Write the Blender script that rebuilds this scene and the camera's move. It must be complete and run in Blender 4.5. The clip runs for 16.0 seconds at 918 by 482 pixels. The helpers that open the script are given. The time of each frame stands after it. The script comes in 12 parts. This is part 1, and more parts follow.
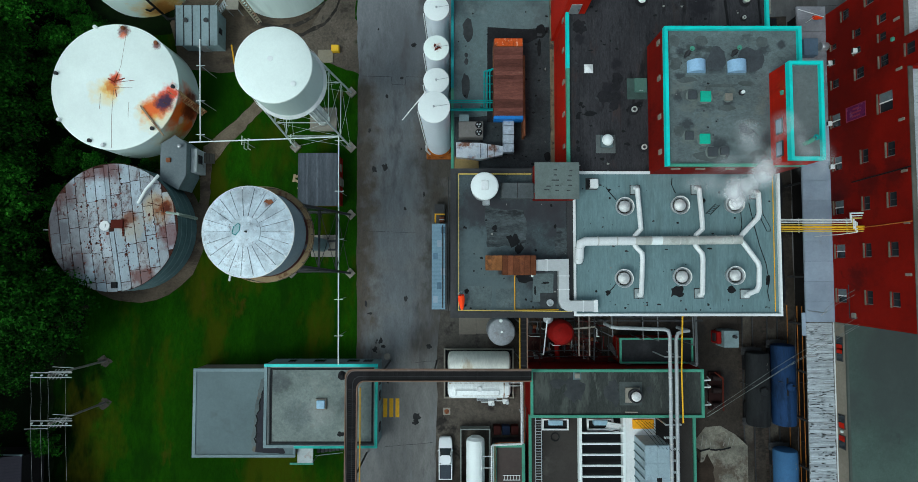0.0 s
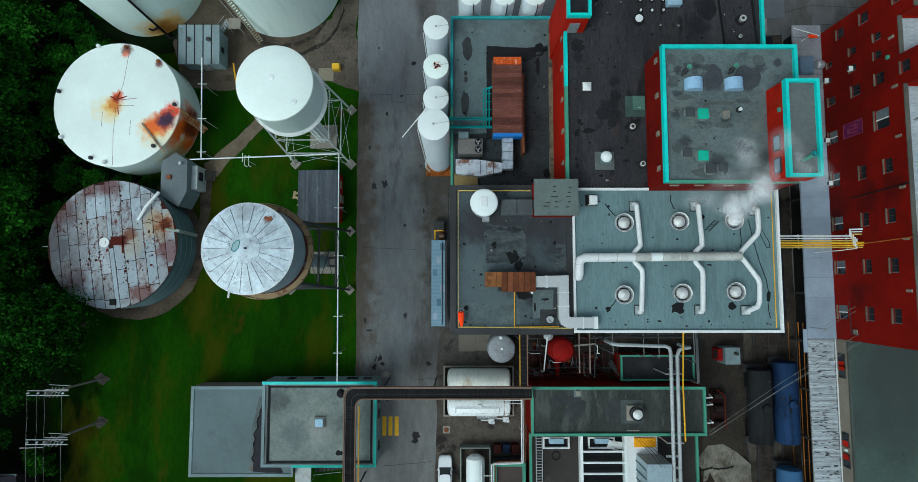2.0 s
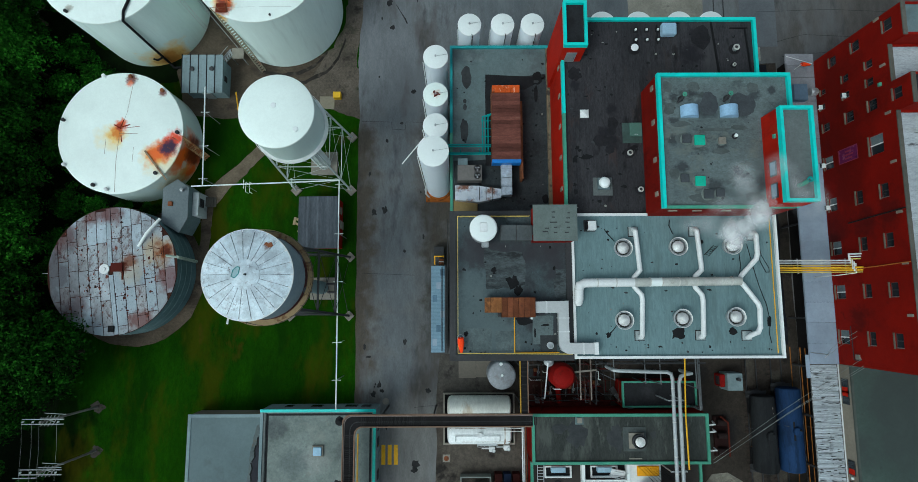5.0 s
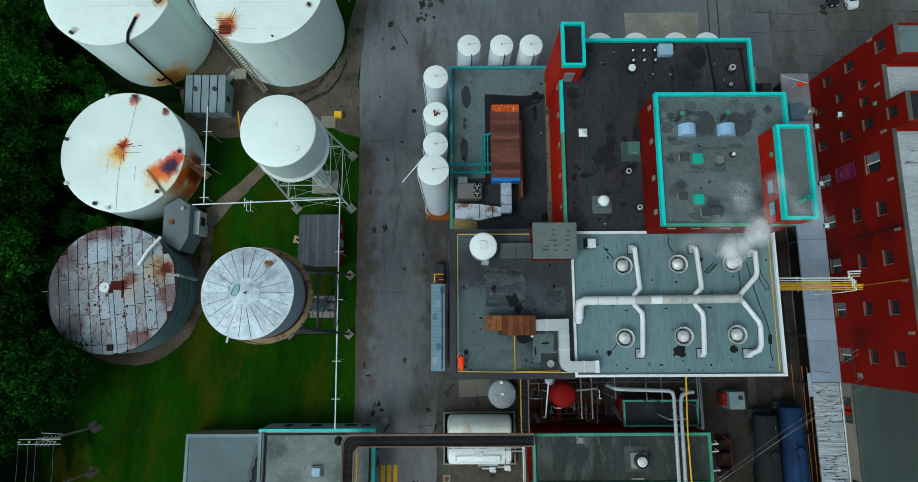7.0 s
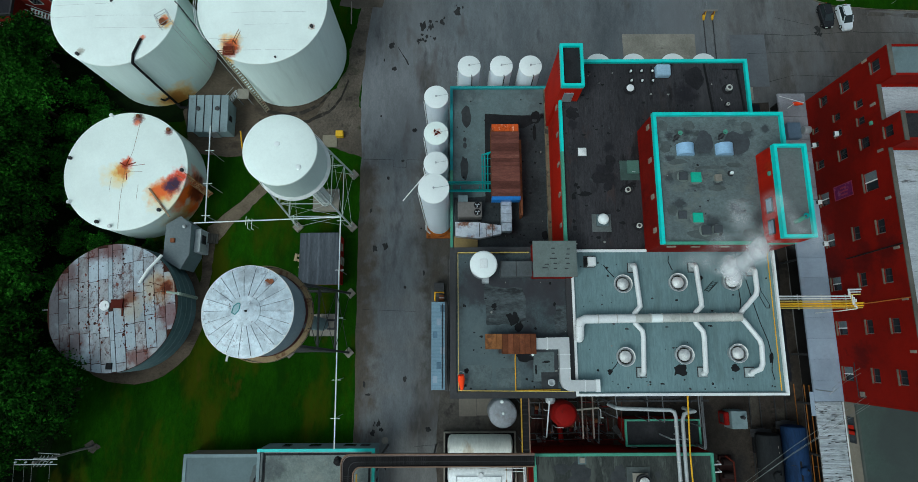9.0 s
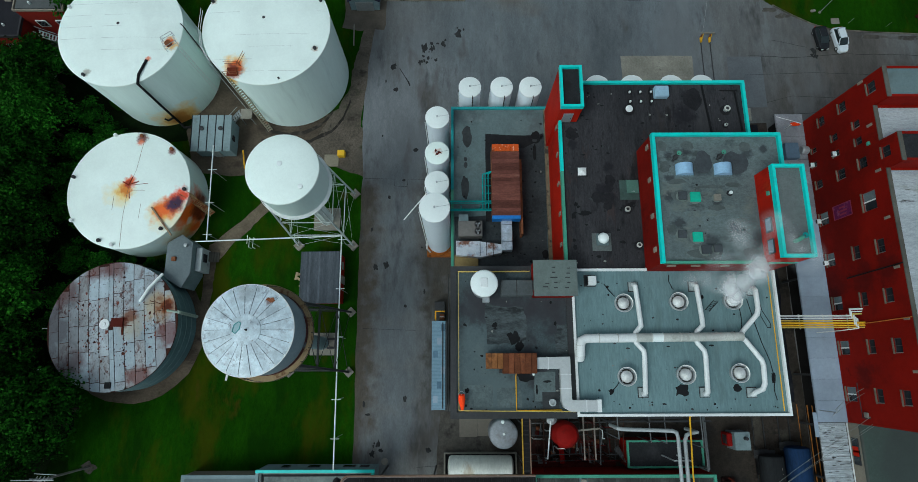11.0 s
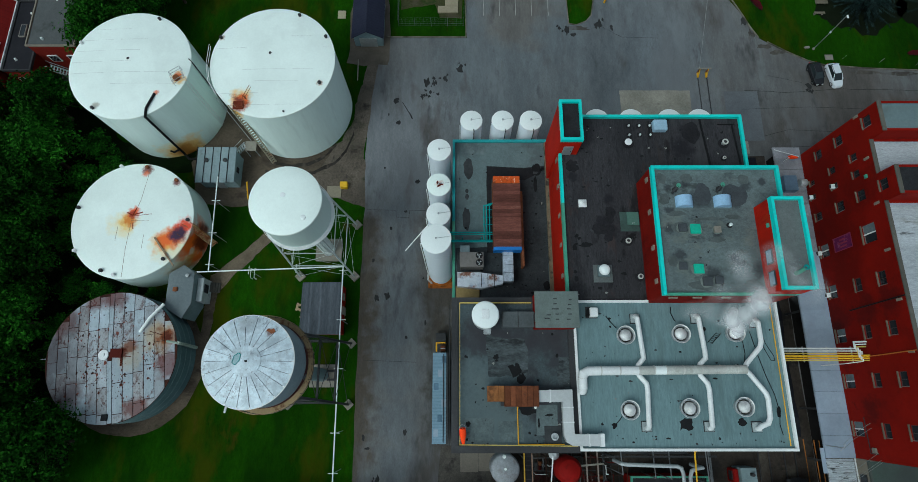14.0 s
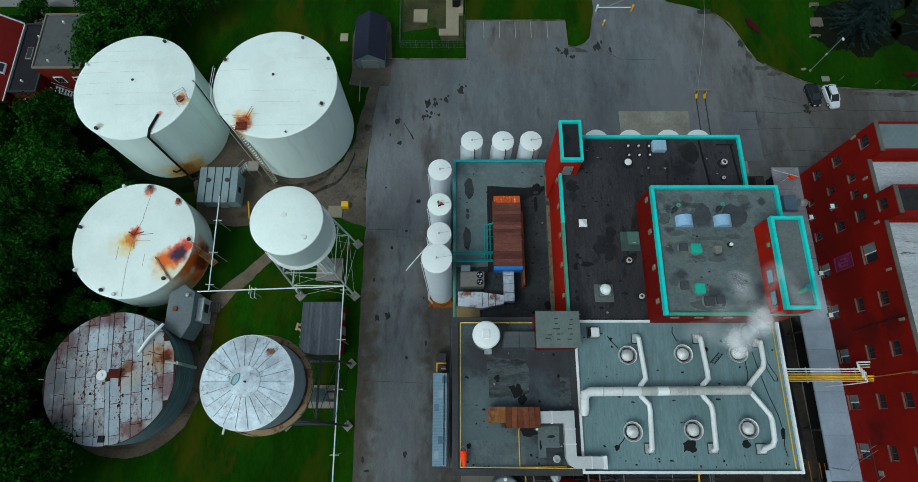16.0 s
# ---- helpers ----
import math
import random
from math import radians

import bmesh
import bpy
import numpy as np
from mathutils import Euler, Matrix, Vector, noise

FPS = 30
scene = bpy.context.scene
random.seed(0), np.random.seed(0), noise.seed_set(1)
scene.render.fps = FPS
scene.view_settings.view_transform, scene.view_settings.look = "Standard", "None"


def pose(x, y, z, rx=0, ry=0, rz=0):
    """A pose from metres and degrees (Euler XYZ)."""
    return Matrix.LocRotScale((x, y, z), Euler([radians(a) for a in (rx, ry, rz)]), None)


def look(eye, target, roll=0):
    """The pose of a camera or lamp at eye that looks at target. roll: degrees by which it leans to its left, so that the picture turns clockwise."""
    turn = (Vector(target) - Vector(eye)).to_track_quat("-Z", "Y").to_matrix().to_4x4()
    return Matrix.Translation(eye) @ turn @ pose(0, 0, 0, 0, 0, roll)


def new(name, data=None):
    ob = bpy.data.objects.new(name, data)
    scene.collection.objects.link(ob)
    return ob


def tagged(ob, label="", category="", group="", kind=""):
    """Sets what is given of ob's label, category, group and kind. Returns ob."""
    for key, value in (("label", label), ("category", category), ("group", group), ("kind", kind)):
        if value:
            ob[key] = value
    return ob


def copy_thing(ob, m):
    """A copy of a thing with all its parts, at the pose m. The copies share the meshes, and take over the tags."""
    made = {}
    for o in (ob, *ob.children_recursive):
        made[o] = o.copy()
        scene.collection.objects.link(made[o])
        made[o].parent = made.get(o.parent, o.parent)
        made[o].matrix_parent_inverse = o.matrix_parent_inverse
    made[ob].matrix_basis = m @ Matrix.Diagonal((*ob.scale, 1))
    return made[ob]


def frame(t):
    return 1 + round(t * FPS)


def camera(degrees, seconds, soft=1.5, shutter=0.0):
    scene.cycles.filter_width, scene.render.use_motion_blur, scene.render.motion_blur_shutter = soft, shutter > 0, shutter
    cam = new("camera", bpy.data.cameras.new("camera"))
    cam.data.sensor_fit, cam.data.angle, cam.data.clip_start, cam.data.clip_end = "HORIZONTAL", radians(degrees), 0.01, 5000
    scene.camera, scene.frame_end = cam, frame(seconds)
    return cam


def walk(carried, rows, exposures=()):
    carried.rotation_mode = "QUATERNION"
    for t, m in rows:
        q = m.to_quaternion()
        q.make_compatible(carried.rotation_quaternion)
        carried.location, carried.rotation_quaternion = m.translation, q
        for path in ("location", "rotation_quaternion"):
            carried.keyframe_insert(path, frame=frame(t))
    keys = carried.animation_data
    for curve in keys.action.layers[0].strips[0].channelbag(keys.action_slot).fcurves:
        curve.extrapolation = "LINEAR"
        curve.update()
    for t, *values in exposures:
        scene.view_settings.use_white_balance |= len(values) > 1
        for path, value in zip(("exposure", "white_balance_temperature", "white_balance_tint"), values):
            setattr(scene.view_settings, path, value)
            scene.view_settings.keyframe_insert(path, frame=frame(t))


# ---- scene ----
cam = camera(79.61, 16.0, soft=0.75)
EXPO, KELVIN, TINT = -0.2, 5620, -6
# a hovering camera that slowly tilts up: seconds, x, y, z, and the three angles in degrees
PATH = [
    (0.0, -0.03, 0.011, 78.061, 2.6, -0.108, -0.002),
    (0.5, -0.015, 0.011, 78.045, 3.017, -0.105, -0.006),
    (1.0, -0.001, 0.011, 78.036, 3.458, -0.103, -0.017),
    (1.5, 0.012, 0.011, 78.035, 3.864, -0.102, -0.033),
    (2.0, 0.023, 0.011, 78.039, 4.317, -0.101, -0.053),
    (2.5, 0.032, 0.011, 78.05, 4.756, -0.1, -0.076),
    (3.0, 0.04, 0.011, 78.067, 5.216, -0.1, -0.102),
    (3.5, 0.047, 0.011, 78.088, 5.636, -0.099, -0.128),
    (4.0, 0.052, 0.011, 78.114, 6.082, -0.099, -0.155),
    (6.5, 0.062, 0.011, 78.299, 8.334, -0.09, -0.258),
    (7.0, 0.061, 0.011, 78.343, 8.813, -0.086, -0.269),
    (7.5, 0.06, 0.011, 78.389, 9.251, -0.082, -0.275),
    (8.0, 0.058, 0.011, 78.436, 9.727, -0.077, -0.276),
    (8.5, 0.055, 0.011, 78.484, 10.184, -0.071, -0.273),
    (9.0, 0.052, 0.011, 78.532, 10.681, -0.064, -0.264),
    (11.5, 0.03, 0.011, 78.756, 13.166, -0.016, -0.16),
    (12.0, 0.025, 0.011, 78.795, 13.739, -0.004, -0.13),
    (12.5, 0.021, 0.01, 78.831, 14.245, 0.008, -0.1),
    (13.0, 0.016, 0.01, 78.864, 14.788, 0.021, -0.071),
    (13.5, 0.011, 0.01, 78.893, 15.271, 0.035, -0.043),
    (14.0, 0.007, 0.01, 78.917, 15.813, 0.048, -0.019),
    (14.5, 0.003, 0.01, 78.936, 16.291, 0.062, 0.0),
    (15.0, -0.001, 0.01, 78.95, 16.808, 0.076, 0.012),
    (15.5, -0.004, 0.01, 78.958, 17.304, 0.09, 0.015),
    (16.0, -0.007, 0.01, 78.961, 17.835, 0.103, 0.006),
]
walk(cam, [(t, pose(*p)) for t, *p in PATH], [(t, EXPO + s, KELVIN, TINT) for t, s in ((0.0, 0.0), (4.0, -0.03), (7.0, -0.09), (9.0, -0.13), (12.0, -0.18), (16.0, -0.18))])

# ---- light: a bright overcast day ----
world = bpy.data.worlds.new("overcast_sky")
scene.world = world
world.use_nodes = True
wn, wl = world.node_tree.nodes, world.node_tree.links
sky = wn.new("ShaderNodeTexSky")
sky.sky_type = "NISHITA"
sky.sun_disc = False
sky.sun_elevation, sky.sun_rotation = radians(53), radians(225)
sky.air_density, sky.dust_density, sky.ozone_density = 1.0, 4.0, 1.0
grey = wn.new("ShaderNodeHueSaturation")
grey.inputs["Saturation"].default_value = 0.35
wl.new(sky.outputs[0], grey.inputs["Color"])
wl.new(grey.outputs[0], wn["Background"].inputs["Color"])
wn["Background"].inputs["Strength"].default_value = 0.13
sun_data = bpy.data.lights.new("sun", "SUN")
sun_data.energy, sun_data.angle, sun_data.color = 1.0, radians(25), (1.0, 0.97, 0.92)
sun = new("sun", sun_data)
# the sun stands high in the south-west behind thin cloud
sun.matrix_world = look((-38, -27, 62), (0, 0, 0))


# ---- materials ----
def mat(name, color, rough=0.8, metal=0.0, big=0.25, big_scale=0.15, fine=0.15, fine_scale=3.0, stains=(), spots=(), bump=0.3,
        bump_scale=6.0, stretch=(1, 1, 1), vary=0.0, joints=None, under=()):
    """A procedural surface: base colour, broad and fine mottling, noise-shaped stains (colour, scale, threshold,
    amount and, where they come in patches, the patches' scale and threshold),
    round spots of wear and of painted shade (colour, centre, radius), areas of another base colour below the grain
    (under, as spots), bump and a little difference from piece to piece."""
    m = bpy.data.materials.new(name)
    m.use_nodes = True
    n, l = m.node_tree.nodes, m.node_tree.links
    bsdf = n["Principled BSDF"]
    bsdf.inputs["Roughness"].default_value, bsdf.inputs["Metallic"].default_value = rough, metal
    bsdf.inputs["Specular IOR Level"].default_value = 0.5 if rough < 0.6 else 0.12
    geo = n.new("ShaderNodeNewGeometry")
    at = n.new("ShaderNodeVectorMath")
    at.operation = "MULTIPLY"
    at.inputs[1].default_value = stretch
    l.new(geo.outputs["Position"], at.inputs[0])

    def noisy(scale, detail=4.0, rough_=0.6, seed=0.0, plain=False):
        t = n.new("ShaderNodeTexNoise")
        t.noise_dimensions = "4D"
        t.inputs["W"].default_value = seed
        t.inputs["Scale"].default_value, t.inputs["Detail"].default_value, t.inputs["Roughness"].default_value = scale, detail, rough_
        l.new(geo.outputs["Position"] if plain else at.outputs[0], t.inputs["Vector"])
        return t.outputs["Fac"]

    def ramp(fac, a, b, lo=0.0, hi=1.0):
        r = n.new("ShaderNodeMapRange")
        r.inputs["From Min"].default_value, r.inputs["From Max"].default_value = a, b
        r.inputs["To Min"].default_value, r.inputs["To Max"].default_value = lo, hi
        l.new(fac, r.inputs["Value"])
        return r.outputs[0]

    def times(a, b):
        t = n.new("ShaderNodeMath")
        t.operation = "MULTIPLY"
        l.new(a, t.inputs[0])
        if isinstance(b, float):
            t.inputs[1].default_value = b
        else:
            l.new(b, t.inputs[1])
        return t.outputs[0]

    grain = ramp(noisy(5.0 + fine_scale, 3.0, 0.8, 4.0), 0.3, 0.7, 1 - 0.7 * fine, 1 + 0.7 * fine)
    value = times(ramp(noisy(big_scale, seed=1.0), 0.3, 0.7, 1 - big, 1 + big), ramp(noisy(fine_scale, 6.0, 0.7, 2.0), 0.25, 0.75, 1 - fine, 1 + fine))
    value = times(value, grain)
    if vary:
        info = n.new("ShaderNodeObjectInfo")
        value = times(value, ramp(info.outputs["Random"], 0.0, 1.0, 1 - vary, 1 + vary))
    tint = n.new("ShaderNodeVectorMath")
    tint.operation = "SCALE"
    l.new(value, tint.inputs["Scale"])
    plain_rgb = n.new("ShaderNodeRGB")
    plain_rgb.outputs[0].default_value = (*color, 1)
    shade = plain_rgb.outputs[0]

    def lay(fac, rgb):
        nonlocal shade
        x = n.new("ShaderNodeMix")
        x.data_type = "RGBA"
        l.new(fac, x.inputs[0])
        l.new(shade, x.inputs[6])
        x.inputs[7].default_value = (*rgb, 1)
        shade = x.outputs[2]

    def lay_spot(i, rgb, centre, radius, strength=0.95):
        d = n.new("ShaderNodeVectorMath")
        d.operation = "DISTANCE"
        d.inputs[1].default_value = centre
        l.new(geo.outputs["Position"], d.inputs[0])
        wob = n.new("ShaderNodeMath")
        wob.operation = "MULTIPLY_ADD"
        l.new(noisy(2.2 / radius, 4.0, 0.6, 20.0 + i, True), wob.inputs[0])
        wob.inputs[1].default_value = 1.5 * radius
        l.new(d.outputs["Value"], wob.inputs[2])
        lay(ramp(wob.outputs[0], 1.15 * radius, 1.62 * radius, strength, 0.0), rgb)

    for i, spot in enumerate(under):
        lay_spot(i + 30, *spot)
    l.new(shade, tint.inputs[0])
    shade = tint.outputs[0]
    for i, (rgb, scale, edge, amount, *gate) in enumerate(stains):
        blotches = times(ramp(noisy(scale, 5.0, 0.65, 7.0 + i), edge, edge + 0.09), float(amount))
        if gate:
            blotches = times(blotches, ramp(noisy(gate[0], 3.0, 0.6, 40.0 + i), gate[1], gate[1] + 0.14))
        lay(blotches, rgb)
    for i, spot in enumerate(spots):
        lay_spot(i, *spot)
    if joints:
        # board or sheet seams across the given axis, in metres
        axis, width, depth = joints
        sep = n.new("ShaderNodeSeparateXYZ")
        l.new(geo.outputs["Position"], sep.inputs[0])
        pp = n.new("ShaderNodeMath")
        pp.operation = "PINGPONG"
        pp.inputs[1].default_value = width / 2
        l.new(sep.outputs[axis], pp.inputs[0])
        lay(ramp(pp.outputs[0], 0.0, depth, 0.55, 0.0), tuple(c * 0.35 for c in color))
    l.new(shade, bsdf.inputs["Base Color"])
    if bump:
        b = n.new("ShaderNodeBump")
        b.inputs["Strength"].default_value, b.inputs["Distance"].default_value = bump, 0.05
        l.new(noisy(bump_scale, 8.0, 0.7, 3.0), b.inputs["Height"])
        l.new(b.outputs[0], bsdf.inputs["Normal"])
    return m


RUST, RUST_DARK, SOOT = (0.30, 0.075, 0.018), (0.10, 0.028, 0.012), (0.012, 0.012, 0.013)
asphalt = mat("asphalt", (0.135, 0.136, 0.136), 0.9, big=0.28, big_scale=0.07, fine=0.22, fine_scale=0.8, stains=(((0.185, 0.195, 0.204), 0.22, 0.54, 0.5, 0.05, 0.47), ((0.075, 0.074, 0.074), 0.9, 0.57, 0.55, 0.09, 0.5), ((0.14, 0.145, 0.153), 0.055, 0.51, 0.65), ((0.070, 0.058, 0.048), 0.07, 0.55, 0.7), ((0.042, 0.041, 0.042), 0.16, 0.58, 0.6), ((0.12, 0.115, 0.11), 0.35, 0.64, 0.5), ((0.03, 0.03, 0.03), 0.55, 0.69, 0.7)), bump=0.4, bump_scale=14, stretch=(1.5, 0.5, 1), under=[((0.122, 0.136, 0.149), (26, 57, 0), 21, 0.65), ((0.120, 0.135, 0.146), (7, 52, 0), 22, 0.75), ((0.120, 0.134, 0.146), (30, 50, 0), 14, 0.6), ((0.082, 0.070, 0.060), (62, 43, 0), 19, 0.7), ((0.172, 0.180, 0.190), (-9, 37, 0), 17, 0.75), ((0.145, 0.148, 0.152), (-9.5, 8, 0), 13, 0.4), ((0.18, 0.175, 0.166), (-7, -22, 0), 15, 0.75), ((0.125, 0.112, 0.098), (9.5, 63, 0), 10, 0.7)] + [((0.122, 0.133, 0.144), (-8.4, y, 0), 4.2, 0.7) for y in (-9, -3, 3, 9, 15, 21, 27)] + [((0.062, 0.053, 0.043), (-2.4, y, 0), r, 0.9) for y, r in ((-4, 3.6), (2, 3.8), (8, 4.6), (14, 5.6), (20, 5.4), (26, 5.0))] + [((0.076, 0.061, 0.045), (-14.6, y, 0), 4.2, 0.85) for y in (-12, -8, -4, 0, 4, 8, 12, 16, 20, 24)])
blue_patch = mat("blue_grey_asphalt_patch", (0.115, 0.122, 0.132), 0.95, big=0.2, big_scale=0.3, fine=0.15)
patch_asphalt = mat("old_asphalt_patch", (0.25, 0.235, 0.195), 0.95, big=0.25, big_scale=0.3, fine=0.25, stains=(((0.06, 0.058, 0.05), 0.4, 0.58, 0.6),))
dark_asphalt = mat("oil_stained_asphalt", (0.030, 0.030, 0.030), 0.8, big=0.4, big_scale=0.5)
# the near-black spots along the wood's edge are tree shade painted into the lawn
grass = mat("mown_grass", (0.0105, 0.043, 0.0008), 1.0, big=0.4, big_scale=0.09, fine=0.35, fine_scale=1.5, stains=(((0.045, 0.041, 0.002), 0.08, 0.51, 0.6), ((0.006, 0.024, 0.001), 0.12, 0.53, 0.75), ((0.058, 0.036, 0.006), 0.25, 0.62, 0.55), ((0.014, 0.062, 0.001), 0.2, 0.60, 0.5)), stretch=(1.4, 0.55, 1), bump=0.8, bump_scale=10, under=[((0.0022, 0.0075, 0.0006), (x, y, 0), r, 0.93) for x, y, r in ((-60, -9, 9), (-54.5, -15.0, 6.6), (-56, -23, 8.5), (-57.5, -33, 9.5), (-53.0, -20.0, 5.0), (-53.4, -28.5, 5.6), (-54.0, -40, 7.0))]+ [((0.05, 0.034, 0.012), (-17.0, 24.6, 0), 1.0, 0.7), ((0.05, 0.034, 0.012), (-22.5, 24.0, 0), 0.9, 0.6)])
grass.node_tree.nodes["Principled BSDF"].inputs["Specular IOR Level"].default_value = 0.03
dirt = mat("bare_earth", (0.094, 0.074, 0.054), 1.0, big=0.35, big_scale=0.25, fine=0.35, stains=(((0.035, 0.028, 0.022), 0.25, 0.54, 0.75), ((0.125, 0.108, 0.085), 0.3, 0.60, 0.6), ((0.02, 0.032, 0.006), 0.35, 0.62, 0.7)), stretch=(0.7, 1.2, 1))
gravel = mat("gravel_and_ballast", (0.108, 0.090, 0.071), 1.0, big=0.4, big_scale=0.2, fine=0.5, fine_scale=3, stains=(((0.10, 0.088, 0.07), 0.25, 0.56, 0.6), ((0.02, 0.03, 0.008), 0.2, 0.60, 0.7), ((0.02, 0.018, 0.016), 0.35, 0.56, 0.7)), bump=1.0, bump_scale=9)
concrete = mat("weathered_concrete", (0.24, 0.22, 0.185), 0.9, stains=(((0.12, 0.11, 0.09), 0.6, 0.58, 0.6),))
roof_dark = mat("dark_tar_roof", (0.022, 0.022, 0.024), 0.85, big=0.35, big_scale=0.14, fine=0.3, stains=(((0.015, 0.014, 0.015), 0.35, 0.55, 0.8), ((0.055, 0.055, 0.058), 0.2, 0.60, 0.5)))
roof_grey = mat("grey_membrane_roof", (0.12, 0.132, 0.13), 0.75, big=0.25, big_scale=0.16, fine=0.2, stains=(((0.055, 0.06, 0.06), 0.22, 0.56, 0.7), ((0.19, 0.195, 0.175), 0.3, 0.61, 0.5)))
roof_light = mat("smooth_grey_roof", (0.128, 0.168, 0.174), 0.7, big=0.14, big_scale=0.15, fine=0.12, stains=(((0.09, 0.112, 0.112), 0.2, 0.56, 0.5),))
roof_green = mat("grey_green_roof", (0.060, 0.088, 0.074), 0.8, big=0.22, big_scale=0.08, fine=0.2, stains=(((0.036, 0.048, 0.045), 0.06, 0.52, 0.75), ((0.09, 0.115, 0.10), 0.3, 0.60, 0.45), ((0.03, 0.038, 0.035), 0.5, 0.62, 0.6)), spots=[((0.10, 0.138, 0.120), (68, -38, 7), 26, 0.7), ((0.046, 0.054, 0.052), (58, -13, 7), 15, 0.75), ((0.05, 0.05, 0.042), (72, -27, 7), 7, 0.45), ((0.05, 0.052, 0.045), (60, -33, 7), 6, 0.4)])
roof_worn = mat("worn_white_roof", (0.37, 0.39, 0.41), 0.8, big=0.2, big_scale=0.25, fine=0.3, stains=(((0.24, 0.22, 0.20), 0.35, 0.56, 0.7), ((0.05, 0.046, 0.045), 0.8, 0.60, 0.9), ((0.15, 0.14, 0.08), 0.15, 0.62, 0.7)), stretch=(0.45, 2.0, 1))
red_wall = mat("red_painted_wall", (0.185, 0.0043, 0.0012), 0.8, big=0.2, big_scale=0.2, fine=0.1, stains=(((0.12, 0.004, 0.002), 0.22, 0.55, 0.65), ((0.045, 0.003, 0.002), 0.4, 0.63, 0.6)), spots=[((0.012, 0.004, 0.004), (49.5, y, z), r, 0.5) for y, z, r in ((10.4, 6.5, 3.6), (10.5, 11.5, 3.0), (10.9, 15.6, 2.8), (-1.6, 9.0, 2.2), (23.0, 3.0, 4.5), (15.0, 2.4, 4.6), (8.5, 5.0, 3.0))] + [((0.085, 0.003, 0.001), (49.9, y, z), r, 0.6) for y, z, r in ((20.5, 9.0, 6.5), (29.0, 8.5, 6.0), (15.0, 9.5, 4.5), (25.0, 14.0, 4.0))])
bright_red_wall = mat("bright_red_painted_wall", (0.36, 0.010, 0.002), 0.75, big=0.25, big_scale=0.25, fine=0.12, stains=(((0.17, 0.005, 0.002), 0.2, 0.56, 0.7), ((0.40, 0.035, 0.006), 0.35, 0.60, 0.6)), stretch=(1, 1, 0.4))
deep_red_wall = mat("deep_red_painted_wall", (0.155, 0.0045, 0.0015), 0.8, big=0.25, big_scale=0.25, fine=0.12, stains=(((0.07, 0.003, 0.002), 0.3, 0.55, 0.65),), stretch=(1, 1, 0.4))
grey_wall = mat("pale_grey_wall", (0.20, 0.26, 0.27), 0.8, stains=(((0.18, 0.2, 0.2), 0.4, 0.6, 0.5),))
beige_wall = mat("beige_rendered_wall", (0.24, 0.21, 0.165), 0.9)
cyan = mat("turquoise_painted_metal", (0.06, 0.60, 0.54), 0.5, big=0.2, fine=0.1, stains=(((0.04, 0.40, 0.40), 0.4, 0.57, 0.7), ((0.10, 0.62, 0.68), 0.2, 0.58, 0.6)))
cyan_green = mat("faded_green_painted_metal", (0.09, 0.285, 0.195), 0.6, big=0.2, stains=(((0.05, 0.2, 0.16), 0.6, 0.58, 0.6),))
dull_turquoise = mat("faded_turquoise_rim", (0.05, 0.29, 0.30), 0.6, big=0.2, stains=(((0.03, 0.15, 0.16), 0.7, 0.57, 0.6), ((0.10, 0.42, 0.42), 0.4, 0.60, 0.5)))
teal_paint = mat("dull_teal_paint", (0.03, 0.27, 0.26), 0.6, big=0.2, stains=(((0.02, 0.12, 0.12), 0.7, 0.58, 0.6),))
white_paint = mat("white_painted_steel", (0.80, 0.84, 0.82), 0.5, big=0.06, fine=0.04, bump=0.1)
WHITE_TOP = (0.84, 0.92, 0.865)
white_pipe = mat("white_pipe_paint", (0.74, 0.75, 0.74), 0.5, big=0.12, fine=0.1, stains=(((0.45, 0.42, 0.36), 0.8, 0.63, 0.6),))
steel = mat("bare_galvanised_steel", (0.45, 0.47, 0.48), 0.45, 0.6, big=0.2, fine=0.15, stains=(((0.25, 0.26, 0.26), 0.6, 0.58, 0.6),))
dark_steel = mat("dark_weathered_steel", (0.05, 0.05, 0.052), 0.6, 0.3, big=0.3)
rust_steel = mat("rusted_steel", (0.20, 0.075, 0.035), 0.9, big=0.35, big_scale=0.5, fine=0.3, stains=(((0.08, 0.03, 0.02), 0.8, 0.55, 0.7),))
old_post = mat("weathered_post_paint", (0.22, 0.24, 0.22), 0.8, big=0.25)
black = mat("black_paint", (0.012, 0.012, 0.013), 0.6)
glass = mat("dark_window_glass", (0.02, 0.025, 0.03), 0.08, big=0.2, fine=0.0, bump=0.0)


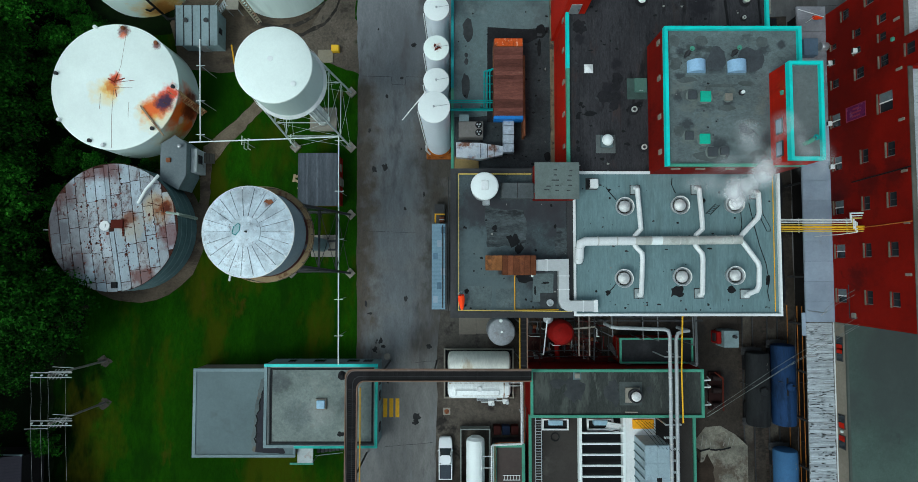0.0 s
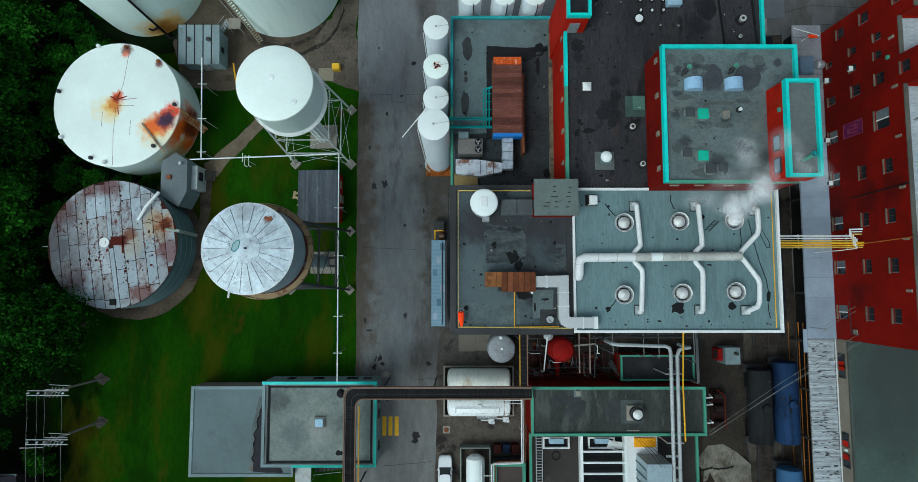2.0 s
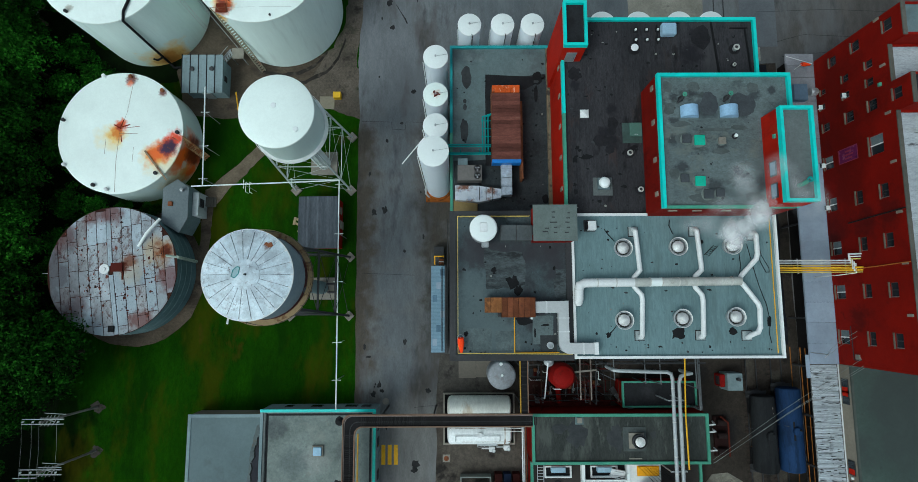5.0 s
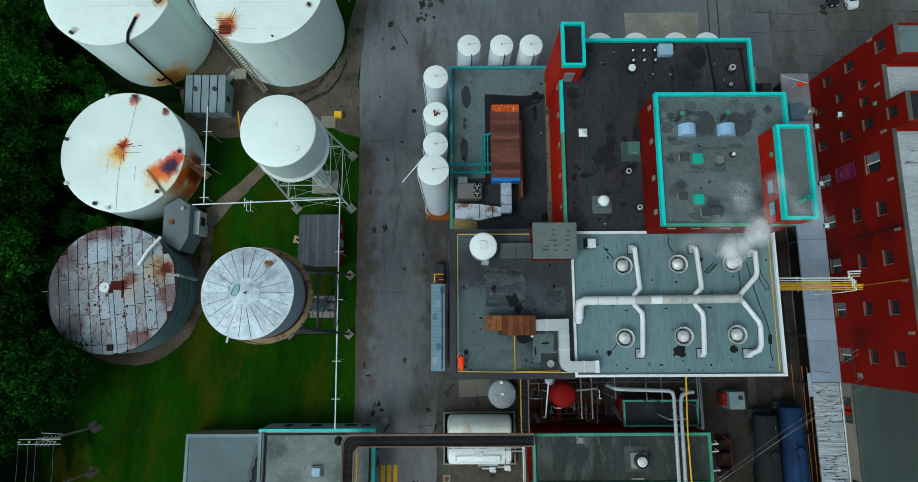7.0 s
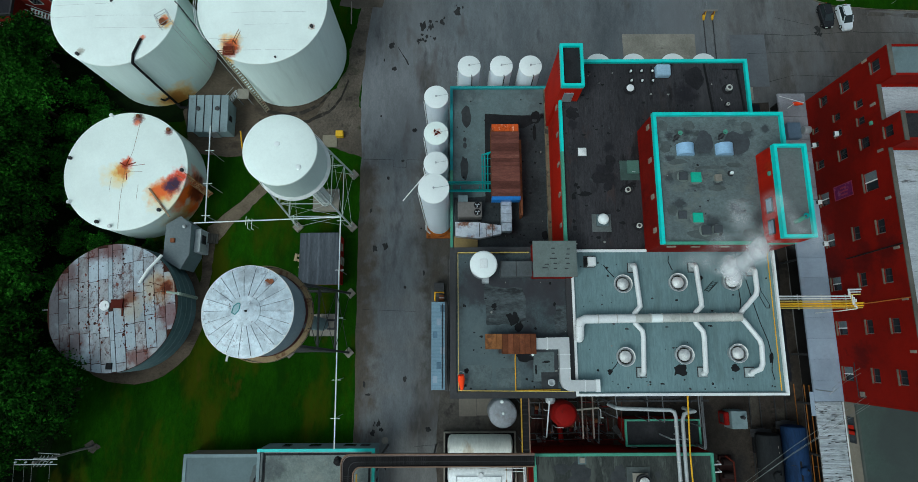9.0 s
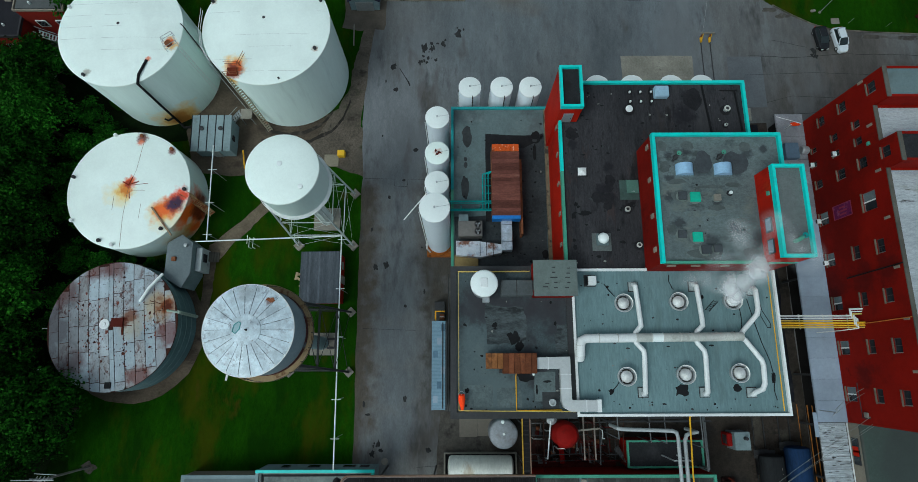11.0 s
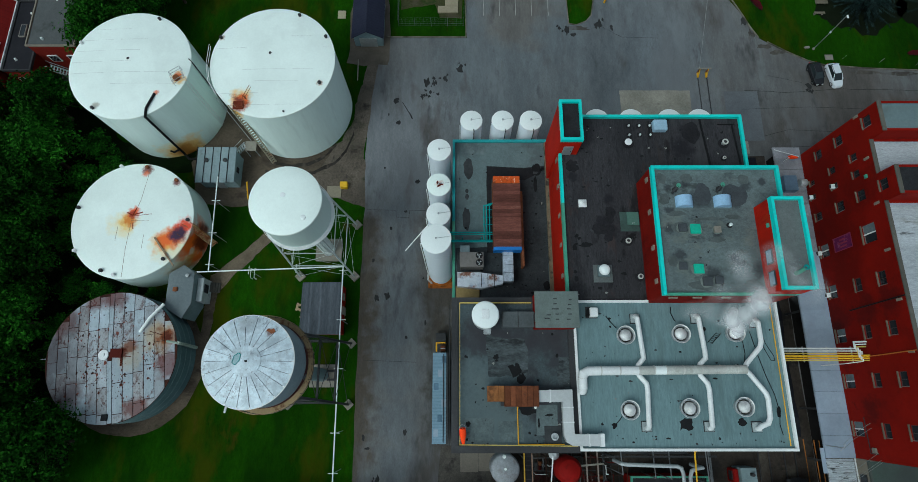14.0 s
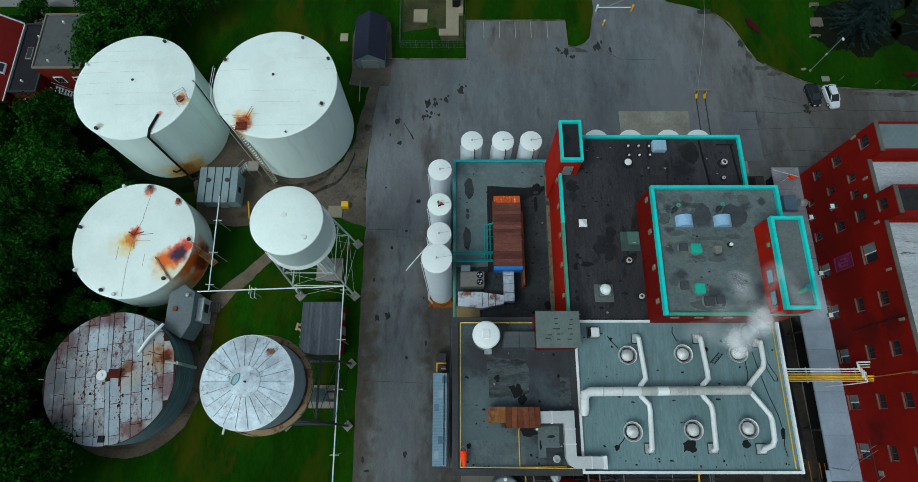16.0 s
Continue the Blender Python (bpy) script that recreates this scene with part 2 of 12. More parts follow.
# ---- mesh helpers ----
class Shape:
    """Collects the faces of one mesh, in world metres."""

    level = None  # where set, moves drafted points to a roof level of its own

    def __init__(self):
        self.v, self.f = [], []

    def add(self, verts, faces):
        o = len(self.v)
        self.v += [Shape.level(p) if Shape.level else tuple(p) for p in verts]
        self.f += [tuple(i + o for i in f) for f in faces]
        return self

    def box(self, x0, y0, z0, x1, y1, z1, c=0.0):
        """A box; c chamfers the four upright and the top edges."""
        x0, x1, y0, y1, z0, z1 = min(x0, x1), max(x0, x1), min(y0, y1), max(y0, y1), min(z0, z1), max(z0, z1)
        if not c:
            v = [(x, y, z) for z in (z0, z1) for y in (y0, y1) for x in (x0, x1)]
            return self.add(v, [(0, 2, 3, 1), (4, 5, 7, 6), (0, 1, 5, 4), (2, 6, 7, 3), (0, 4, 6, 2), (1, 3, 7, 5)])
        c = min(c, (x1 - x0) / 2.5, (y1 - y0) / 2.5, (z1 - z0) / 1.5)

        def ring(e, z):
            k = c
            a, b, d, g = x0 + e, x1 - e, y0 + e, y1 - e
            return [(a + k, d, z), (b - k, d, z), (b, d + k, z), (b, g - k, z), (b - k, g, z), (a + k, g, z), (a, g - k, z), (a, d + k, z)]

        v = ring(0, z0) + ring(0, z1 - c) + ring(c * 0.8, z1)
        f = [tuple(range(7, -1, -1)), tuple(range(16, 24))]
        for r in (0, 8):
            f += [(r + i, r + (i + 1) % 8, r + 8 + (i + 1) % 8, r + 8 + i) for i in range(8)]
        return self.add(v, f)

    def prism(self, pts, z0, z1):
        """An upright prism over a plan outline, counter-clockwise."""
        n = len(pts)
        v = [(x, y, z0) for x, y in pts] + [(x, y, z1) for x, y in pts]
        return self.add(v, [tuple(range(n - 1, -1, -1)), tuple(range(n, 2 * n))] + [(i, (i + 1) % n, n + (i + 1) % n, n + i) for i in range(n)])

    def lathe(self, c, profile, seg=24, a0=0.0, a1=360.0):
        """Turns a profile of (radius, z) round the upright axis through c."""
        full = abs(a1 - a0) >= 360
        n = seg if full else seg + 1
        ang = [radians(a0 + (a1 - a0) * i / seg) for i in range(n)]
        v, rows = [], []
        for r, z in profile:
            if r < 1e-6:
                rows.append([len(v)] * n)
                v.append((c[0], c[1], z))
            else:
                rows.append(list(range(len(v), len(v) + n)))
                v += [(c[0] + r * math.cos(t), c[1] + r * math.sin(t), z) for t in ang]
        f = []
        for p, q in zip(rows, rows[1:]):
            for i in range(seg):
                k = (i + 1) % n
                face = [p[i], p[k], q[k], q[i]]
                face = [x for j, x in enumerate(face) if x not in face[:j]]
                if len(face) > 2:
                    f.append(tuple(face))
        return self.add(v, f)

    def disc(self, c, r0, r1, z0, z1, seg=24):
        """An upright cylinder or cone frustum, closed at both ends."""
        return self.lathe(c, [(0, z0), (r0, z0), (r1, z1), (0, z1)], seg)

    def tube(self, pts, r, seg=8):
        """A pipe of radius r along a polyline, mitred at its corners."""
        P = [Vector(p) for p in pts]
        rings = []
        up = None
        for i, p in enumerate(P):
            d0 = (P[i] - P[i - 1]).normalized() if i else None
            d1 = (P[i + 1] - P[i]).normalized() if i + 1 < len(P) else None
            d = ((d0 or d1) + (d1 or d0)).normalized()
            k = 1.0 / max(0.35, math.sqrt((1 + (d0.dot(d1) if d0 and d1 else 1)) / 2))
            base = d1 or d0
            if up is None:
                up = Vector((0, 0, 1)) if abs(base.z) < 0.9 else Vector((0, 1, 0))
            side = d.cross(up)
            if side.length < 1e-3:
                up = Vector((1, 0.2, 0))
                side = d.cross(up)
            side.normalize()
            other = side.cross(d).normalized()
            bend = (d1 - d0) if d0 and d1 else Vector()
            bend = bend.normalized() if bend.length > 1e-4 else None
            ring = []
            for j in range(seg):
                a = 2 * math.pi * j / seg
                o = side * math.cos(a) * r + other * math.sin(a) * r
                if bend:
                    o += bend * (o.dot(bend)) * (k - 1)
                ring.append(p + o)
            up = other
            rings.append(ring)
        v = [q for ring in rings for q in ring]
        f = []
        for i in range(len(rings) - 1):
            f += [(i * seg + j, i * seg + (j + 1) % seg, (i + 1) * seg + (j + 1) % seg, (i + 1) * seg + j) for j in range(seg)]
        n = len(v)
        return self.add(v, f + [tuple(range(seg - 1, -1, -1)), tuple(range(n - seg, n))])

    def bar(self, a, b, w=0.1, h=None):
        """A straight bar of square section between two points."""
        a, b = Vector(a), Vector(b)
        d = (b - a).normalized()
        s = d.cross(Vector((0, 0, 1)) if abs(d.z) < 0.95 else Vector((0, 1, 0))).normalized()
        u = s.cross(d).normalized()
        h = h or w
        v = [p + s * (i * w / 2) + u * (j * h / 2) for p in (a, b) for i, j in ((-1, -1), (1, -1), (1, 1), (-1, 1))]
        return self.add(v, [(3, 2, 1, 0), (4, 5, 6, 7), (0, 1, 5, 4), (1, 2, 6, 5), (2, 3, 7, 6), (3, 0, 4, 7)])

    def along(self, axis, c, profile, seg=24):
        """Turns a profile of (radius, distance) round a level axis, "x" or "y", through c."""
        s = Shape().lathe((0, 0), profile, seg)
        put = (lambda p: (c[0] + p[2], c[1] + p[0], c[2] + p[1])) if axis == "x" else (lambda p: (c[0] + p[0], c[1] + p[2], c[2] + p[1]))
        return self.add([put(p) for p in s.v], s.f)

    def rim(self, x0, y0, x1, y1, w, z0, z1):
        """A closed rectangular frame in plan, w wide inside the given outline."""
        outer = [(x0, y0), (x1, y0), (x1, y1), (x0, y1)]
        inner = [(x0 + w, y0 + w), (x1 - w, y0 + w), (x1 - w, y1 - w), (x0 + w, y1 - w)]
        v = [(x, y, z) for z in (z0, z1) for x, y in outer + inner]
        f = []
        for i in range(4):
            k = (i + 1) % 4
            f += [(i, k, 8 + k, 8 + i), (4 + k, 4 + i, 12 + i, 12 + k), (8 + i, 8 + k, 12 + k, 12 + i), (k, i, 4 + i, 4 + k)]
        return self.add(v, f)

    def facade(self, to_world, u0, u1, v0, v1, holes, depth):
        """A wall face in u (along) and v (up) with openings (u, v, width, height) and their reveals; to_world(u, v, inwards)."""
        us = sorted({u0, u1, *[h[0] - h[2] / 2 for h in holes], *[h[0] + h[2] / 2 for h in holes]})
        vs = sorted({v0, v1, *[h[1] - h[3] / 2 for h in holes], *[h[1] + h[3] / 2 for h in holes]})
        us, vs = [u for u in us if u0 <= u <= u1], [v for v in vs if v0 <= v <= v1]
        grid = {(i, j): None for i in range(len(us)) for j in range(len(vs))}
        verts = [to_world(us[i], vs[j], 0) for i, j in grid]
        index = {k: n for n, k in enumerate(grid)}
        faces = []
        for i in range(len(us) - 1):
            for j in range(len(vs) - 1):
                cu, cv = (us[i] + us[i + 1]) / 2, (vs[j] + vs[j + 1]) / 2
                if not any(abs(cu - h[0]) < h[2] / 2 and abs(cv - h[1]) < h[3] / 2 for h in holes):
                    faces.append((index[i, j], index[i + 1, j], index[i + 1, j + 1], index[i, j + 1]))
        for u, v, w, h in holes:
            c = [(u - w / 2, v - h / 2), (u + w / 2, v - h / 2), (u + w / 2, v + h / 2), (u - w / 2, v + h / 2)]
            front = [index[us.index(a), vs.index(b)] for a, b in c]
            o = len(verts)
            verts += [to_world(a, b, depth) for a, b in c]
            faces += [(front[k], front[(k + 1) % 4], o + (k + 1) % 4, o + k) for k in range(4)]
        return self.add(verts, faces)


def thing(name, base, label, category, group="", kind=""):
    ob = new(name)
    ob.empty_display_size = 0.2
    ob.location = Shape.level(base) if Shape.level else base
    return tagged(ob, label, category, group, kind)


def mesh_of(name, shape, material, origin=(0, 0, 0)):
    me = bpy.data.meshes.new(name)
    ox, oy, oz = origin
    me.from_pydata([(x - ox, y - oy, z - oz) for x, y, z in shape.v], [], shape.f)
    for m in material if isinstance(material, (list, tuple)) else [material]:
        me.materials.append(m)
    me.update()
    me.polygons.foreach_set("use_smooth", [True] * len(me.polygons))
    me.set_sharp_from_angle(angle=radians(32))
    return me


def base_of(ob):
    p = Vector(ob.location)
    while ob.parent:
        ob = ob.parent
        p += ob.location
    return p


def part(name, shape, material, parent, label=""):
    """One mesh object under a thing or a part; the shape is given in world metres."""
    ob = new(name, mesh_of(name, shape, material, base_of(parent)))
    ob.parent = parent
    return tagged(ob, label)


def solid(name, shape, material, label, category, group="", kind="", base=None):
    """A thing that is one mesh; its origin is at base."""
    if base is None:
        xs, ys, zs = zip(*shape.v)
        base = ((min(xs) + max(xs)) / 2, (min(ys) + max(ys)) / 2, min(zs))
    ob = new(name, mesh_of(name, shape, material, base))
    ob.location = base
    return tagged(ob, label, category, group, kind)


def structure(name, shape, material, label="", category=""):
    ob = new(name, mesh_of(name, shape, material))
    return tagged(ob, label, category, "", "structure")

# ---- ground ----
def ragged(pts, step=2.0, amp=0.25, seed=1.0):
    """A plan outline with its edges cut up and roughened."""
    out = []
    for (x0, y0), (x1, y1) in zip(pts, pts[1:] + pts[:1]):
        n = max(1, int(math.hypot(x1 - x0, y1 - y0) / step))
        for i in range(n):
            x, y = x0 + (x1 - x0) * i / n, y0 + (y1 - y0) * i / n
            d = noise.noise_vector((x * 0.35, y * 0.35, seed)) + 0.6 * noise.noise_vector((x * 1.3, y * 1.3, seed + 9))
            out.append((x + d.x * amp, y + d.y * amp))
    return out


def blot(x, y, rx, ry, seed, n=18, rough=0.35):
    """An uneven patch outline round a point."""
    return [(x + rx * math.cos(a) * (1 + rough * noise.noise((math.cos(a) * 1.7 + seed * 3.1, math.sin(a) * 1.7, seed))),
             y + ry * math.sin(a) * (1 + rough * noise.noise((math.cos(a) * 1.7, math.sin(a) * 1.7 + seed * 2.3, seed + 5)))) for a in [2 * math.pi * i / n for i in range(n)]]


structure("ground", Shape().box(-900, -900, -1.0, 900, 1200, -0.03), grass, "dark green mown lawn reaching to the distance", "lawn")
road_outline = [(-14.6, -120), (130, -120), (130, 49.5), (75.5, 51.2), (66, 51.6), (59.5, 52.2), (54, 54.6), (49.7, 57.4), (47.6, 62), (44.7, 66.6), (40.7, 68.2),
                (36, 69.5), (35, 130), (23.6, 130), (23.1, 67), (22.2, 61.8), (21.2, 60.6), (19.6, 59.9), (18.3, 60.2), (18.1, 65.4), (1.1, 65.4), (1.2, 57.5), (-12.4, 57.6),
                (-13.9, 47.6), (-14.7, 36.2), (-14.3, 27.5), (-14.5, 12.9), (-14.2, -10.3)]
road = structure("road", Shape().prism(ragged(road_outline, 1.5, 0.16), -0.6, 0.0), asphalt, "grey patched and stained asphalt yard and road", "asphalt")
structure("gravel_yard", Shape().prism(ragged([(-23.5, 34.4), (-21, 29.5), (-17.8, 29), (-13.8, 27.4), (-13.2, 31), (-14.9, 36.5), (-13.6, 44), (-13.3, 48), (-12.2, 57.2), (-14.6, 57.2), (-15.2, 51.5), (-16.3, 47), (-17.0, 42), (-18.6, 38.6), (-21.6, 36.9)], 0.6, 0.45, 3.0), -0.4, -0.004), gravel, "worn brown earth and gravel beside the road", "gravel")
structure("bare_earth_ring", Shape().prism(ragged([(-45.6 + 9.8 * math.cos(radians(a)), 4.5 + 9.7 * math.sin(radians(a))) for a in range(0, 360, 12)], 1.5, 0.35, 5.0), -0.4, -0.012), dirt, "bare brown earth round a rusted tank", "earth")
wet_track = mat("wet_dark_mud", (0.030, 0.026, 0.022), 0.8, big=0.4, big_scale=0.5, stains=(((0.085, 0.07, 0.055), 0.7, 0.52, 0.8),))
for k, run in enumerate(([(-30, 33.4), (-26, 33.0), (-22.5, 33.3), (-19.5, 34.8), (-17.6, 37.2), (-16.6, 40.0)], [(-29.5, 35.0), (-26, 34.5), (-23.5, 34.7), (-21, 36.0), (-19.3, 38.2)], [(-31.5, 31.0), (-27.5, 30.8), (-24.5, 31.4)])):
    outline_t = [(x, y + 0.28) for x, y in run] + [(x + 0.1, y - 0.25) for x, y in reversed(run)]
    structure("wet_track", Shape().prism(ragged(outline_t, 0.5, 0.22, k + 50), -0.4, 0.010 + 0.001 * k), wet_track, "dark wet wheel track on bare earth", "mud")
structure("footpath", Shape().prism(ragged([(-35.0, 14.6), (-32.4, 17.7), (-27.4, 23.2), (-28.9, 23.9), (-33.2, 19.6), (-36.4, 17.0)], 0.8, 0.3, 7.0), -0.4, -0.004), mat("trodden_pale_earth", (0.16, 0.128, 0.090), 1.0, big=0.25, big_scale=0.4, fine=0.3, stains=(((0.08, 0.062, 0.04), 0.5, 0.56, 0.6),)), "trodden earth path across the lawn", "path")
structure("worn_earth_strip", Shape().prism(ragged([(-37.2, 0.5), (-36.2, 4), (-35.4, 9), (-35.0, 14.6), (-36.4, 17.0), (-36.9, 9), (-38.2, 1)], 0.8, 0.3, 7.0), -0.4, -0.006), dirt, "worn brown earth beside the rusted tank", "earth")
structure("tank_yard_earth", Shape().prism(ragged([(-40, 28.4), (-34.5, 27.8), (-29.5, 28.2), (-28.6, 32.5), (-21.5, 33.4), (-20.0, 37.5), (-32, 42), (-35.5, 46), (-39, 42), (-41.5, 35)], 1.0, 0.4, 8.0), -0.4, 0.004), dirt, "bare brown earth between the storage tanks", "earth")
# woodland floor: the trees' shade is painted into its near-black colour
structure("woodland_floor", Shape().prism(ragged([(-120, -60), (-57.5, -60), (-57.0, -30), (-56.6, -22), (-56.0, -16), (-52.5, -8), (-54.6, 0), (-54.4, 14), (-44, 12.8), (-44, 15.6), (-54, 17.5), (-54.6, 33), (-50, 35), (-54.4, 40), (-55, 48), (-58, 66), (-120, 66)], 1.0, 1.4, 2.0), -0.4, -0.02), mat("leaf_litter_with_shade", (0.0028, 0.0085, 0.0008), 1.0, big=0.5, big_scale=0.4, fine=0.5, fine_scale=2.5, bump=1.0), "leaf litter and undergrowth coloured near-black for tree shade", "undergrowth")
# dark sheet laid over the lawn in place of the shade between the tanks
structure("shaded_litter", Shape().prism(ragged([(-54, 31), (-50.5, 31.5), (-47.5, 33.2), (-41.5, 33.4), (-39.6, 35.4), (-41.0, 37.2), (-52.5, 38.4), (-55, 37)], 0.8, 0.4, 12.0), -0.4, -0.008), bpy.data.materials["leaf_litter_with_shade"], "dark patch standing in for shade between the tanks", "undergrowth")
for i, (x, y, rx, ry, m) in enumerate([(-12.0, 13.7, 0.35, 0.5, dark_asphalt), (-10.4, 14.1, 0.4, 0.55, dark_asphalt), (-6.4, 31.8, 0.35, 0.35, dark_asphalt), (-4.1, -11.3, 0.35, 0.35, dark_asphalt),
        (-9.6, 41.9, 0.35, 0.35, dark_asphalt), (-5.8, -21.0, 0.55, 0.5, dark_asphalt), (-6.0, -21.8, 0.42, 0.4, dark_asphalt), (-6.7, -14.9, 0.5, 0.3, dark_asphalt), (-7.4, -4.6, 0.3, 0.4, dark_asphalt),
        (42.4, 67.2, 1.4, 0.5, dark_asphalt), (47.6, 60.6, 0.5, 0.9, dark_asphalt)]):
    part("tar_stain", Shape().prism(blot(x, y, rx, ry, i + 1.0, 16, 0.9), -0.05, 0.006 + 0.0005 * i), m, road, "dark tar stain")
for i, (x0, y0, x1, y1, m) in enumerate([(25.8, 43.0, 37.1, 47.6, patch_asphalt), (42.6, 38.7, 48.0, 47.4, blue_patch), (39.5, 36.5, 45.3, 38.6, patch_asphalt)]):
    part("asphalt_patch", Shape().prism(ragged([(x0, y0), (x1, y0), (x1, y1), (x0, y1)], 1.5, 0.06, i), -0.05, 0.004), m, road, "lighter rectangular asphalt patch")
# splashes of tar: centre, spread and number of drops
rng_t = random.Random(17)
for x, y, spread, n in ((-4.3, 49.2, 0.55, 7), (-2.5, 50.3, 0.35, 3), (-5.3, 46.8, 0.6, 5), (-4.2, 47.0, 0.35, 3), (-0.1, 52.0, 0.5, 5), (-9.7, 45.9, 0.4, 3), (17.2, 59.4, 0.7, 4), (22.8, 60.1, 0.7, 5), (25.5, 59.3, 0.35, 5), (18.9, 57.9, 0.3, 2), (56.8, 47.6, 0.6, 8), (-11.3, -10.4, 0.25, 3), (-10.8, -11.0, 0.2, 2), (-11.6, -11.8, 0.25, 3)):
    for k in range(n):
        u, v = rng_t.gauss(0, spread), rng_t.gauss(0, spread)
        q = rng_t.uniform(0.12, 0.3) * (2.0 if k == 0 else 1.0) * (0.6 + 0.7 * spread)
        part("tar_splash", Shape().prism(blot(x + u, y + v, q * rng_t.uniform(0.6, 1.1), q * rng_t.uniform(0.8, 1.6), x + k * 3.7, 14, 1.1), -0.05, 0.022 + 0.0004 * k), dark_asphalt, road, "dark splash of tar")
part("tar_streak", Shape().prism([(-9.15, 45.5), (-8.55, 44.45), (-7.9, 43.3), (-7.55, 42.5), (-7.35, 42.5), (-7.6, 43.2), (-8.47, 44.5), (-9.05, 45.5)], -0.05, 0.0205), dark_asphalt, road, "dark streak of tar")
washed = mat("thin_washed_soil", (0.075, 0.067, 0.058), 1.0, big=0.4, big_scale=0.6, stains=(((0.12, 0.12, 0.118), 0.6, 0.50, 0.8),))
for k, (x, y, rx, ry) in enumerate(((50.6, 55.9, 1.3, 0.5), (52.4, 54.6, 1.2, 0.4), (48.6, 58.0, 0.5, 1.1), (66.0, 50.9, 2.6, 0.4), (72.0, 50.6, 3.0, 0.35), (19.9, 59.3, 2.0, 0.4))):
    part("washed_soil", Shape().prism(ragged(blot(x, y, rx, ry, k + 2.5, 18, 0.8), 0.4, 0.2, k), -0.05, 0.006 + 0.0005 * k), washed, road, "soil washed onto the asphalt")
# cracks and seams in the yard
for pts, w in [([(-14, 27.3), (-9.6, 27.2), (-9.5, 26.1), (-7.6, 26.0), (-7.5, 27.2), (-3.6, 27.1)], 0.07), ([(48, 39.5), (52, 40.6), (60, 40.2), (72, 41)], 0.08), ([(45, 44.2), (56, 44.6), (70, 44.0)], 0.08), ([(23.2, 60), (27, 57.6), (33, 57.4)], 0.07), ([(-13.5, 5), (-6, 4.7)], 0.06)]:
    for a, b in zip(pts, pts[1:]):
        part("crack", Shape().bar((*a, 0.003), (*b, 0.003), w * 0.6, 0.012), dark_asphalt, road)
# concrete kerbs along the lawns
kerb_runs = [[(-12.4, 57.62), (1.12, 57.55)], [(1.12, 57.55), (1.06, 65.4), (18.1, 65.42), (18.3, 60.2), (19.6, 59.9), (21.2, 60.6), (22.2, 61.8), (23.0, 66.5)], [(44.0, 66.8), (46.3, 64.8), (47.6, 62.0), (48.6, 59.5), (49.7, 57.4)], [(51.0, 56.6), (54, 54.7), (57, 53.1), (59.5, 52.25), (66, 51.65), (75.5, 51.2), (95, 50.4)]]
kerb_stone = mat("worn_kerb_concrete", (0.17, 0.155, 0.12), 0.95, big=0.4, big_scale=0.4, fine=0.3, stains=(((0.06, 0.055, 0.04), 0.3, 0.50, 0.85), ((0.02, 0.04, 0.005), 0.5, 0.60, 0.8)))
for run in kerb_runs:
    s = Shape()
    for a, b in zip(run, run[1:]):
        s.bar((*a, 0.05), (*b, 0.05), 0.15, 0.22)
    structure("kerb", s, kerb_stone, "pale concrete kerb along the lawn", "kerb")
stall_paint = mat("worn_white_line_paint", (0.30, 0.30, 0.28), 0.8, big=0.3, big_scale=1.2)
for x in (4.1, 6.8, 9.5, 12.2, 15.0):
    part("parking_line", Shape().box(x - 0.05, 61.8, -0.02, x + 0.05, 65.2, 0.004), stall_paint, road, "worn white parking line")
yellow_paint = mat("yellow_paint", (0.75, 0.42, 0.02), 0.6, stains=(((0.3, 0.2, 0.05), 0.9, 0.6, 0.6),))
for x in (-10.2, -9.35, -8.5):
    part("crossing_stripe", Shape().box(x - 0.27, -21.1, -0.02, x + 0.27, -18.5, 0.008), yellow_paint, road, "worn yellow painted stripe")


# ---- buildings ----
def block(x0, y0, x1, y1, z, wall, roof, rim, label, w=0.45, up=0.45, z0=-0.3, roof_label="", open_south=False, faded=None):
    """A flat-roofed factory block: walls, a recessed roof and a capped parapet."""
    b = thing("factory_building", ((x0 + x1) / 2, (y0 + y1) / 2, z0 if z0 < -1 else max(z0, 0)), label, "building", "blocks of the plant")
    part("wall", Shape().box(x0, y0, z0, x1, y1, z - 0.25), wall, b)
    part("roof", Shape().box(x0 + w - 0.05, y0 + (0.03 if open_south else w - 0.05), z - 0.24, x1 - w + 0.05, y1 - w + 0.05, z), roof, b, roof_label)
    if open_south:
        half = (y0 + y1) / 2 if faded else y0
        part("parapet", Shape().box(x0 - 0.04, half, z - 0.24, x0 + w, y1 - w, z + up), rim, b)
        if faded:
            part("parapet", Shape().box(x0 - 0.035, y0, z - 0.24, x0 + w - 0.01, half - 0.02, z + up - 0.01), faded, b, "faded green parapet")
        part("parapet", Shape().box(x1 - w, y0, z - 0.24, x1 + 0.04, y1 - w, z + up), rim, b)
        part("parapet", Shape().box(x0 - 0.04, y1 - w, z - 0.24, x1 + 0.04, y1 + 0.04, z + up), rim, b)
    else:
        part("parapet", Shape().rim(x0 - 0.04, y0 - 0.04, x1 + 0.04, y1 + 0.04, w, z - 0.24, z + up), rim, b)
    return b


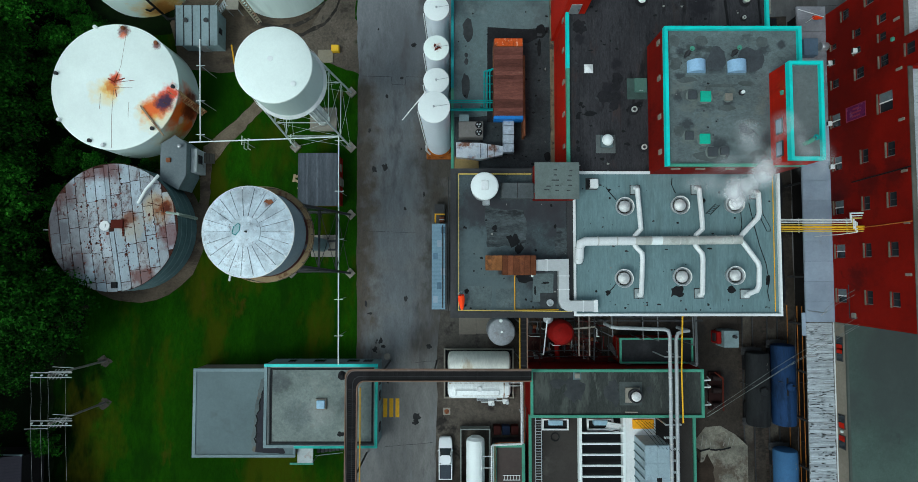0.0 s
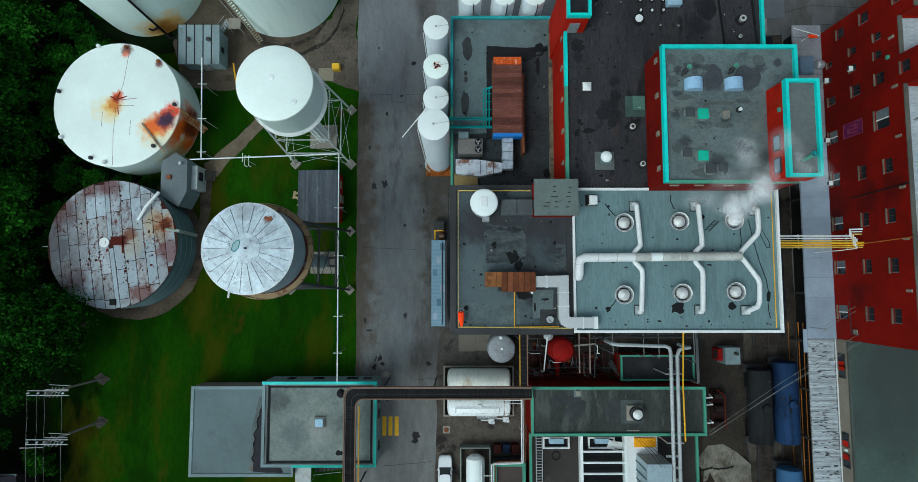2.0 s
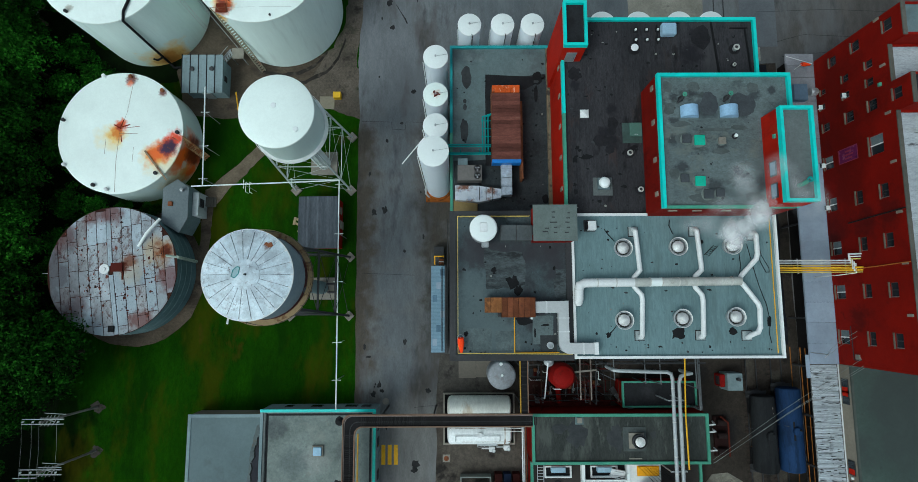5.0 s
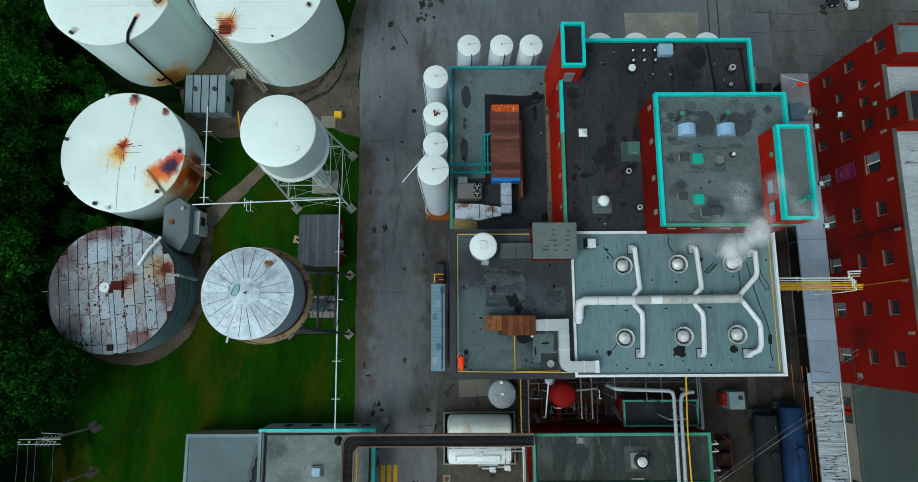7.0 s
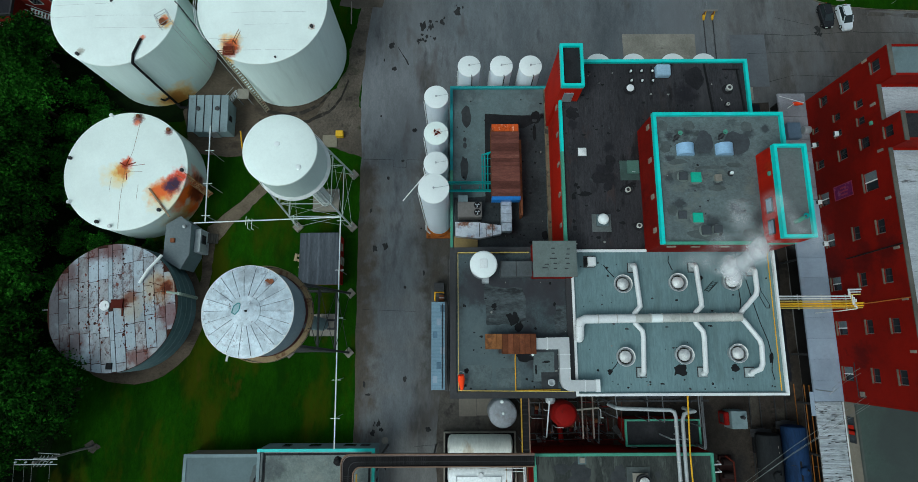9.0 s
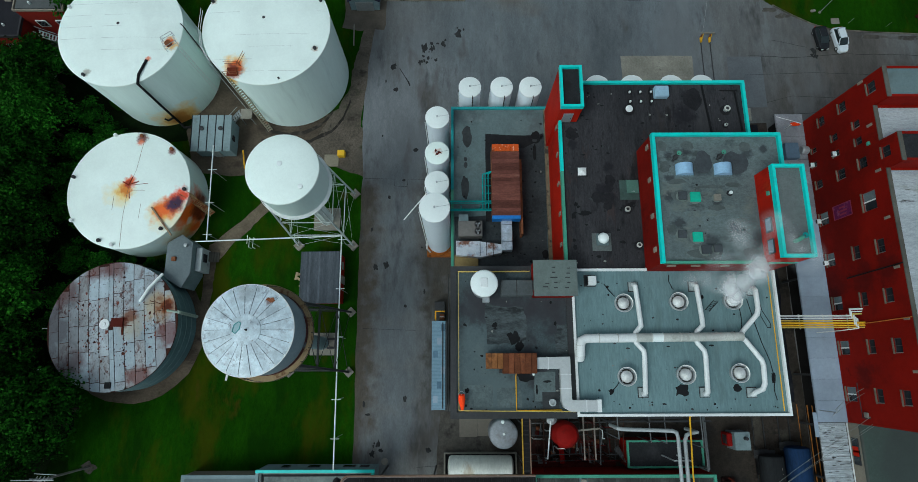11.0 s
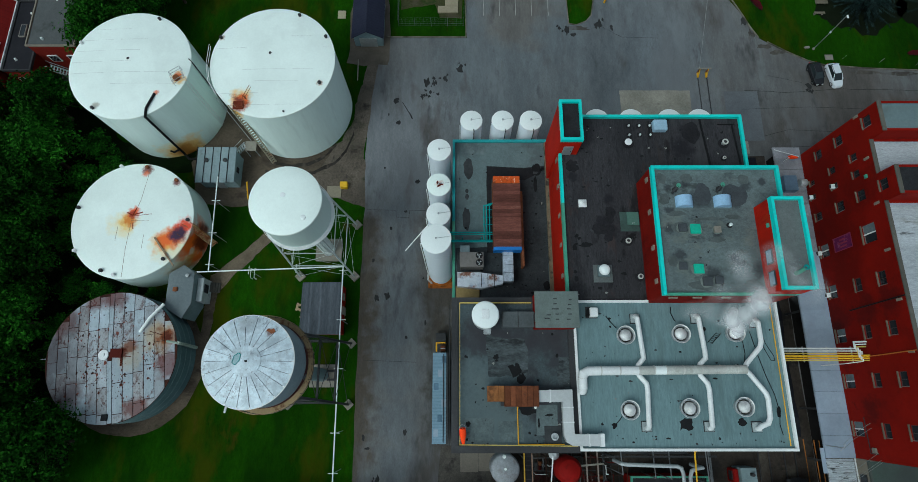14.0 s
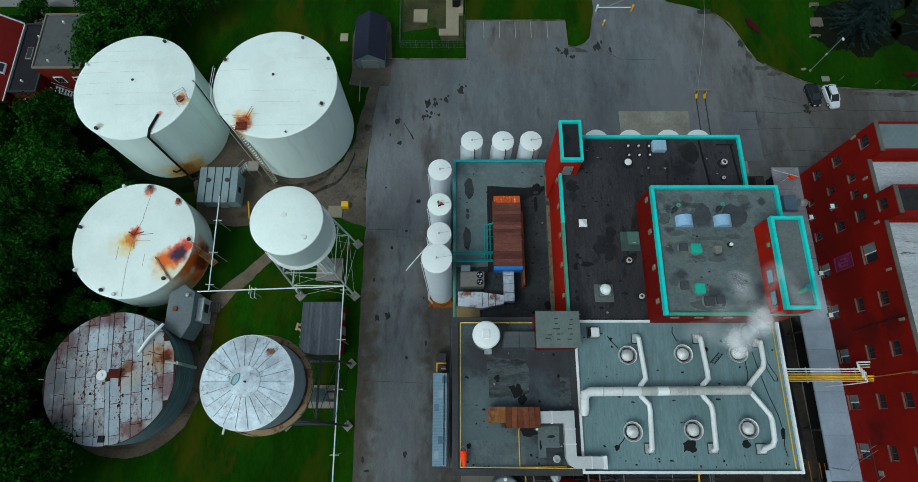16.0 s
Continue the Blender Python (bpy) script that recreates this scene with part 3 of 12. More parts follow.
def stain_on(b, x, y, rx, ry, z, seed, m=None, name="tar_patch", rough=0.8):
    part(name, Shape().prism(blot(x, y, rx, ry, seed, 16, rough), z - 0.02, z + 0.006 + 0.0003 * (seed % 7)), m or soot, b, "black tar patch")


soot = mat("black_tar", SOOT, 0.7, big=0.3, big_scale=0.8)
grey_stain = mat("damp_grey_stain", (0.045, 0.048, 0.05), 0.8, big=0.3, big_scale=0.6)

K_HALL, Z_HALL = 0.893, 19.06


def hall_level(p):
    """The two hall roofs and all that stands on them were drafted at another scale, over a deck at 12 m."""
    return (p[0] * K_HALL, p[1] * K_HALL, Z_HALL + (p[2] - 12.0) * K_HALL)


Shape.level = hall_level
# main hall, western part with a dark tarred roof
hall_w = block(-0.9, -6.1, 13.75, 11.7, 12.0, grey_wall, mat("tarred_grey_roof", (0.072, 0.092, 0.098), 0.8, big=0.35, big_scale=0.12, fine=0.28, stains=(((0.035, 0.036, 0.039), 0.2, 0.52, 0.8), ((0.13, 0.15, 0.152), 0.3, 0.60, 0.55), ((0.02, 0.02, 0.021), 0.8, 0.62, 0.7), ((0.018, 0.018, 0.019), 2.0, 0.56, 0.8, 0.22, 0.52)), spots=[((0.105, 0.135, 0.14), hall_level(c), r, 0.6) for c, r in (((2.2, -2.0, 12), 4.2), ((5.5, -3.6, 12), 3.6), ((1.6, 2.6, 12), 3.0))] + [((0.040, 0.038, 0.043), hall_level(c), r, 0.75) for c, r in (((5.6, 5.2, 12), 3.2), ((2.2, 6.8, 12), 2.6), ((3.2, 8.2, 12), 3.4), ((7.5, 6.6, 12), 2.8), ((10.2, 6.4, 12), 2.6), ((12.4, 7.0, 12), 2.2), ((12.2, 4.2, 12), 2.2), ((10.5, -2.8, 12), 2.6), ((8.4, 0.4, 12), 2.6))]), dark_steel,
               "grey factory hall with a stained dark flat roof", 0.75, 0.25, -9.7)
for i, (x, y, rx, ry) in enumerate([(6.7, 3.1, 0.75, 0.8), (7.3, 2.0, 0.5, 0.65), (7.9, -1.5, 0.9, 0.55), (4.4, 4.6, 0.3, 0.35), (9.2, -2.9, 0.12, 0.6), (10.4, -2.0, 0.45, 0.15), (9.3, 1.9, 0.15, 0.15), (1.0, -3.0, 0.3, 0.3)]):
    stain_on(hall_w, x, y, rx, ry, 12.0, i + 2)
# eastern part with the pale painted roof and white rim
hall_e = block(13.8, -5.9, 38.6, 11.35, 12.0, grey_wall, mat("blue_grey_painted_roof_sheets", (0.150, 0.222, 0.232), 0.65, big=0.2, big_scale=0.12, fine=0.18, stains=(((0.20, 0.285, 0.295), 0.3, 0.56, 0.5), ((0.045, 0.055, 0.055), 1.8, 0.60, 0.7, 0.25, 0.55), ((0.10, 0.14, 0.142), 0.25, 0.56, 0.6), ((0.05, 0.065, 0.066), 0.7, 0.64, 0.6)), stretch=(1.0, 0.22, 1.0), joints=(0, 1.0, 0.012)), white_pipe,
               "grey factory hall with a blue-grey roof and white rim", 0.3, 0.35, -9.7)
for i, (x, y, rx, ry) in enumerate([(26.1, -3.1, 0.85, 0.75), (17.9, -3.2, 0.3, 0.35), (32.7, -2.8, 0.5, 0.4), (26.4, 5.2, 0.2, 0.1), (33.3, 5.8, 0.15, 0.1), (30.6, 3.9, 0.15, 0.1), (30.2, 2.1, 0.3, 0.1), (25.0, 2.0, 0.2, 0.08), (37.1, -1.6, 0.22, 0.7), (16.5, -3.0, 0.15, 0.15), (29.9, -4.6, 0.15, 0.15), (29.6, 7.9, 0.2, 0.25)]):
    stain_on(hall_e, x, y, rx, ry, 12.0, i + 11)

Shape.level = None

# western block with turquoise rim
cyan_w = block(-0.85, 10.4, 11.7, 33.2, 11.2, grey_wall, mat("stained_grey_roof", (0.118, 0.155, 0.158), 0.75, big=0.24, big_scale=0.16, fine=0.2, stains=(((0.08, 0.095, 0.098), 0.2, 0.56, 0.6), ((0.20, 0.235, 0.235), 0.3, 0.60, 0.5), ((0.05, 0.055, 0.055), 1.4, 0.58, 0.6, 0.25, 0.52))), dull_turquoise,
               "factory block with stained grey roof and teal rim", 0.3, 0.35, open_south=True, faded=cyan_green)
part("flashing", Shape().box(11.3, 10.5, 11.1, 11.74, 32.8, 11.62), mat("beige_flashing", (0.17, 0.14, 0.09), 0.85, big=0.3, big_scale=0.8, stains=(((0.03, 0.03, 0.03), 0.8, 0.53, 0.8),)), cyan_w, "beige flashing under the red wall")
part("roof_overlay", Shape().prism(ragged([(-0.4, 10.6), (11.3, 10.6), (11.3, 29.6), (8.4, 29.3), (3.6, 29.5), (3.7, 18.4), (-0.4, 18.3)], 1.2, 0.12, 3.0), 11.1, 11.212), mat("dark_grey_felt_area", (0.040, 0.045, 0.048), 0.85, big=0.35, big_scale=0.2, fine=0.3, stains=(((0.02, 0.02, 0.022), 0.3, 0.55, 0.7), ((0.08, 0.09, 0.092), 0.3, 0.60, 0.5))), cyan_w, "dark tarred area of roof")
part("tar_border", Shape().prism(ragged([(3.5, 17.6), (4.2, 17.6), (4.2, 27.6), (8.6, 27.5), (9.9, 28.2), (9.9, 29.2), (8.4, 29.3), (3.6, 29.5)], 0.8, 0.08, 6.0), 11.1, 11.216), roof_dark, cyan_w, "black tar border round the housing")
for i, (x, y, rx, ry) in enumerate([(1.2, 29.2, 0.65, 1.5), (0.9, 22.2, 0.5, 1.6), (1.0, 25.2, 0.25, 0.4), (1.0, 26.0, 0.22, 0.3), (10.2, 29.0, 0.6, 0.9), (10.0, 26.9, 0.25, 1.1), (10.9, 13.4, 0.4, 0.6)]):
    stain_on(cyan_w, x, y, rx, ry, 11.219, i + 31, soot if i > 3 else grey_stain, rough=0.3)

# the tall dark-roofed block; its parapet is turquoise
cyan2 = cyan
mid = block(11.75, 10.25, 33.8, 32.6, 19.0, bright_red_wall, mat("dark_brown_grey_tar_roof", (0.034, 0.0325, 0.0355), 0.85, big=0.35, big_scale=0.2, fine=0.4, stains=(((0.075, 0.072, 0.07), 2.2, 0.58, 0.7, 0.3, 0.50), ((0.06, 0.035, 0.03), 0.5, 0.60, 0.5), ((0.062, 0.060, 0.062), 0.3, 0.56, 0.6), ((0.009, 0.0085, 0.009), 0.45, 0.55, 0.75), ((0.045, 0.034, 0.028), 0.25, 0.60, 0.5)), stretch=(1.5, 0.4, 1), joints=(0, 1.1, 0.02), spots=[((0.016, 0.015, 0.018), (x, y, 19), r, 0.8) for x, y, r in ((16.3, 19.3, 1.1), (17.1, 18.2, 1.2), (17.3, 22.0, 0.9), (13.2, 24.8, 0.9), (19.2, 17.2, 0.9), (27.6, 30.3, 1.6), (26.5, 28.4, 1.9))]), cyan2,
            "tall red factory block with dark roof and turquoise rim", 0.3, 0.4, open_south=True, faded=cyan_green)
for i, (x, y, rx, ry) in enumerate([(14.3, 16.5, 0.7, 0.25), (13.3, 17.6, 0.2, 0.25), (18.6, 17.0, 0.25, 0.3), (13.0, 12.6, 0.2, 0.3), (17.9, 14.6, 0.2, 0.15)]):
    stain_on(mid, x, y, rx, ry, 19.0, i + 41)
for y in (13.2, 16.8, 20.4, 24.0, 27.4):
    part("wall_vent", Shape().box(11.62, y - 0.22, 17.3, 11.74, y + 0.22, 18.2), beige_wall, mid, "small beige wall vent")
turret = block(11.42, 27.6, 13.85, 32.55, 22.6, bright_red_wall, roof_dark, cyan2, "small red roof turret with turquoise rim", 0.3, 0.4, 11.3)
turret_door = part("door", Shape().box(12.0, 27.50, 19.1, 13.1, 27.59, 21.2), steel, turret, "pale metal door")
part("handle", Shape().box(12.92, 27.44, 20.05, 13.0, 27.50, 20.2), dark_steel, turret_door)
tower = block(20.6, 9.9, 34.2, 23.9, 23.8, deep_red_wall, mat("mottled_grey_roof", (0.112, 0.136, 0.137), 0.8, big=0.3, big_scale=0.22, fine=0.3, stretch=(0.8, 1.3, 1), stains=(((0.06, 0.066, 0.066), 1.0, 0.56, 0.5, 0.3, 0.50), ((0.17, 0.178, 0.152), 0.3, 0.54, 0.6), ((0.045, 0.05, 0.048), 0.4, 0.55, 0.75), ((0.03, 0.032, 0.032), 0.9, 0.62, 0.7)), spots=[((0.035, 0.037, 0.042), (x, y, 23.8), r, 0.75) for x, y, r in ((25.6, 20.3, 1.5), (29.2, 20.4, 1.7), (22.3, 21.6, 0.6), (24.2, 22.0, 0.7), (22.2, 19.0, 0.7), (30.6, 21.8, 1.0), (32.4, 22.2, 0.7), (22.8, 14.1, 0.9), (28.4, 13.8, 0.8), (26.9, 16.2, 0.8), (26.0, 12.0, 1.2), (31.0, 12.5, 1.2), (22.0, 17.0, 0.8))]), cyan2,
              "red tower block with mottled grey roof and turquoise rim", 0.3, 0.4, open_south=True)
part("parapet", Shape().box(20.9, 9.86, 23.56, 33.9, 10.12, 24.12), cyan_green, tower, "faded green south parapet")
for y in (22.9, 19.2, 15.2, 11.6):
    part("wall_vent", Shape().box(20.46, y - 0.25, 22.2, 20.59, y + 0.25, 22.9), beige_wall, tower, "small beige wall vent")
for x in (22.0, 24.5, 27.5, 30.2):
    part("wall_vent", Shape().box(x - 0.45, 9.76, 22.6, x + 0.45, 9.89, 22.85), beige_wall, tower, "narrow beige wall slot")
stairhead = block(31.1, 9.95, 34.25, 19.25, 26.8, bright_red_wall, roof_grey, cyan2, "red stair tower with grey roof and turquoise rim", 0.3, 0.4, 23.7)
for y, z in ((13.5, 25.4), (11.3, 25.4)):
    w = part("window", Shape().box(31.0, y - 0.75, z - 0.55, 31.09, y + 0.75, z + 0.55), dark_steel, stairhead, "dark-framed window")
    part("pane", Shape().box(30.97, y - 0.62, z - 0.42, 30.999, y + 0.62, z + 0.42), mat("blue_grey_glass", (0.20, 0.27, 0.33), 0.1, bump=0), w)
part("wall_lamp", Shape().box(30.9, 16.4, 25.9, 31.09, 16.8, 26.2), cyan_green, stairhead, "small green wall lamp")

# ---- red building with rows of windows ----
RX = 49.92
red = thing("red_factory_building", (65, 13, 0), "long red rendered factory building with small windows", "building")
# windows: y, z, width, height; the bottom row is wider and has a white bar
holes = []
for y in (13.5, 7.67, 1.92, -3.85):
    holes += [(y, 6.25, 1.75, 1.75 if y < 13 else 1.5), (y, 11.1, 1.7, 1.1), (y, 15.15, 1.7, 1.2)]
holes += [(32.4, 8.5, 1.3, 1.25), (32.45, 12.7, 1.35, 1.3), (32.5, 17.9, 1.45, 1.3), (29.2, 10.5, 0.95, 1.1), (29.2, 14.6, 1.0, 1.1), (29.1, 6.2, 0.75, 0.95), (27.0, 14.5, 0.95, 1.1), (27.0, 10.4, 0.9, 1.1), (27.1, 5.9, 0.8, 0.9),
          (24.1, 14.6, 1.35, 1.35), (24.0, 10.7, 1.4, 1.4), (24.1, 6.25, 1.15, 1.3), (24.1, 18.4, 1.35, 1.25), (19.2, 14.6, 2.3, 2.15), (19.2, 6.15, 1.7, 1.7)]
coping_grey = mat("weathered_coping_stone", (0.105, 0.098, 0.082), 0.9, big=0.3, stains=(((0.07, 0.065, 0.055), 0.5, 0.56, 0.6),))
skyline = [(-7.4, 22.2, 17.95), (22.2, 25.7, 20.4), (25.7, 30.2, 17.7), (30.2, 34.1, 20.0)]
for y0, y1, z in skyline:
    own = [h for h in holes if y0 < h[0] < y1]
    part("wall", Shape().facade(lambda u, v, d: (RX + d, u, v), y0, y1, -0.3, z, own, 0.3), red_wall, red)
    part("inner_wall", Shape().box(RX + 0.31, y0 + 0.01, -0.3, 82, y1 - 0.01, z - 0.3), red_wall, red)
    green_roof = z > 19
    part("roof", Shape().box(RX + 0.5, y0 + (0.3 if green_roof else 0.01), z - 0.29, 81.6, y1 - (0.3 if green_roof else 0.01), z - 0.05), (roof_light if y0 > 29 else roof_dark) if green_roof else roof_worn, red, "flat weathered roof")
    part("coping", Shape().box(RX - 0.06, y0, z, RX + 0.45, y1, z + 0.12, 0.03), coping_grey, red, "grey parapet coping")
    part("end_wall", Shape().box(RX + 0.32, y1 - 0.3, z - 0.28, 81.7, y1, z + 0.02), red_wall, red)
    part("end_wall", Shape().box(RX + 0.32, y0, z - 0.28, 81.7, y0 + 0.3, z + 0.02), red_wall, red)
sill_stone = mat("dull_olive_stone", (0.15, 0.13, 0.095), 0.9, big=0.3, big_scale=0.8)
# for the pale panes a bright reflection is painted into the glass colour
reflection_glass = mat("glass_with_painted_reflection", (0.13, 0.16, 0.17), 0.12, big=0.4, big_scale=0.5, bump=0)
grey_frame = mat("dull_grey_window_paint", (0.16, 0.165, 0.16), 0.6, big=0.2)
for k, (y, z, w, h) in enumerate(holes):
    wide = w > 1.65 and h > 1.3
    win = part("window", Shape().facade(lambda u, v, d: (RX + 0.14 + d, u, v), y - w / 2, y + w / 2, z - h / 2, z + h / 2, [(y - w / 4 + 0.01, z, w / 2 - 0.1, h - 0.14), (y + w / 4 - 0.01, z, w / 2 - 0.1, h - 0.14)], 0.06), grey_frame if wide else dark_steel, red, "two-light metal window")
    part("pane", Shape().box(RX + 0.21, y - w / 2 + 0.02, z - h / 2 + 0.02, RX + 0.25, y + (0.02 if wide else w / 2 - 0.02), z + h / 2 - 0.02), glass, win)
    if wide:
        part("pane", Shape().box(RX + 0.205, y + 0.03, z - h / 2 + 0.02, RX + 0.25, y + w / 2 - 0.02, z + h / 2 - 0.02), reflection_glass, win)
        part("mullion", Shape().box(RX + 0.08, y - 0.07, z - h / 2 + 0.01, RX + 0.139, y + 0.07, z + h / 2 - 0.01), white_pipe, win, "white upright bar")
    part("sill", Shape().box(RX - 0.16, y - w / 2 - 0.06, z - h / 2 - 0.13, RX + 0.13, y + w / 2 + 0.06, z - h / 2 - 0.002), sill_stone, win, "dull olive stone sill")
    if not wide and k % 3:
        part("lintel", Shape().box(RX + 0.05, y - w / 2 + 0.01, z - h / 2 + 0.01, RX + 0.139, y - w / 2 + 0.12, z + h / 2 - 0.01), grey_frame, win)
for y, z in ((13.2, 5.4), (19.05, 5.2), (27.15, 5.6), (27.0, 10.2)):
    ac = thing("window_air_conditioner", (RX - 0.3, y, z - 0.3), "white boxy window air conditioner on the red wall", "air conditioner", "window units")
    part("case", Shape().box(RX - 0.45, y - 0.3, z - 0.22, RX + 0.1, y + 0.3, z + 0.16, 0.04), white_pipe, ac)
    part("grille", Shape().box(RX - 0.48, y - 0.26, z - 0.18, RX - 0.455, y + 0.26, z + 0.12), dark_steel, ac)
purple = mat("faded_purple_paint", (0.12, 0.012, 0.07), 0.7, stains=(((0.26, 0.09, 0.17), 1.2, 0.55, 0.7), ((0.04, 0.008, 0.04), 0.9, 0.56, 0.8)))
sign = thing("wall_sign", (RX - 0.05, 19.3, 8.2), "faded purple rectangular sign fixed to the red wall", "sign")
part("board", Shape().box(RX - 0.06, 18.45, 8.3, RX - 0.005, 20.15, 11.5), purple, sign)
dull_pink = mat("dull_pink_paint", (0.24, 0.035, 0.07), 0.7)
part("sign_frame", Shape().facade(lambda u, v, d: (RX - 0.10 + d, u, v), 18.35, 20.25, 8.15, 11.65, [(19.3, 9.9, 1.7, 3.2)], 0.09), dull_pink, sign)
for k, (y, w) in enumerate(((19.75, 1.1), (19.3, 1.7), (18.85, 1.3))):
    part("lettering_bar", Shape().box(RX - 0.075, y - 0.1, 9.9 - w / 2, RX - 0.062, y + 0.1, 9.9 + w / 2), dull_pink, sign, "pale illegible lettering")
for y, z in ((28.1, 16.7), (33.9, 16.4), (22.3, 16.8), (16.5, 16.9), (10.65, 17.0), (4.83, 17.1), (-0.95, 17.1)):
    part("wall_vent", Shape().box(RX - 0.12, y - 0.15, z - 0.4, RX - 0.005, y + 0.15, z + 0.4), beige_wall, red, "small beige wall vent")
part("wall_lamp", Shape().box(RX - 0.3, 25.75, 16.0, RX - 0.005, 26.2, 16.35, 0.05), cyan_green, red, "small green wall lamp")
part("cable", Shape().tube([(RX - 0.06, 10.6, 8.8), (RX - 0.06, 10.7, 11), (RX - 0.06, 11.0, 17.9)], 0.08, 6), black, red, "black cable down the wall")
part("bracket", Shape().bar((RX - 0.6, -3.4, 8.3), (RX, -3.2, 8.3), 0.06), dark_steel, red)
part("wall_pipe", Shape().tube([(RX - 0.08, -2.4, 7.6), (RX - 0.08, -6.6, 7.7), (RX - 0.08, -6.6, 9.0)], 0.05, 6), dark_steel, red)
part("junction_box", Shape().box(RX - 0.25, -6.5, 8.2, RX - 0.01, -5.9, 8.8, 0.04), concrete, red, "small grey junction box")

# grey-roofed shed south of it
grey_b = thing("warehouse", (68, -34, 0), "low beige warehouse with a plain grey-green roof", "building")
part("wall", Shape().box(49.9, -90, -0.3, 95, -7.42, 6.7), beige_wall, grey_b)
part("roof", Shape().box(50.12, -89.6, 6.5, 94.6, -7.6, 6.82), roof_green, grey_b)
part("gutter", Shape().box(49.86, -89.8, 6.6, 50.12, -7.5, 6.86), mat("grey_green_gutter", (0.075, 0.085, 0.075), 0.8), grey_b)
for y, red_on in ((-10.1, -1), (-11.5, 1), (-20.2, -1), (-22.8, 1)):
    w = part("window", Shape().box(49.80, y - 0.9, 5.0, 49.89, y + 0.9, 6.2), dark_steel, grey_b, "dark-framed window with a red panel")
    part("pane", Shape().box(49.77, y - 0.8 if red_on > 0 else y - 0.1, 5.1, 49.799, y + 0.1 if red_on > 0 else y + 0.8, 6.1), glass, w)
    part("panel", Shape().box(49.77, y + 0.12 if red_on > 0 else y - 0.8, 5.1, 49.799, y + 0.8 if red_on > 0 else y - 0.12, 6.1), bright_red_wall, w, "red panel")
part("wall_lamp", Shape().box(49.6, -21.6, 5.6, 49.89, -21.3, 5.85, 0.05), white_paint, grey_b, "small white wall lamp")

# loading dock roof between the rails and the red building
dock = thing("loading_dock_roof", (48, 0, 0), "long low dock roof of pale metal and weathered boards", "canopy")
DZ = 4.8
part("wall", Shape().box(47.6, -60, -0.3, 49.75, 35.2, DZ - 0.28), mat("dark_brown_dock_boards", (0.014, 0.0125, 0.012), 0.9, big=0.4, big_scale=0.3), dock, "dark recessed dock front")
for k in range(12):
    part("post", Shape().box(46.5, -40 + 6.4 * k, -0.1, 46.75, -39.75 + 6.4 * k, DZ - 0.28), dark_steel, dock)
pale_sheet = mat("pale_blue_grey_sheet", (0.29, 0.345, 0.42), 0.6, big=0.12, big_scale=0.3, fine=0.1, vary=0.06, stains=(((0.25, 0.26, 0.28), 0.4, 0.62, 0.4), ((0.14, 0.15, 0.17), 1.6, 0.63, 0.6, 0.3, 0.55)))
for k in range(10):
    part("roof_sheet", Shape().box(46.12, -7.4 + 2.69 * k, DZ - 0.28, RX - 0.02, -7.4 + 2.69 * (k + 1) - 0.025, DZ + 0.004 * (k % 2)), pale_sheet, dock, "smooth pale metal roof sheet")
lilac_sheet = mat("dull_lilac_grey_sheet", (0.235, 0.235, 0.255), 0.75, big=0.2, big_scale=0.4, fine=0.2, vary=0.12, stains=(((0.12, 0.115, 0.115), 0.7, 0.58, 0.6),))
for k in range(9):
    part("roof_sheet", Shape().box(46.0, 19.56 + 1.75 * k, DZ - 0.28, RX - 0.02, 19.56 + 1.75 * (k + 1) - 0.04, DZ - 0.06 + 0.012 * (k % 3)), lilac_sheet, dock, "dull grey roof sheet")
part("deck", Shape().box(46.1, -60, DZ - 0.28, 49.85, -7.45, DZ - 0.2), mat("rotten_deck_boards", (0.14, 0.135, 0.125), 0.9, big=0.4, big_scale=0.5), dock)
part("side_strip", Shape().box(45.6, -9.2, DZ - 0.2, 46.09, -6.2, DZ - 0.1), pale_sheet, dock)
part("edge_flashing", Shape().box(49.72, -60, DZ - 0.15, 49.84, -7.45, DZ - 0.06), white_pipe, dock, "white flashing strip")
old_boards = mat("weathered_grey_white_boards", (0.40, 0.435, 0.46), 0.85, big=0.25, big_scale=0.6, fine=0.3, stains=(((0.17, 0.155, 0.14), 1.0, 0.57, 0.7), ((0.06, 0.06, 0.06), 2.4, 0.62, 0.8, 0.4, 0.5)), vary=0.16, stretch=(0.35, 2.4, 1))
board_mesh = [mesh_of("board", Shape().box(-1.80 + 0.07 * (k % 2), -0.072 + 0.006 * k, 0, 1.72 - 0.05 * k, 0.072, 0.045 + 0.006 * k), old_boards) for k in range(3)]
rng = random.Random(5)
y = -7.6
while y > -45:
    ob = new("board", board_mesh[rng.randrange(3)])
    ob.parent = dock
    ob.location = (47.96 - 48 + rng.uniform(-0.06, 0.03), y, DZ - 0.195)
    ob.rotation_euler = (rng.uniform(-0.03, 0.03), 0, rng.uniform(-0.012, 0.015))
    y -= 0.155
cabinet_blue = mat("dull_blue_cabinet", (0.10, 0.145, 0.20), 0.7, big=0.2)
rot = mat("rotted_gap", (0.075, 0.070, 0.066), 0.95)
rng_b = random.Random(8)
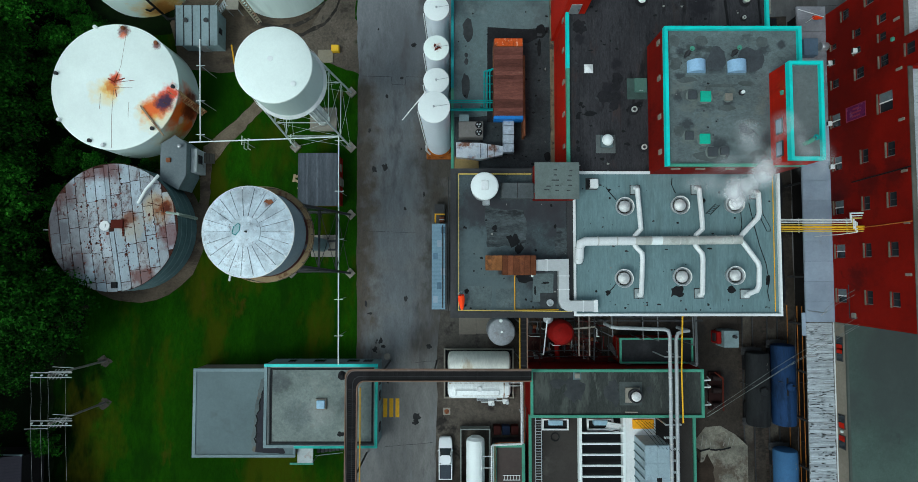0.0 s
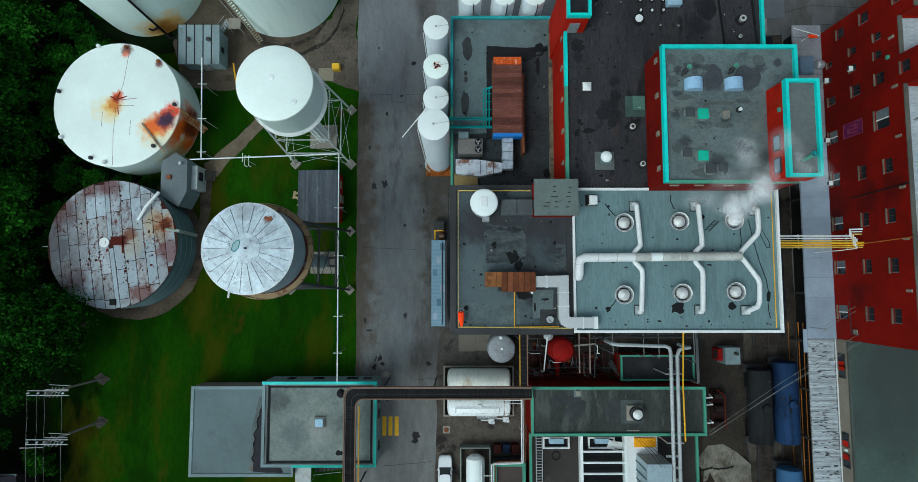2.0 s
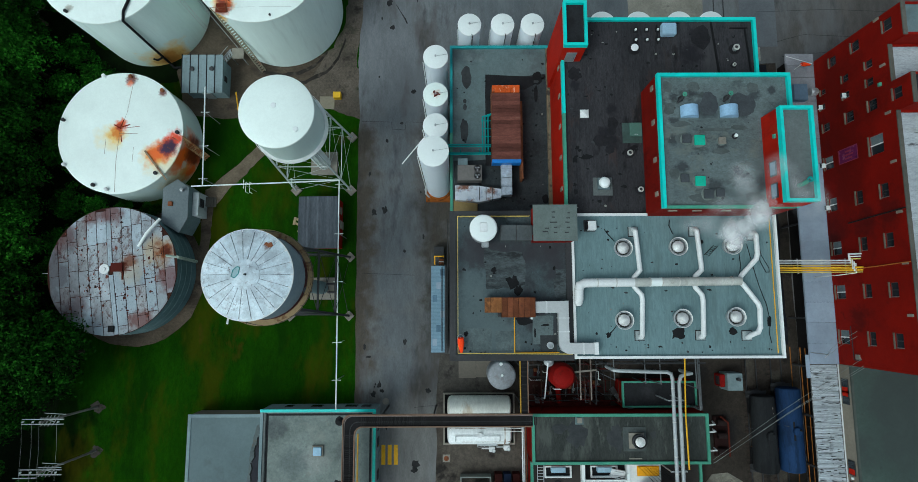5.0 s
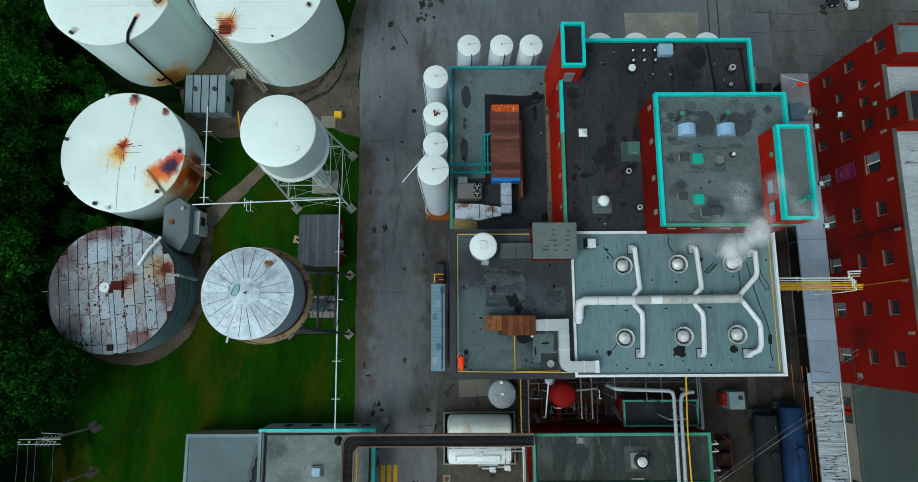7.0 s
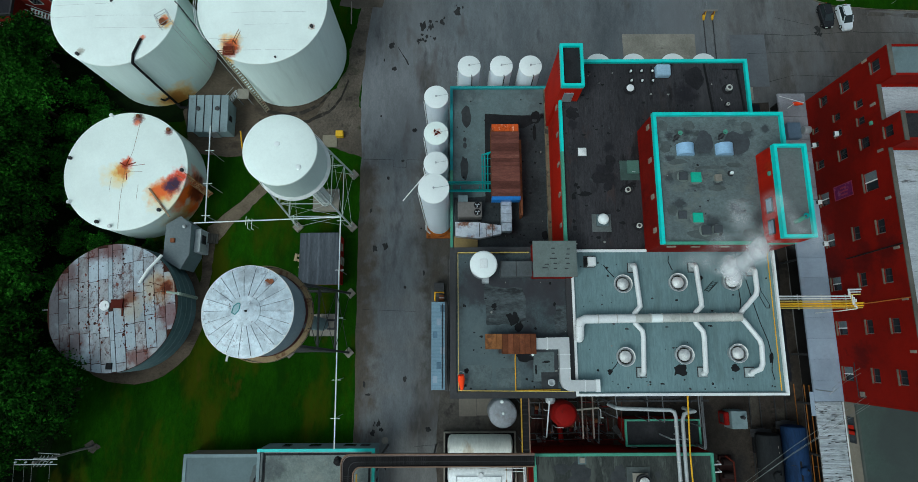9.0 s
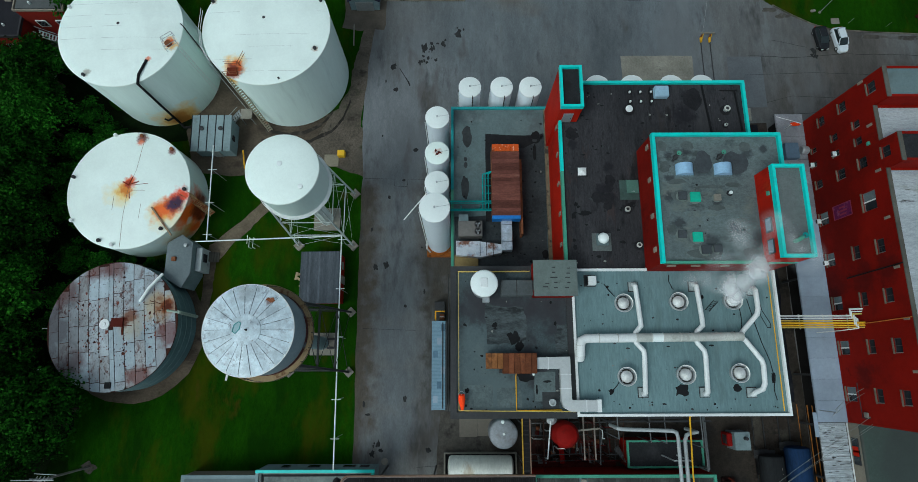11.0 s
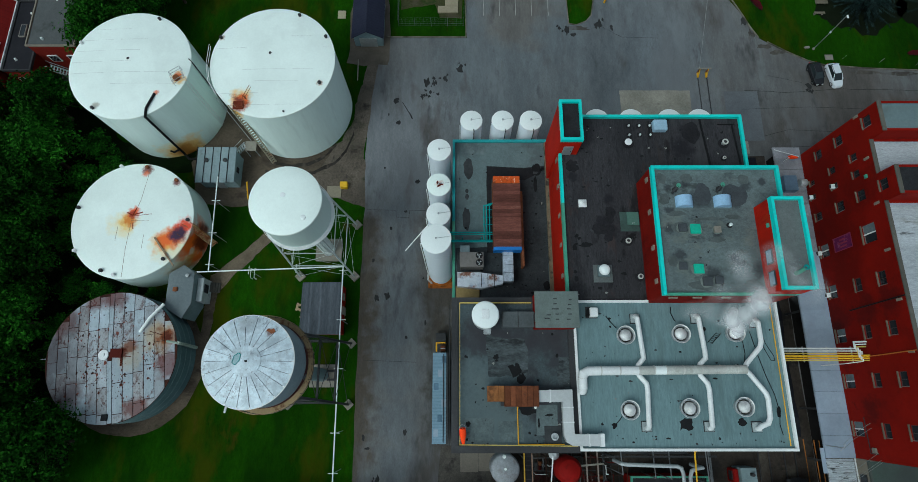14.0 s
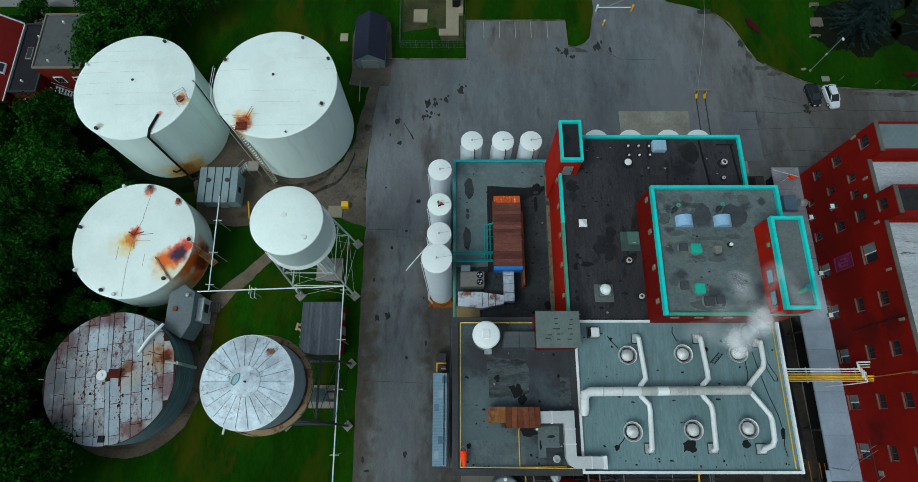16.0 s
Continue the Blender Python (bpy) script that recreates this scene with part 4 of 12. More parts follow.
for k in range(240):
    x, y, ln = rng_b.uniform(46.2, 49.3), rng_b.uniform(-42, -7.6), rng_b.uniform(0.12, 0.55)
    part("rotted_gap", Shape().box(x, y, DZ - 0.12, min(49.6, x + ln), y + rng_b.uniform(0.015, 0.035), DZ + 0.012), rot, dock)
solid("roof_cabinet", Shape().box(46.3, 28.2, DZ - 0.07, 48.2, 30.5, DZ + 0.9, 0.06), cabinet_blue, "dull blue metal cabinet on the dock roof", "cabinet")
solid("air_vent_drum", Shape().along("x", (48.75, 29.5, DZ + 0.45), [(0, 0), (0.5, 0.02), (0.55, 0.1), (0.55, 0.85), (0.5, 0.93), (0, 0.95)], 24), steel, "pale lying vent drum beside the red wall", "vent", base=(49.2, 29.5, DZ - 0.1))

# seams and long cracks across the yard
for pts, w in [([(48.5, 37.2), (56, 37.9), (66, 37.4), (80, 38.2)], 0.07), ([(46, 47.6), (53, 47.2), (62, 47.9), (78, 47.4)], 0.09), ([(50, 50.4), (55.5, 49.0)], 0.07), ([(-6.0, -13.5), (-1.8, -13.2)], 0.06), ([(-10.2, -25.2), (-3.6, -24.6)], 0.06)]:
    for a, b in zip(pts, pts[1:]):
        n = max(2, int(math.hypot(b[0] - a[0], b[1] - a[1]) / 1.3))
        line = [(a[0] + (b[0] - a[0]) * i / n + 0.18 * noise.noise((a[0] + i * 1.7, a[1], 3.0)), a[1] + (b[1] - a[1]) * i / n + 0.18 * noise.noise((a[0], a[1] + i * 1.7, 8.0)), 0.003) for i in range(n + 1)]
        part("crack", Shape().tube(line, w * 0.34, 4), dark_asphalt, road)
# patched areas of the roofs
pale_felt = mat("pale_blue_grey_felt", (0.105, 0.130, 0.132), 0.85, big=0.25, big_scale=0.4, fine=0.25, stains=(((0.05, 0.058, 0.06), 0.5, 0.56, 0.7),))
streaked_felt = mat("streaked_felt", (0.060, 0.070, 0.073), 0.85, big=0.4, big_scale=0.5, fine=0.45, fine_scale=1.6, stains=(((0.022, 0.023, 0.024), 0.6, 0.53, 0.85), ((0.10, 0.115, 0.118), 0.6, 0.58, 0.6)), stretch=(0.7, 1.8, 1))
dark_felt = mat("dark_felt_patch", (0.019, 0.018, 0.020), 0.85, big=0.3, big_scale=0.6, fine=0.3)
pool_dark = mat("blue_grey_ponding_stain", (0.058, 0.064, 0.070), 0.7, big=0.2, big_scale=0.5, fine=0.2)
pool_stain = mat("dark_ponding_stain", (0.092, 0.106, 0.103), 0.7, big=0.3, big_scale=0.5, fine=0.2, stains=(((0.085, 0.098, 0.092), 0.6, 0.57, 0.6),))
for x0, y0, x1, y1, z, m in ((0.5, -4.6, 3.6, -2.1, 19.063, pale_felt), (4.0, -4.4, 6.6, -2.4, 19.062, pale_felt), (8.0, -3.8, 10.2, -0.8, 19.062, pale_felt), (10.5, 0.8, 11.9, 4.4, 19.064, streaked_felt), (2.9, 2.0, 7.2, 6.2, 19.062, streaked_felt)):
    part("roof_patch", Shape().prism(ragged([(x0, y0), (x1, y0), (x1, y1), (x0, y1)], 0.45, 0.5 if m is streaked_felt else 0.1, x0), z - 0.05, z), m, hall_w, "patched area of roofing felt")
for i, (x, y, rx, ry, m) in enumerate([(17.3, 20.4, 0.6, 0.75, dark_felt), (17.2, 19.5, 0.5, 0.5, dark_felt), (15.9, 18.4, 0.9, 0.7, dark_felt), (17.0, 18.3, 0.7, 0.6, dark_felt), (16.9, 17.4, 0.5, 0.55, dark_felt), (13.3, 26.1, 0.8, 0.8, dark_felt), (27.7, 30.4, 1.1, 1.3, dark_felt), (14.2, 16.6, 0.42, 0.36, soot), (13.0, 16.2, 0.25, 0.4, soot), (19.6, 17.5, 0.5, 0.3, soot), (18.4, 16.9, 0.22, 0.16, soot), (13.6, 17.3, 0.16, 0.14, soot), (12.9, 13.4, 0.2, 0.2, soot), (14.4, 15.2, 0.14, 0.12, soot), (18.3, 13.2, 0.3, 0.18, soot), (19.7, 13.0, 0.22, 0.14, soot)]):
    part("roof_patch", Shape().prism(blot(x, y, rx, ry, i + 60, 14, 0.8 if m is soot else 0.5), 18.97, 19.006 + 0.0006 * i), m, mid, "dark patch of roofing felt")
for i, (x, y, rx, ry) in enumerate([(25.9, 20.7, 0.85, 1.15), (29.3, 20.6, 1.25, 1.1), (30.5, 22.5, 0.55, 0.5), (21.7, 22.6, 0.45, 0.5), (21.8, 20.2, 0.5, 0.55), (23.1, 17.1, 0.75, 0.6), (21.9, 13.5, 0.45, 0.5), (26.8, 15.8, 0.8, 0.3), (29.2, 14.4, 0.6, 0.22), (25.2, 10.9, 1.6, 0.45), (29.8, 11.1, 0.8, 0.5), (24.4, 22.6, 0.6, 0.5), (22.9, 18.6, 0.9, 0.25), (26.3, 18.0, 1.4, 0.16), (28.8, 18.2, 0.8, 0.2)]):
    part("roof_patch", Shape().prism(ragged(blot(x, y, rx * 1.12, ry * 1.12, i + 90, 20, 0.3), 0.4, 0.16, i), 23.77, 23.806 + 0.0006 * i), pool_dark if i < 2 else pool_stain, tower, "dark ponding stain")
rng_s = random.Random(8)
for i in range(11):
    x, y = rng_s.uniform(-13.2, -4.4), rng_s.uniform(-24, 46)
    part("tar_stain", Shape().prism(blot(x, y, rng_s.uniform(0.1, 0.32), rng_s.uniform(0.1, 0.4), i + 130, 10, 0.8), -0.05, 0.017 + 0.0004 * i), dark_asphalt, road, "small dark oil spot")

# small tar drops, scraps and leaf litter that collect on the flat roofs
rng_d = random.Random(29)
scrap_pale = mat("pale_roof_scrap", (0.22, 0.22, 0.20), 0.9)
for roof_of, x0, y0, x1, y1, z, n, big in ((hall_e, 13.2, -4.7, 33.6, 9.4, 19.06, 70, 0.085), (hall_w, 0.2, -4.7, 11.6, 9.6, 19.064, 45, 0.10), (mid, 12.4, 10.6, 20.2, 31.8, 19.008, 60, 0.095), (mid, 21, 24.4, 33.2, 31.8, 19.008, 35, 0.09), (tower, 21.3, 10.6, 30.6, 23.2, 23.812, 18, 0.08), (cyan_w, 0.0, 12.6, 11.0, 32.4, 11.22, 40, 0.10), (cyan_w, 8.2, 12.6, 11.2, 29.0, 11.222, 14, 0.14)):
    for k in range(n):
        x, y = rng_d.uniform(x0, x1), rng_d.uniform(y0, y1)
        if rng_d.random() < 0.45:
            y = y0 + (y1 - y0) * rng_d.choice((0.03, 0.05, 0.3, 0.62, 0.96)) + rng_d.gauss(0, 0.35)
        q = big * rng_d.uniform(0.35, 1.0) ** 2 * 1.3 + 0.03
        part("roof_speck", Shape().prism(blot(x, y, q * rng_d.uniform(0.6, 1.6), q * rng_d.uniform(0.6, 1.3), k + x, 8, 0.9), z - 0.03, z + 0.008 + 0.0002 * k), rng_d.choice((soot, soot, grey_stain, soot, soot, grey_stain, soot, soot, soot, scrap_pale)), roof_of)

# ---- things on the hall roof ----
ZR = 12.0
Shape.level = hall_level
fan_dark = mat("sooty_fan_well", (0.085, 0.08, 0.07), 0.8, stains=(((0.02, 0.018, 0.016), 0.9, 0.55, 0.8),))
fan_metal = mat("dull_spun_aluminium", (0.64, 0.64, 0.62), 0.5, 0.25, big=0.3, big_scale=0.8, fine=0.15, stains=(((0.30, 0.26, 0.20), 0.8, 0.58, 0.6),))
ring_metal = mat("pale_ring_paint", (0.55, 0.54, 0.50), 0.5, 0.3, big=0.2, stains=(((0.22, 0.15, 0.1), 1.5, 0.58, 0.6),))


fan_rim = mat("bright_fan_rim", (0.70, 0.70, 0.67), 0.5, 0.2, big=0.25, big_scale=1.0, stains=(((0.20, 0.15, 0.1), 1.5, 0.60, 0.6),))


def roof_fan(x, y, z=ZR, r=1.12, label="round roof fan with a spun metal cone"):
    b = thing("roof_fan", (x, y, z), label, "roof fan", "fans on the hall roof")
    part("collar", Shape().lathe((x, y), [(r * 0.80, z), (r * 0.86, z + 0.9), (r * 0.80, z + 0.9), (r * 0.74, z + 0.05)], 28), steel, b)
    part("rim", Shape().lathe((x, y), [(r * 0.90, z + 0.84), (r * 0.99, z + 0.95), (r * 0.99, z + 1.05), (r * 0.92, z + 1.0), (r * 0.90, z + 0.84)], 32), fan_rim, b)
    part("well", Shape().disc((x, y), r * 0.73, r * 0.73, z + 0.02, z + 0.5, 24), fan_dark, b)
    part("cone", Shape().lathe((x, y), [(0, z + 0.52), (r * 0.60, z + 0.55), (r * 0.62, z + 0.85), (r * 0.42, z + 1.15), (r * 0.16, z + 1.28), (0, z + 1.3)], 28), fan_metal, b)
    for k in range(4):
        a = radians(45 + 90 * k)
        part("strut", Shape().bar((x + r * 0.55 * math.cos(a), y + r * 0.55 * math.sin(a), z + 0.9), (x + r * 0.86 * math.cos(a), y + r * 0.86 * math.sin(a), z + 0.97), 0.07), steel, b)
    return b


for x, y in ((19.8, 7.1), (26.4, 7.25), (32.9, 7.35), (19.6, -1.45), (26.5, -1.25), (32.8, -1.1)):
    roof_fan(x, y)

# collecting duct with its branches
duct = thing("exhaust_pipe_run", (24, 3, ZR), "white insulated exhaust pipe with six bent branches", "pipe")
part("main_pipe", Shape().tube([(14.3, 0.75, ZR + 0.1), (14.3, 0.75, ZR + 0.75), (14.3, 1.1, ZR + 1.1), (14.3, 2.1, ZR + 1.2), (14.45, 2.65, ZR + 1.22), (15.0, 2.92, ZR + 1.22), (20.8, 2.977, ZR + 1.22)], 0.52, 16), white_pipe, duct)
worn_clad = mat("worn_beige_pipe_wrap", (0.47, 0.475, 0.44), 0.6, big=0.2, big_scale=0.5, fine=0.15, stains=(((0.30, 0.29, 0.25), 0.7, 0.56, 0.6), ((0.62, 0.63, 0.61), 0.9, 0.60, 0.6)))
for x0, x1, m in ((20.8, 22.7, worn_clad), (22.7, 24.1, white_paint), (24.1, 28.9, worn_clad), (28.9, 30.9, ring_metal), (30.9, 33.4, worn_clad)):
    part("pipe_section", Shape().tube([(x0, 2.92 + (x0 - 15) * 0.0098, ZR + 1.22), (x1, 2.92 + (x1 - 15) * 0.0098, ZR + 1.22)], 0.515, 16), m, duct, "worn pipe section")
for k in range(6):
    part("elbow_band", Shape().tube([(14.3, 0.9 + 0.26 * k, ZR + 0.95 + 0.05 * k), (14.3, 0.96 + 0.26 * k, ZR + 0.97 + 0.05 * k)], 0.54, 14), ring_metal, duct)
for x in (16.4, 18.6, 20.8, 22.6, 24.0, 26.0, 28.1, 30.3, 32.2):
    part("band", Shape().tube([(x, 2.94 + (x - 15) * 0.0098, ZR + 1.22), (x + 0.12, 2.94 + (x - 15) * 0.0098, ZR + 1.22)], 0.545, 16), ring_metal, duct)
branches = [[(20.75, 3.0), (20.95, 3.6), (21.65, 4.4), (21.6, 5.2), (21.3, 9.1)], [(28.0, 3.0), (28.2, 3.7), (28.95, 4.4), (28.95, 5.2), (28.65, 9.1)], [(33.2, 3.2), (33.7, 3.8), (35.55, 5.7), (35.75, 6.4), (35.7, 8.6)],
            [(20.75, 3.0), (20.95, 2.4), (21.75, 1.5), (21.8, 0.8), (21.6, -3.2)], [(27.9, 3.0), (28.15, 2.35), (28.85, 1.5), (28.95, 0.8), (28.8, -3.2)], [(33.3, 3.0), (33.8, 2.7), (35.45, 0.4), (35.6, -0.2), (35.5, -2.3), (35.2, -2.9), (34.3, -3.25)]]
for pts in branches:
    p3 = [(x, y, ZR + (1.15 if i == 0 else 0.95)) for i, (x, y) in enumerate(pts)] + [(pts[-1][0], pts[-1][1] + (0.25 if pts[-1][1] > 0 else -0.2), ZR + 0.6), (pts[-1][0], pts[-1][1] + (0.3 if pts[-1][1] > 0 else -0.25), ZR + 0.02)]
    part("branch_pipe", Shape().tube(p3, 0.29, 12), white_pipe, duct)
    x, y = pts[-1]
    side = 1 if y > 0 else -1
    part("flashing", Shape().box(x - 0.62, y + side * 0.05 - 0.62, ZR - 0.02, x + 0.62, y + side * 0.05 + 0.62, ZR + 0.03), dark_steel, duct, "dark flashing sheet")
    part("curb", Shape().box(x - 0.52, y + side * 0.08 - 0.52, ZR - 0.02, x + 0.52, y + side * 0.08 + 0.52, ZR + 0.2, 0.03), mat("pale_curb_sheet", (0.34, 0.38, 0.38), 0.6, big=0.2) if "pale_curb_sheet" not in bpy.data.materials else bpy.data.materials["pale_curb_sheet"], duct, "square flashing curb")
for x in (17.5, 23.2, 25.2, 31.0):
    part("pipe_stand", Shape().box(x - 0.1, 2.6, ZR - 0.01, x + 0.1, 3.4, ZR + 0.78), steel, duct)
part("curb", Shape().box(13.95, 0.15, ZR - 0.02, 14.9, 1.2, ZR + 0.12), roof_light, duct)
unit = thing("roof_vent_box", (16.05, 9.85, ZR), "small white louvred vent box on the roof", "vent")
part("case", Shape().box(15.7, 9.3, ZR + 0.15, 16.7, 10.4, ZR + 0.95, 0.08), white_pipe, unit)
part("louvre", Shape().box(15.45, 9.35, ZR + 0.2, 15.69, 10.3, ZR + 0.85), black, unit)
part("curb", Shape().box(15.35, 9.2, ZR - 0.01, 16.75, 10.6, ZR + 0.15), dark_steel, unit)
for pts, r in (([(17.8, 9.5), (18.2, 8.9), (19.0, 8.0)], 0.05), ([(26.1, 8.9), (25.7, 9.9), (25.8, 10.6)], 0.05), ([(35.0, 7.6), (35.3, 6.2), (35.6, 4.8), (36.2, 2.4), (36.9, 0.3), (37.2, -1.7), (37.0, -3.1), (37.2, -4.2)], 0.045), ([(36.3, 8.1), (36.7, 6.2), (37.5, 4.7), (37.5, 4.2), (37.1, 4.2), (36.5, 5.5), (36.0, 7.6)], 0.04), ([(34.0, 6.6), (34.1, 5.0), (33.9, 3.9)], 0.05), ([(18.0, -3.1), (18.6, -2.5), (19.0, -1.9)], 0.05)):
    solid("hose", Shape().tube([(x, y, ZR + 0.06) for x, y in pts], r, 6), black, "thin black hose lying on the roof", "hose", "roof hoses")
solid("conduit", Shape().tube([(37.9, 11.2, ZR + 0.12), (37.85, -5.4, ZR + 0.12)], 0.06, 6), yellow_paint, "thin yellow conduit along the roof edge", "pipe")
rack = thing("ladder", (30.5, 6.6, ZR), "short dark metal ladder lying on the roof", "ladder")
for dx in (0.0, 0.5):
    part("rail", Shape().bar((29.8 + dx, 6.3 - dx * 0.3, ZR + 0.06), (31.0 + dx, 7.5 - dx * 0.3, ZR + 0.06), 0.07), black, rack)
for k in range(6):
    part("rung", Shape().bar((29.9 + 0.2 * k, 6.4 + 0.2 * k, ZR + 0.07), (30.4 + 0.2 * k, 6.25 + 0.2 * k, ZR + 0.07), 0.05), black, rack)

# penthouse shed, plant and ducts on the tarred roof
shed = thing("roof_shed", (11.4, 9.85, ZR), "red roof shed with a stained green-grey top", "shed")
part("wall", Shape().box(8.95, 7.85, ZR - 0.02, 13.7, 11.85, ZR + 2.8), red_wall, shed)
part("roof", Shape().box(8.82, 7.72, ZR + 2.8, 13.95, 11.98, ZR + 3.0), mat("green_grey_sheet", (0.13, 0.155, 0.145), 0.75, big=0.2, big_scale=0.4, stains=(((0.07, 0.08, 0.075), 0.8, 0.58, 0.6),)), shed)
for i, (x, y, w) in enumerate([(11.2, 11.1, .5), (13.0, 11.0, .4), (11.2, 10.5, .45), (12.9, 10.4, .5), (11.2, 9.9, 1.0), (12.8, 9.9, .6), (10.4, 9.2, .6), (11.4, 9.3, .5), (12.9, 9.3, .5), (10.2, 8.8, .7), (11.4, 8.7, .5), (12.7, 8.7, .5)]):
    part("dark_mark", Shape().box(x - w * 0.42, y - 0.06, ZR + 2.98, x + w * 0.42, y + 0.06, ZR + 3.006), grey_stain, shed, "dark worn mark")
part("door", Shape().box(8.83, 8.6, ZR + 0.05, 8.94, 9.6, ZR + 2.1), dark_steel, shed)
air = thing("roof_air_handler", (7.0, 8.9, ZR), "long grey metal air handling box", "air handler")
part("case", Shape().box(5.1, 8.0, ZR + 0.2, 8.93, 9.85, ZR + 1.4, 0.06), mat("stained_grey_casing", (0.085, 0.095, 0.098), 0.75, big=0.3, big_scale=0.5, stains=(((0.05, 0.04, 0.035), 0.6, 0.56, 0.7),)), air)
part("skid", Shape().box(5.2, 8.1, ZR - 0.01, 8.9, 9.7, ZR + 0.2), dark_steel, air)
part("seam", Shape().box(6.95, 7.98, ZR + 0.22, 7.05, 9.87, ZR + 1.43), dark_steel, air)
cap = thing("roof_tank", (3.05, 9.25, ZR), "round white-capped tank standing on the roof", "tank")
part("body", Shape().disc((3.05, 9.25), 1.45, 1.45, ZR - 0.01, ZR + 2.6, 32), steel, cap)
part("lid", Shape().lathe((3.05, 9.25), [(0, ZR + 2.55), (1.6, ZR + 2.6), (1.62, ZR + 2.75), (1.5, ZR + 2.9), (0.6, ZR + 3.05), (0, ZR + 3.08)], 36), white_paint, cap, "shallow domed white lid")
part("hatch", Shape().box(2.6, 8.75, ZR + 2.95, 3.5, 9.9, ZR + 3.15, 0.1), white_pipe, cap)
part("pipe_box", Shape().box(2.85, 7.1, ZR + 1.6, 3.7, 7.75, ZR + 2.3, 0.08), steel, cap)
rustbox = thing("rusted_roof_plant", (6.2, 0.2, ZR), "boxy rust-brown metal plant on the roof", "machine")
brown = mat("brown_rust_sheet", (0.14, 0.048, 0.022), 0.85, big=0.3, big_scale=0.5, fine=0.25, stains=(((0.28, 0.12, 0.035), 0.6, 0.56, 0.6), ((0.07, 0.03, 0.02), 0.9, 0.6, 0.7)), vary=0.25)
part("base", Shape().box(4.8, -1.0, ZR - 0.01, 8.9, 1.2, ZR + 0.3), dark_steel, rustbox)
tan_rust = mat("tan_orange_rust_sheet", (0.24, 0.10, 0.035), 0.85, big=0.35, big_scale=0.6, fine=0.25, stains=(((0.09, 0.04, 0.02), 0.9, 0.56, 0.7), ((0.34, 0.20, 0.09), 0.8, 0.60, 0.6)), vary=0.15)
for k in range(9):
    x0 = 3.2 + k * 0.655
    lo = -0.5 if k < 3 else -1.05
    part("panel", Shape().box(x0, lo, ZR + (0.3 if k > 2 else 0.7), x0 + 0.64, 1.25, ZR + 1.75 + 0.03 * (k % 2), 0.03), tan_rust if k < 3 else brown, rustbox)
for y in (-0.3, 1.0):
    part("leg", Shape().box(3.4, y - 0.08, ZR - 0.01, 3.6, y + 0.08, ZR + 0.72), dark_steel, rustbox)
part("lamp", Shape().lathe((8.7, -1.15), [(0, ZR + 1.2), (0.16, ZR + 1.25), (0, ZR + 1.5)], 10), white_paint, rustbox)
silver = mat("silver_duct_sheet", (0.60, 0.61, 0.60), 0.4, 0.5, big=0.12, fine=0.08, stains=(((0.4, 0.38, 0.34), 0.6, 0.62, 0.5),))
lduct = thing("rectangular_duct", (12, -2, ZR), "angular silver sheet-metal duct across the roof", "duct")
part("duct_run", Shape().prism([(9.1, -0.55), (11.8, -0.55), (11.8, -4.2), (12.1, -4.9), (12.8, -5.3), (16.3, -5.3), (16.3, -4.05), (13.1, -4.05), (13.0, -3.9), (13.0, 0.85), (9.1, 0.75)], ZR + 0.45, ZR + 1.35), silver, lduct)
for a in ((10.4, -0.6, 10.5, 0.83), (11.75, -1.2, 13.05, -1.1), (11.75, -2.8, 13.05, -2.7), (14.6, -5.35, 14.7, -4.0), (15.9, -5.37, 16.35, -3.98)):
    part("flange", Shape().box(a[0], a[1], ZR + 0.42, a[2], a[3], ZR + 1.39), white_pipe, lduct)
for x, y in ((9.6, 0.1), (12.4, -1.8), (15.4, -4.7)):
    part("support", Shape().box(x - 0.12, y - 0.12, ZR - 0.01, x + 0.12, y + 0.12, ZR + 0.46), dark_steel, lduct)
pad = thing("roof_drain_vent", (10.9, -4.3, ZR), "round grey vent on a square roof pad", "vent")
part("pad", Shape().box(9.8, -5.2, ZR - 0.01, 11.75, -3.2, ZR + 0.05), grey_stain, pad)
part("pot", Shape().lathe((10.9, -4.35), [(0.36, ZR + 0.03), (0.36, ZR + 0.5), (0.42, ZR + 0.54), (0.3, ZR + 0.56), (0.27, ZR + 0.2), (0, ZR + 0.2)], 20), steel, pad)


def handrail(pts, z, h=1.0, gap=2.4, label="thin yellow handrail along the roof edge", m=None):
    m = m or yellow_paint
    b = thing("roof_railing", (*pts[0], z), label, "railing", "roof railings")
    for a, c in zip(pts, pts[1:]):
        for k in (0.5, 1.0):
            part("rail", Shape().tube([(*a, z + h * k), (*c, z + h * k)], 0.035, 6), m, b)
        d = math.hypot(c[0] - a[0], c[1] - a[1])
        n = max(1, int(d / gap))
        for i in range(n):
            x, y = a[0] + (c[0] - a[0]) * i / n, a[1] + (c[1] - a[1]) * i / n
            part("post", Shape().bar((x, y, z - 0.02), (x, y, z + h), 0.06), m, b)
    return b


pale_yellow = mat("pale_yellow_paint", (0.62, 0.46, 0.12), 0.6, big=0.3)
handrail([(0.05, 11.0), (0.05, -5.2)], ZR, 0.9, m=pale_yellow)
handrail([(0.05, 11.0), (8.7, 11.0)], ZR, 0.9, m=pale_yellow)
handrail([(0.05, -5.2), (13.4, -5.35)], ZR, 0.9, m=pale_yellow)
